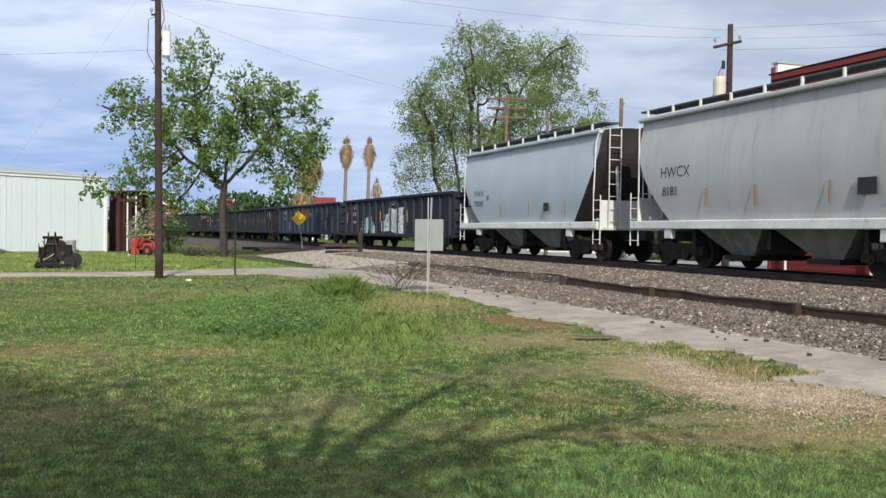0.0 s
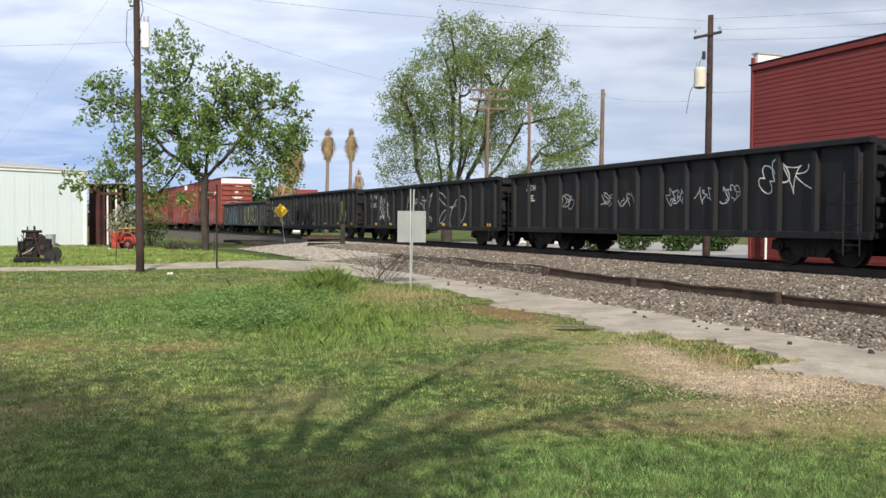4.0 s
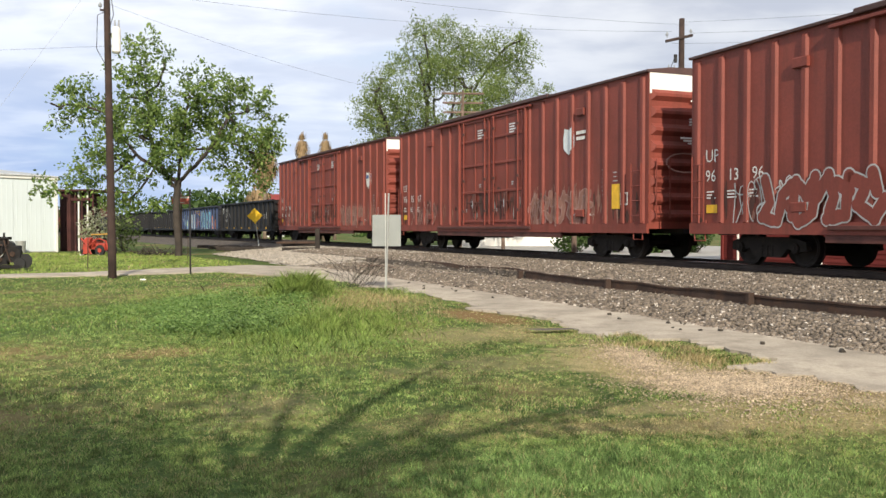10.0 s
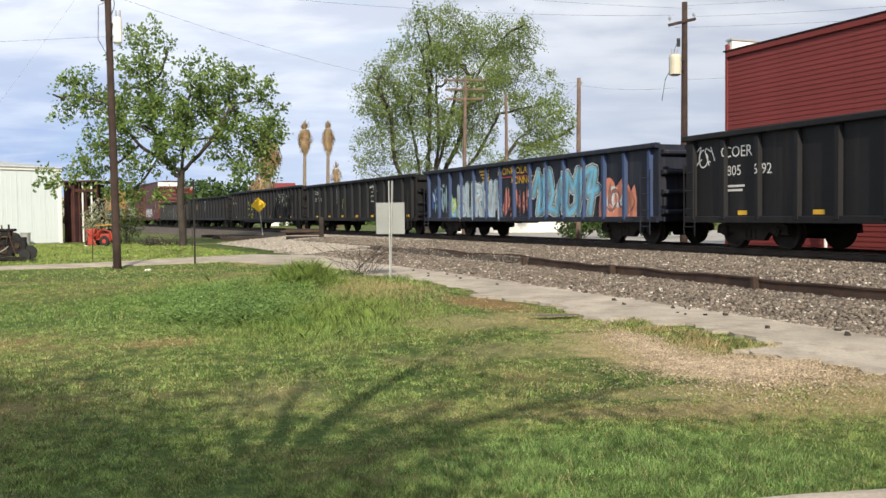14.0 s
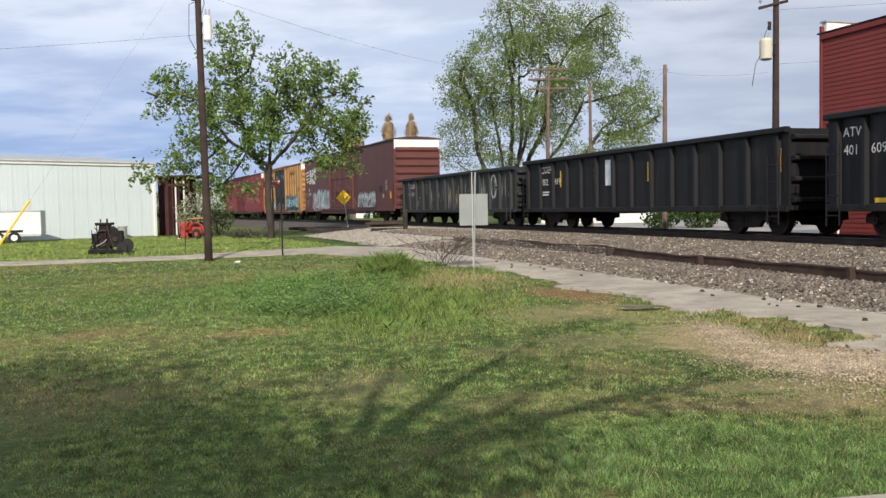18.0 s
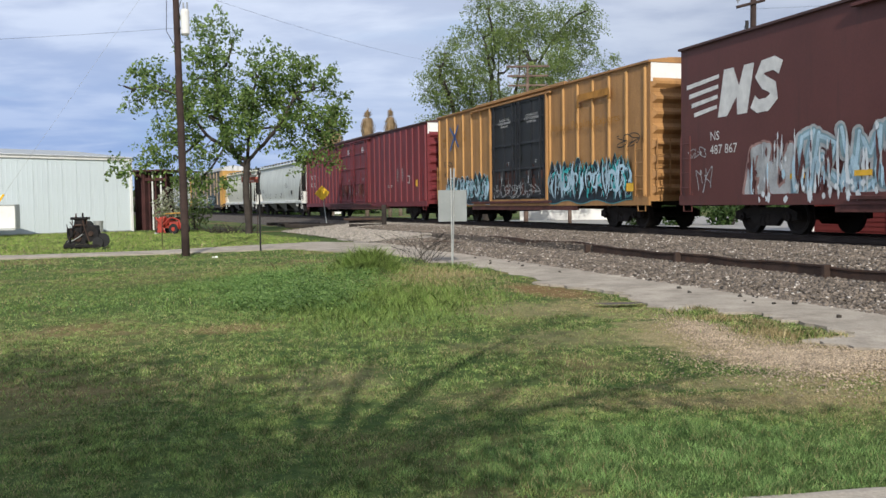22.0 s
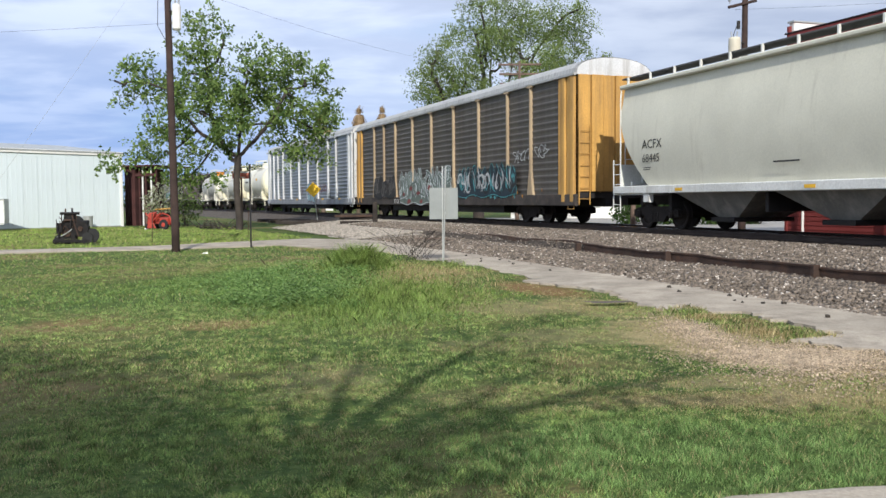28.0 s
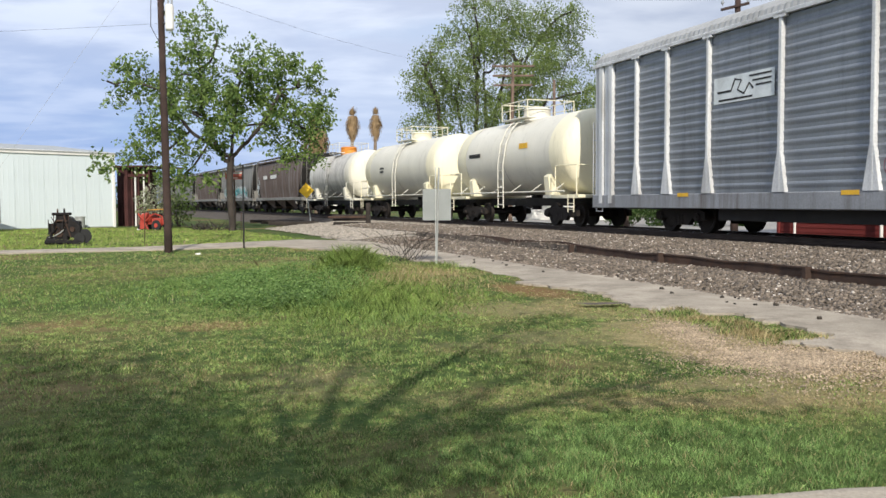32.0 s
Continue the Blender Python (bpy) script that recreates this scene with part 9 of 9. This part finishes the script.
lawn_patch("near_grass", 300000, 3.9, 7.5, .016, .044, .0052, 1)
lawn_patch("lawn_grass", 290000, 7.5, 14.0, .018, .048, .0085, 2)
lawn_patch("mid_grass", 160000, 14.0, 24.0, .02, .055, .015, 3)
lawn_patch("far_grass", 50000, 24.0, 32.0, .03, .06, .028, 4)
lawn_patch("yard_grass", 150000, 32.0, 60.0, .05, .13, .034, 6)

# taller verge grass by the path
rng = np.random.default_rng(12)
s_ = rng.uniform(8.2, 11.2, 3600)
o_ = 8.45 + np.abs(rng.normal(0, .30, 3600)) + .12 * np.sin(s_ * 5.0)
pts = np.array([on_track(float(a), float(b))[:2] for a, b in zip(s_, o_)])
q = blades(pts[:, 0], pts[:, 1], rng.uniform(.03, .11, 3600), np.full(3600, .009), rng, .7)
green = np.array([noise.noise(Vector((a * 2.2, b * 2.2, 9.0))) for a, b in pts]) + rng.normal(0, .25, 3600) > .02
for sel, m, lb in ((green, M_BLADE, "longer yellow-green grass tuft beside the path"), (~green, M_DRYBLADE, "dry straw-coloured grass beside the path")):
    tagged(new("verge_grass", cloud_mesh("verge_grass", q[sel], 5, m)), lb, "grass", kind="stuff")

# weedy mound: low broad leaves, long grass and one tall tuft
rng = np.random.default_rng(8)
clumps = []
for i in range(420):
    u = rng.random()
    cx, cy = rng.normal(-3.0 - .5 * u, .95), 12.6 + 5.6 * u + rng.normal(0, .4)
    if noise.noise(Vector((cx * .9, cy * .7, 4.4))) < -.12:
        continue
    hgt = rng.uniform(.07, .33) * math.exp(-((cx + 3.0) / 1.5) ** 2)
    k = int(130 * rng.uniform(.5, 1.4))
    p = np.c_[rng.normal(cx, .24, k), rng.normal(cy, .24, k), np.zeros(k)]
    p[:, 2] = lawn_height(cx, cy) + max(.05, hgt) * rng.random(k) ** .8
    a = rng.normal(size=(k, 3)) * np.array([1, 1, .4])
    a /= np.linalg.norm(a, axis=1)[:, None]
    b = np.cross(a, [0, 0, 1.0] + rng.normal(size=(k, 3)) * .35)
    b /= np.linalg.norm(b, axis=1)[:, None]
    s0 = rng.uniform(.022, .052, k)[:, None]
    clumps.append(np.stack([p - a * s0 * .5, p + b * s0 * .35, p + a * s0 * .5, p - b * s0 * .35], 1))
tagged(new("weeds", cloud_mesh("weeds", np.vstack(clumps), 4, M_WEED)), "bright green broad-leaved weeds in a low mound", "weeds", kind="stuff")
for nm, n, cx, cy, sx, sy, h0, h1, m, lb in (("tall_grass", 13000, -1.3, 14.2, .9, 2.2, .06, .20, M_FARBLADE, "long uncut grass on the mound"), ("mound_grass", 9000, -4.2, 16.5, 1.8, 2.2, .04, .11, M_FARBLADE, "uncut green grass on the mound"),
                                             ("straw_grass", 3400, -.8, 17.4, .9, 1.8, .05, .16, M_DRYBLADE, "long straw-coloured grass on the mound"), ("grass_tuft", 6000, -2.15, 18.9, .34, .28, .10, .66, M_FARBLADE, "tall bushy grass tuft by the path"),
                                             ("dry_stems", 170, -5.2, 19.2, 1.4, .9, .25, .55, M_DRYBLADE, "thin dry grass stems"), ("dark_tuft", 500, -1.55, 12.7, .16, .14, .10, .22, M_WEED, "dark green grass tuft"), ("verge_weeds", 1500, .2, 20.4, .8, .8, .06, .22, M_BLADE, "weeds round the foot of the sign post")):
    x, y = rng.normal(cx, sx, n), rng.normal(cy, sy, n)
    ok = on_lawn(x, y)
    x, y = x[ok], y[ok]
    w = .003 if nm == "dry_stems" else .0062 if h1 < .5 else .006
    tagged(new(nm, cloud_mesh(nm, blades(x, y, rng.uniform(h0, h1, len(x)) * np.exp(-(((x - cx) / sx) ** 2 + ((y - cy) / sy) ** 2) * .16), np.full(len(x), w), rng, .7 if h1 < .5 else .75), 5, m)), lb, "grass", kind="stuff")
bare = Shape()
for i in range(40):
    a, b = rng.uniform(-1, 1), rng.uniform(.5, 1.1)
    x0, y0 = -1.3 + rng.normal(0, .25), 23.4 + rng.normal(0, .25)
    bare.line([(x0, y0, 0), (x0 + a * .5, y0 + rng.uniform(-.2, .2), b * .5), (x0 + a * 1.1, y0 + rng.uniform(-.3, .3), b * .75)], .006, 4)
tagged(part("bare_twigs", bare, M_HEAPDARK), "arching bare twigs beside the path", "twigs", kind="stuff")

# ---- loose stone ----
def stone_bank(name, n, pts_of, size, material, label, seed, flat=.7):
    """Irregular six-sided stones, one joined object."""
    rng = np.random.default_rng(seed)
    P = pts_of(n, rng)
    n = len(P)
    sz = size * rng.uniform(.55, 1.45, n)[:, None, None]
    corner = np.array([(-1, -1, -1), (1, -1, -1), (1, 1, -1), (-1, 1, -1), (-1, -1, 1), (1, -1, 1), (1, 1, 1), (-1, 1, 1)], float) * .5
    V = corner[None] * (1 + rng.uniform(-.45, .25, (n, 8, 3)))
    V[:, :, 2] *= flat
    a, b = rng.uniform(0, 6.28, n), rng.uniform(-.9, .9, n)
    ca, sa, cb, sb = np.cos(a), np.sin(a), np.cos(b), np.sin(b)
    y1 = V[:, :, 1] * cb[:, None] - V[:, :, 2] * sb[:, None]
    z1 = V[:, :, 1] * sb[:, None] + V[:, :, 2] * cb[:, None]
    x2 = V[:, :, 0] * ca[:, None] - y1 * sa[:, None]
    y2 = V[:, :, 0] * sa[:, None] + y1 * ca[:, None]
    V = np.stack([x2, y2, z1], 2) * sz + P[:, None, :]
    faces = np.array([(0, 3, 2, 1), (4, 5, 6, 7), (0, 1, 5, 4), (1, 2, 6, 5), (2, 3, 7, 6), (3, 0, 4, 7)])
    me = bpy.data.meshes.new(name)
    me.vertices.add(n * 8)
    me.vertices.foreach_set("co", V.astype(np.float32).reshape(-1))
    idx = (np.arange(n)[:, None, None] * 8 + faces[None]).reshape(-1).astype(np.int32)
    me.loops.add(len(idx))
    me.loops.foreach_set("vertex_index", idx)
    me.polygons.add(n * 6)
    me.polygons.foreach_set("loop_start", np.arange(0, len(idx), 4, dtype=np.int32))
    me.update(calc_edges=True)
    me.materials.append(material)
    tagged(new(name, me), label, "stones", kind="stuff")


def bank_points(s0, s1, o0, o1):
    def f(n, rng):
        u = rng.random(n)
        s = s0 + (s1 - s0) * u ** 1.5
        o = rng.uniform(o0, o1, n)
        z = np.interp(o, [.9, 1.7, 3.0, 4.5, 4.56, 5.6, 6.55, 6.9], [.47, .50, .44, .35, .17, .11, .03, .02])
        xy = np.array([on_track(float(a), float(b))[:2] for a, b in zip(s, o)])
        return np.c_[xy, z + rng.uniform(-.005, .03, n)]
    return f


stone_bank("ballast_stones", 90000, bank_points(5, 46, .9, 6.8), .040, M_STONE, "loose grey-brown crushed ballast stones", 5)
stone_bank("pale_ballast_stones", 6000, bank_points(5, 46, .9, 6.8), .036, M_STONEPALE, "pale crushed stones among the ballast", 15)
stone_bank("path_stones", 50, lambda n, rng: np.c_[np.array([on_track(float(a), float(b))[:2] for a, b in zip(rng.uniform(5, 24, n), 6.3 + np.abs(rng.normal(0, .75, n)))]), np.full(n, .06)], .05, M_HEAPDARK, "dark stones strayed onto the path", 6)


def chip_points(n, rng):
    k = rng.random(n)
    x, y = 3.3 + rng.normal(0, .50, n), 8.65 + rng.normal(0, .46, n)
    x, y = np.where(k < .3, 2.75 + rng.normal(0, .22, n), x), np.where(k < .3, 10.5 + rng.normal(0, .8, n), y)
    x, y = np.where(k > .97, 3.1 + rng.normal(0, .6, n), x), np.where(k > .97, 7.4 + rng.normal(0, .3, n), y)
    ok = on_lawn(x, y)
    x, y = x[ok], y[ok]
    return np.c_[x, y, lawn_z(x, y) + .010]


stone_bank("wood_chips", 17000, chip_points, .0125, M_CHIP, "pale wood chips and gravel on the worn lawn", 7, .35)


def ramp_points(n, rng):
    s, o = rng.uniform(35, 52.5, n), rng.uniform(1.8, 7.2, n)
    z = np.interp(o, [1.72, 5.2, 7.4], [.525, .26, .05])
    return np.c_[np.array([on_track(float(a), float(b))[:2] for a, b in zip(s, o)]), z]


stone_bank("ramp_stones", 9000, ramp_points, .06, mat("pale_stone", (0.33, 0.295, 0.245), 0.95, vary=.2, size=4, each=.6), "pale crushed stone on the ramp", 8)

# ---- the train moves ----
SPEEDS = [(0, 14.73), (8, 14.473), (16, 14.126), (24, 13.96), (32, 13.602)]


def travelled(t):
    """Metres that the train has gone since 12 s."""
    def since_start(u):
        d = 0.0
        for (t0, v0), (t1, v1) in zip(SPEEDS, SPEEDS[1:]):
            if u > t0:
                e = min(u, t1)
                d += (e - t0) * (v0 + (v0 + (v1 - v0) * (e - t0) / (t1 - t0))) / 2
        return d
    return since_start(t) - since_start(12.0)


def motions():
    for car, middle, length in CARS:
        rows = []
        for i in range(33):
            s = middle - travelled(i)
            front, back = Vector(on_track(s - length * 0.36)[:2]), Vector(on_track(s + length * 0.36)[:2])
            mid, d = (front + back) / 2, front - back
            rows.append((i, Matrix.Translation((mid.x, mid.y, RAIL)) @ Matrix.Rotation(math.atan2(d.y, d.x), 4, 'Z')))
        walk(car, rows)


motions()
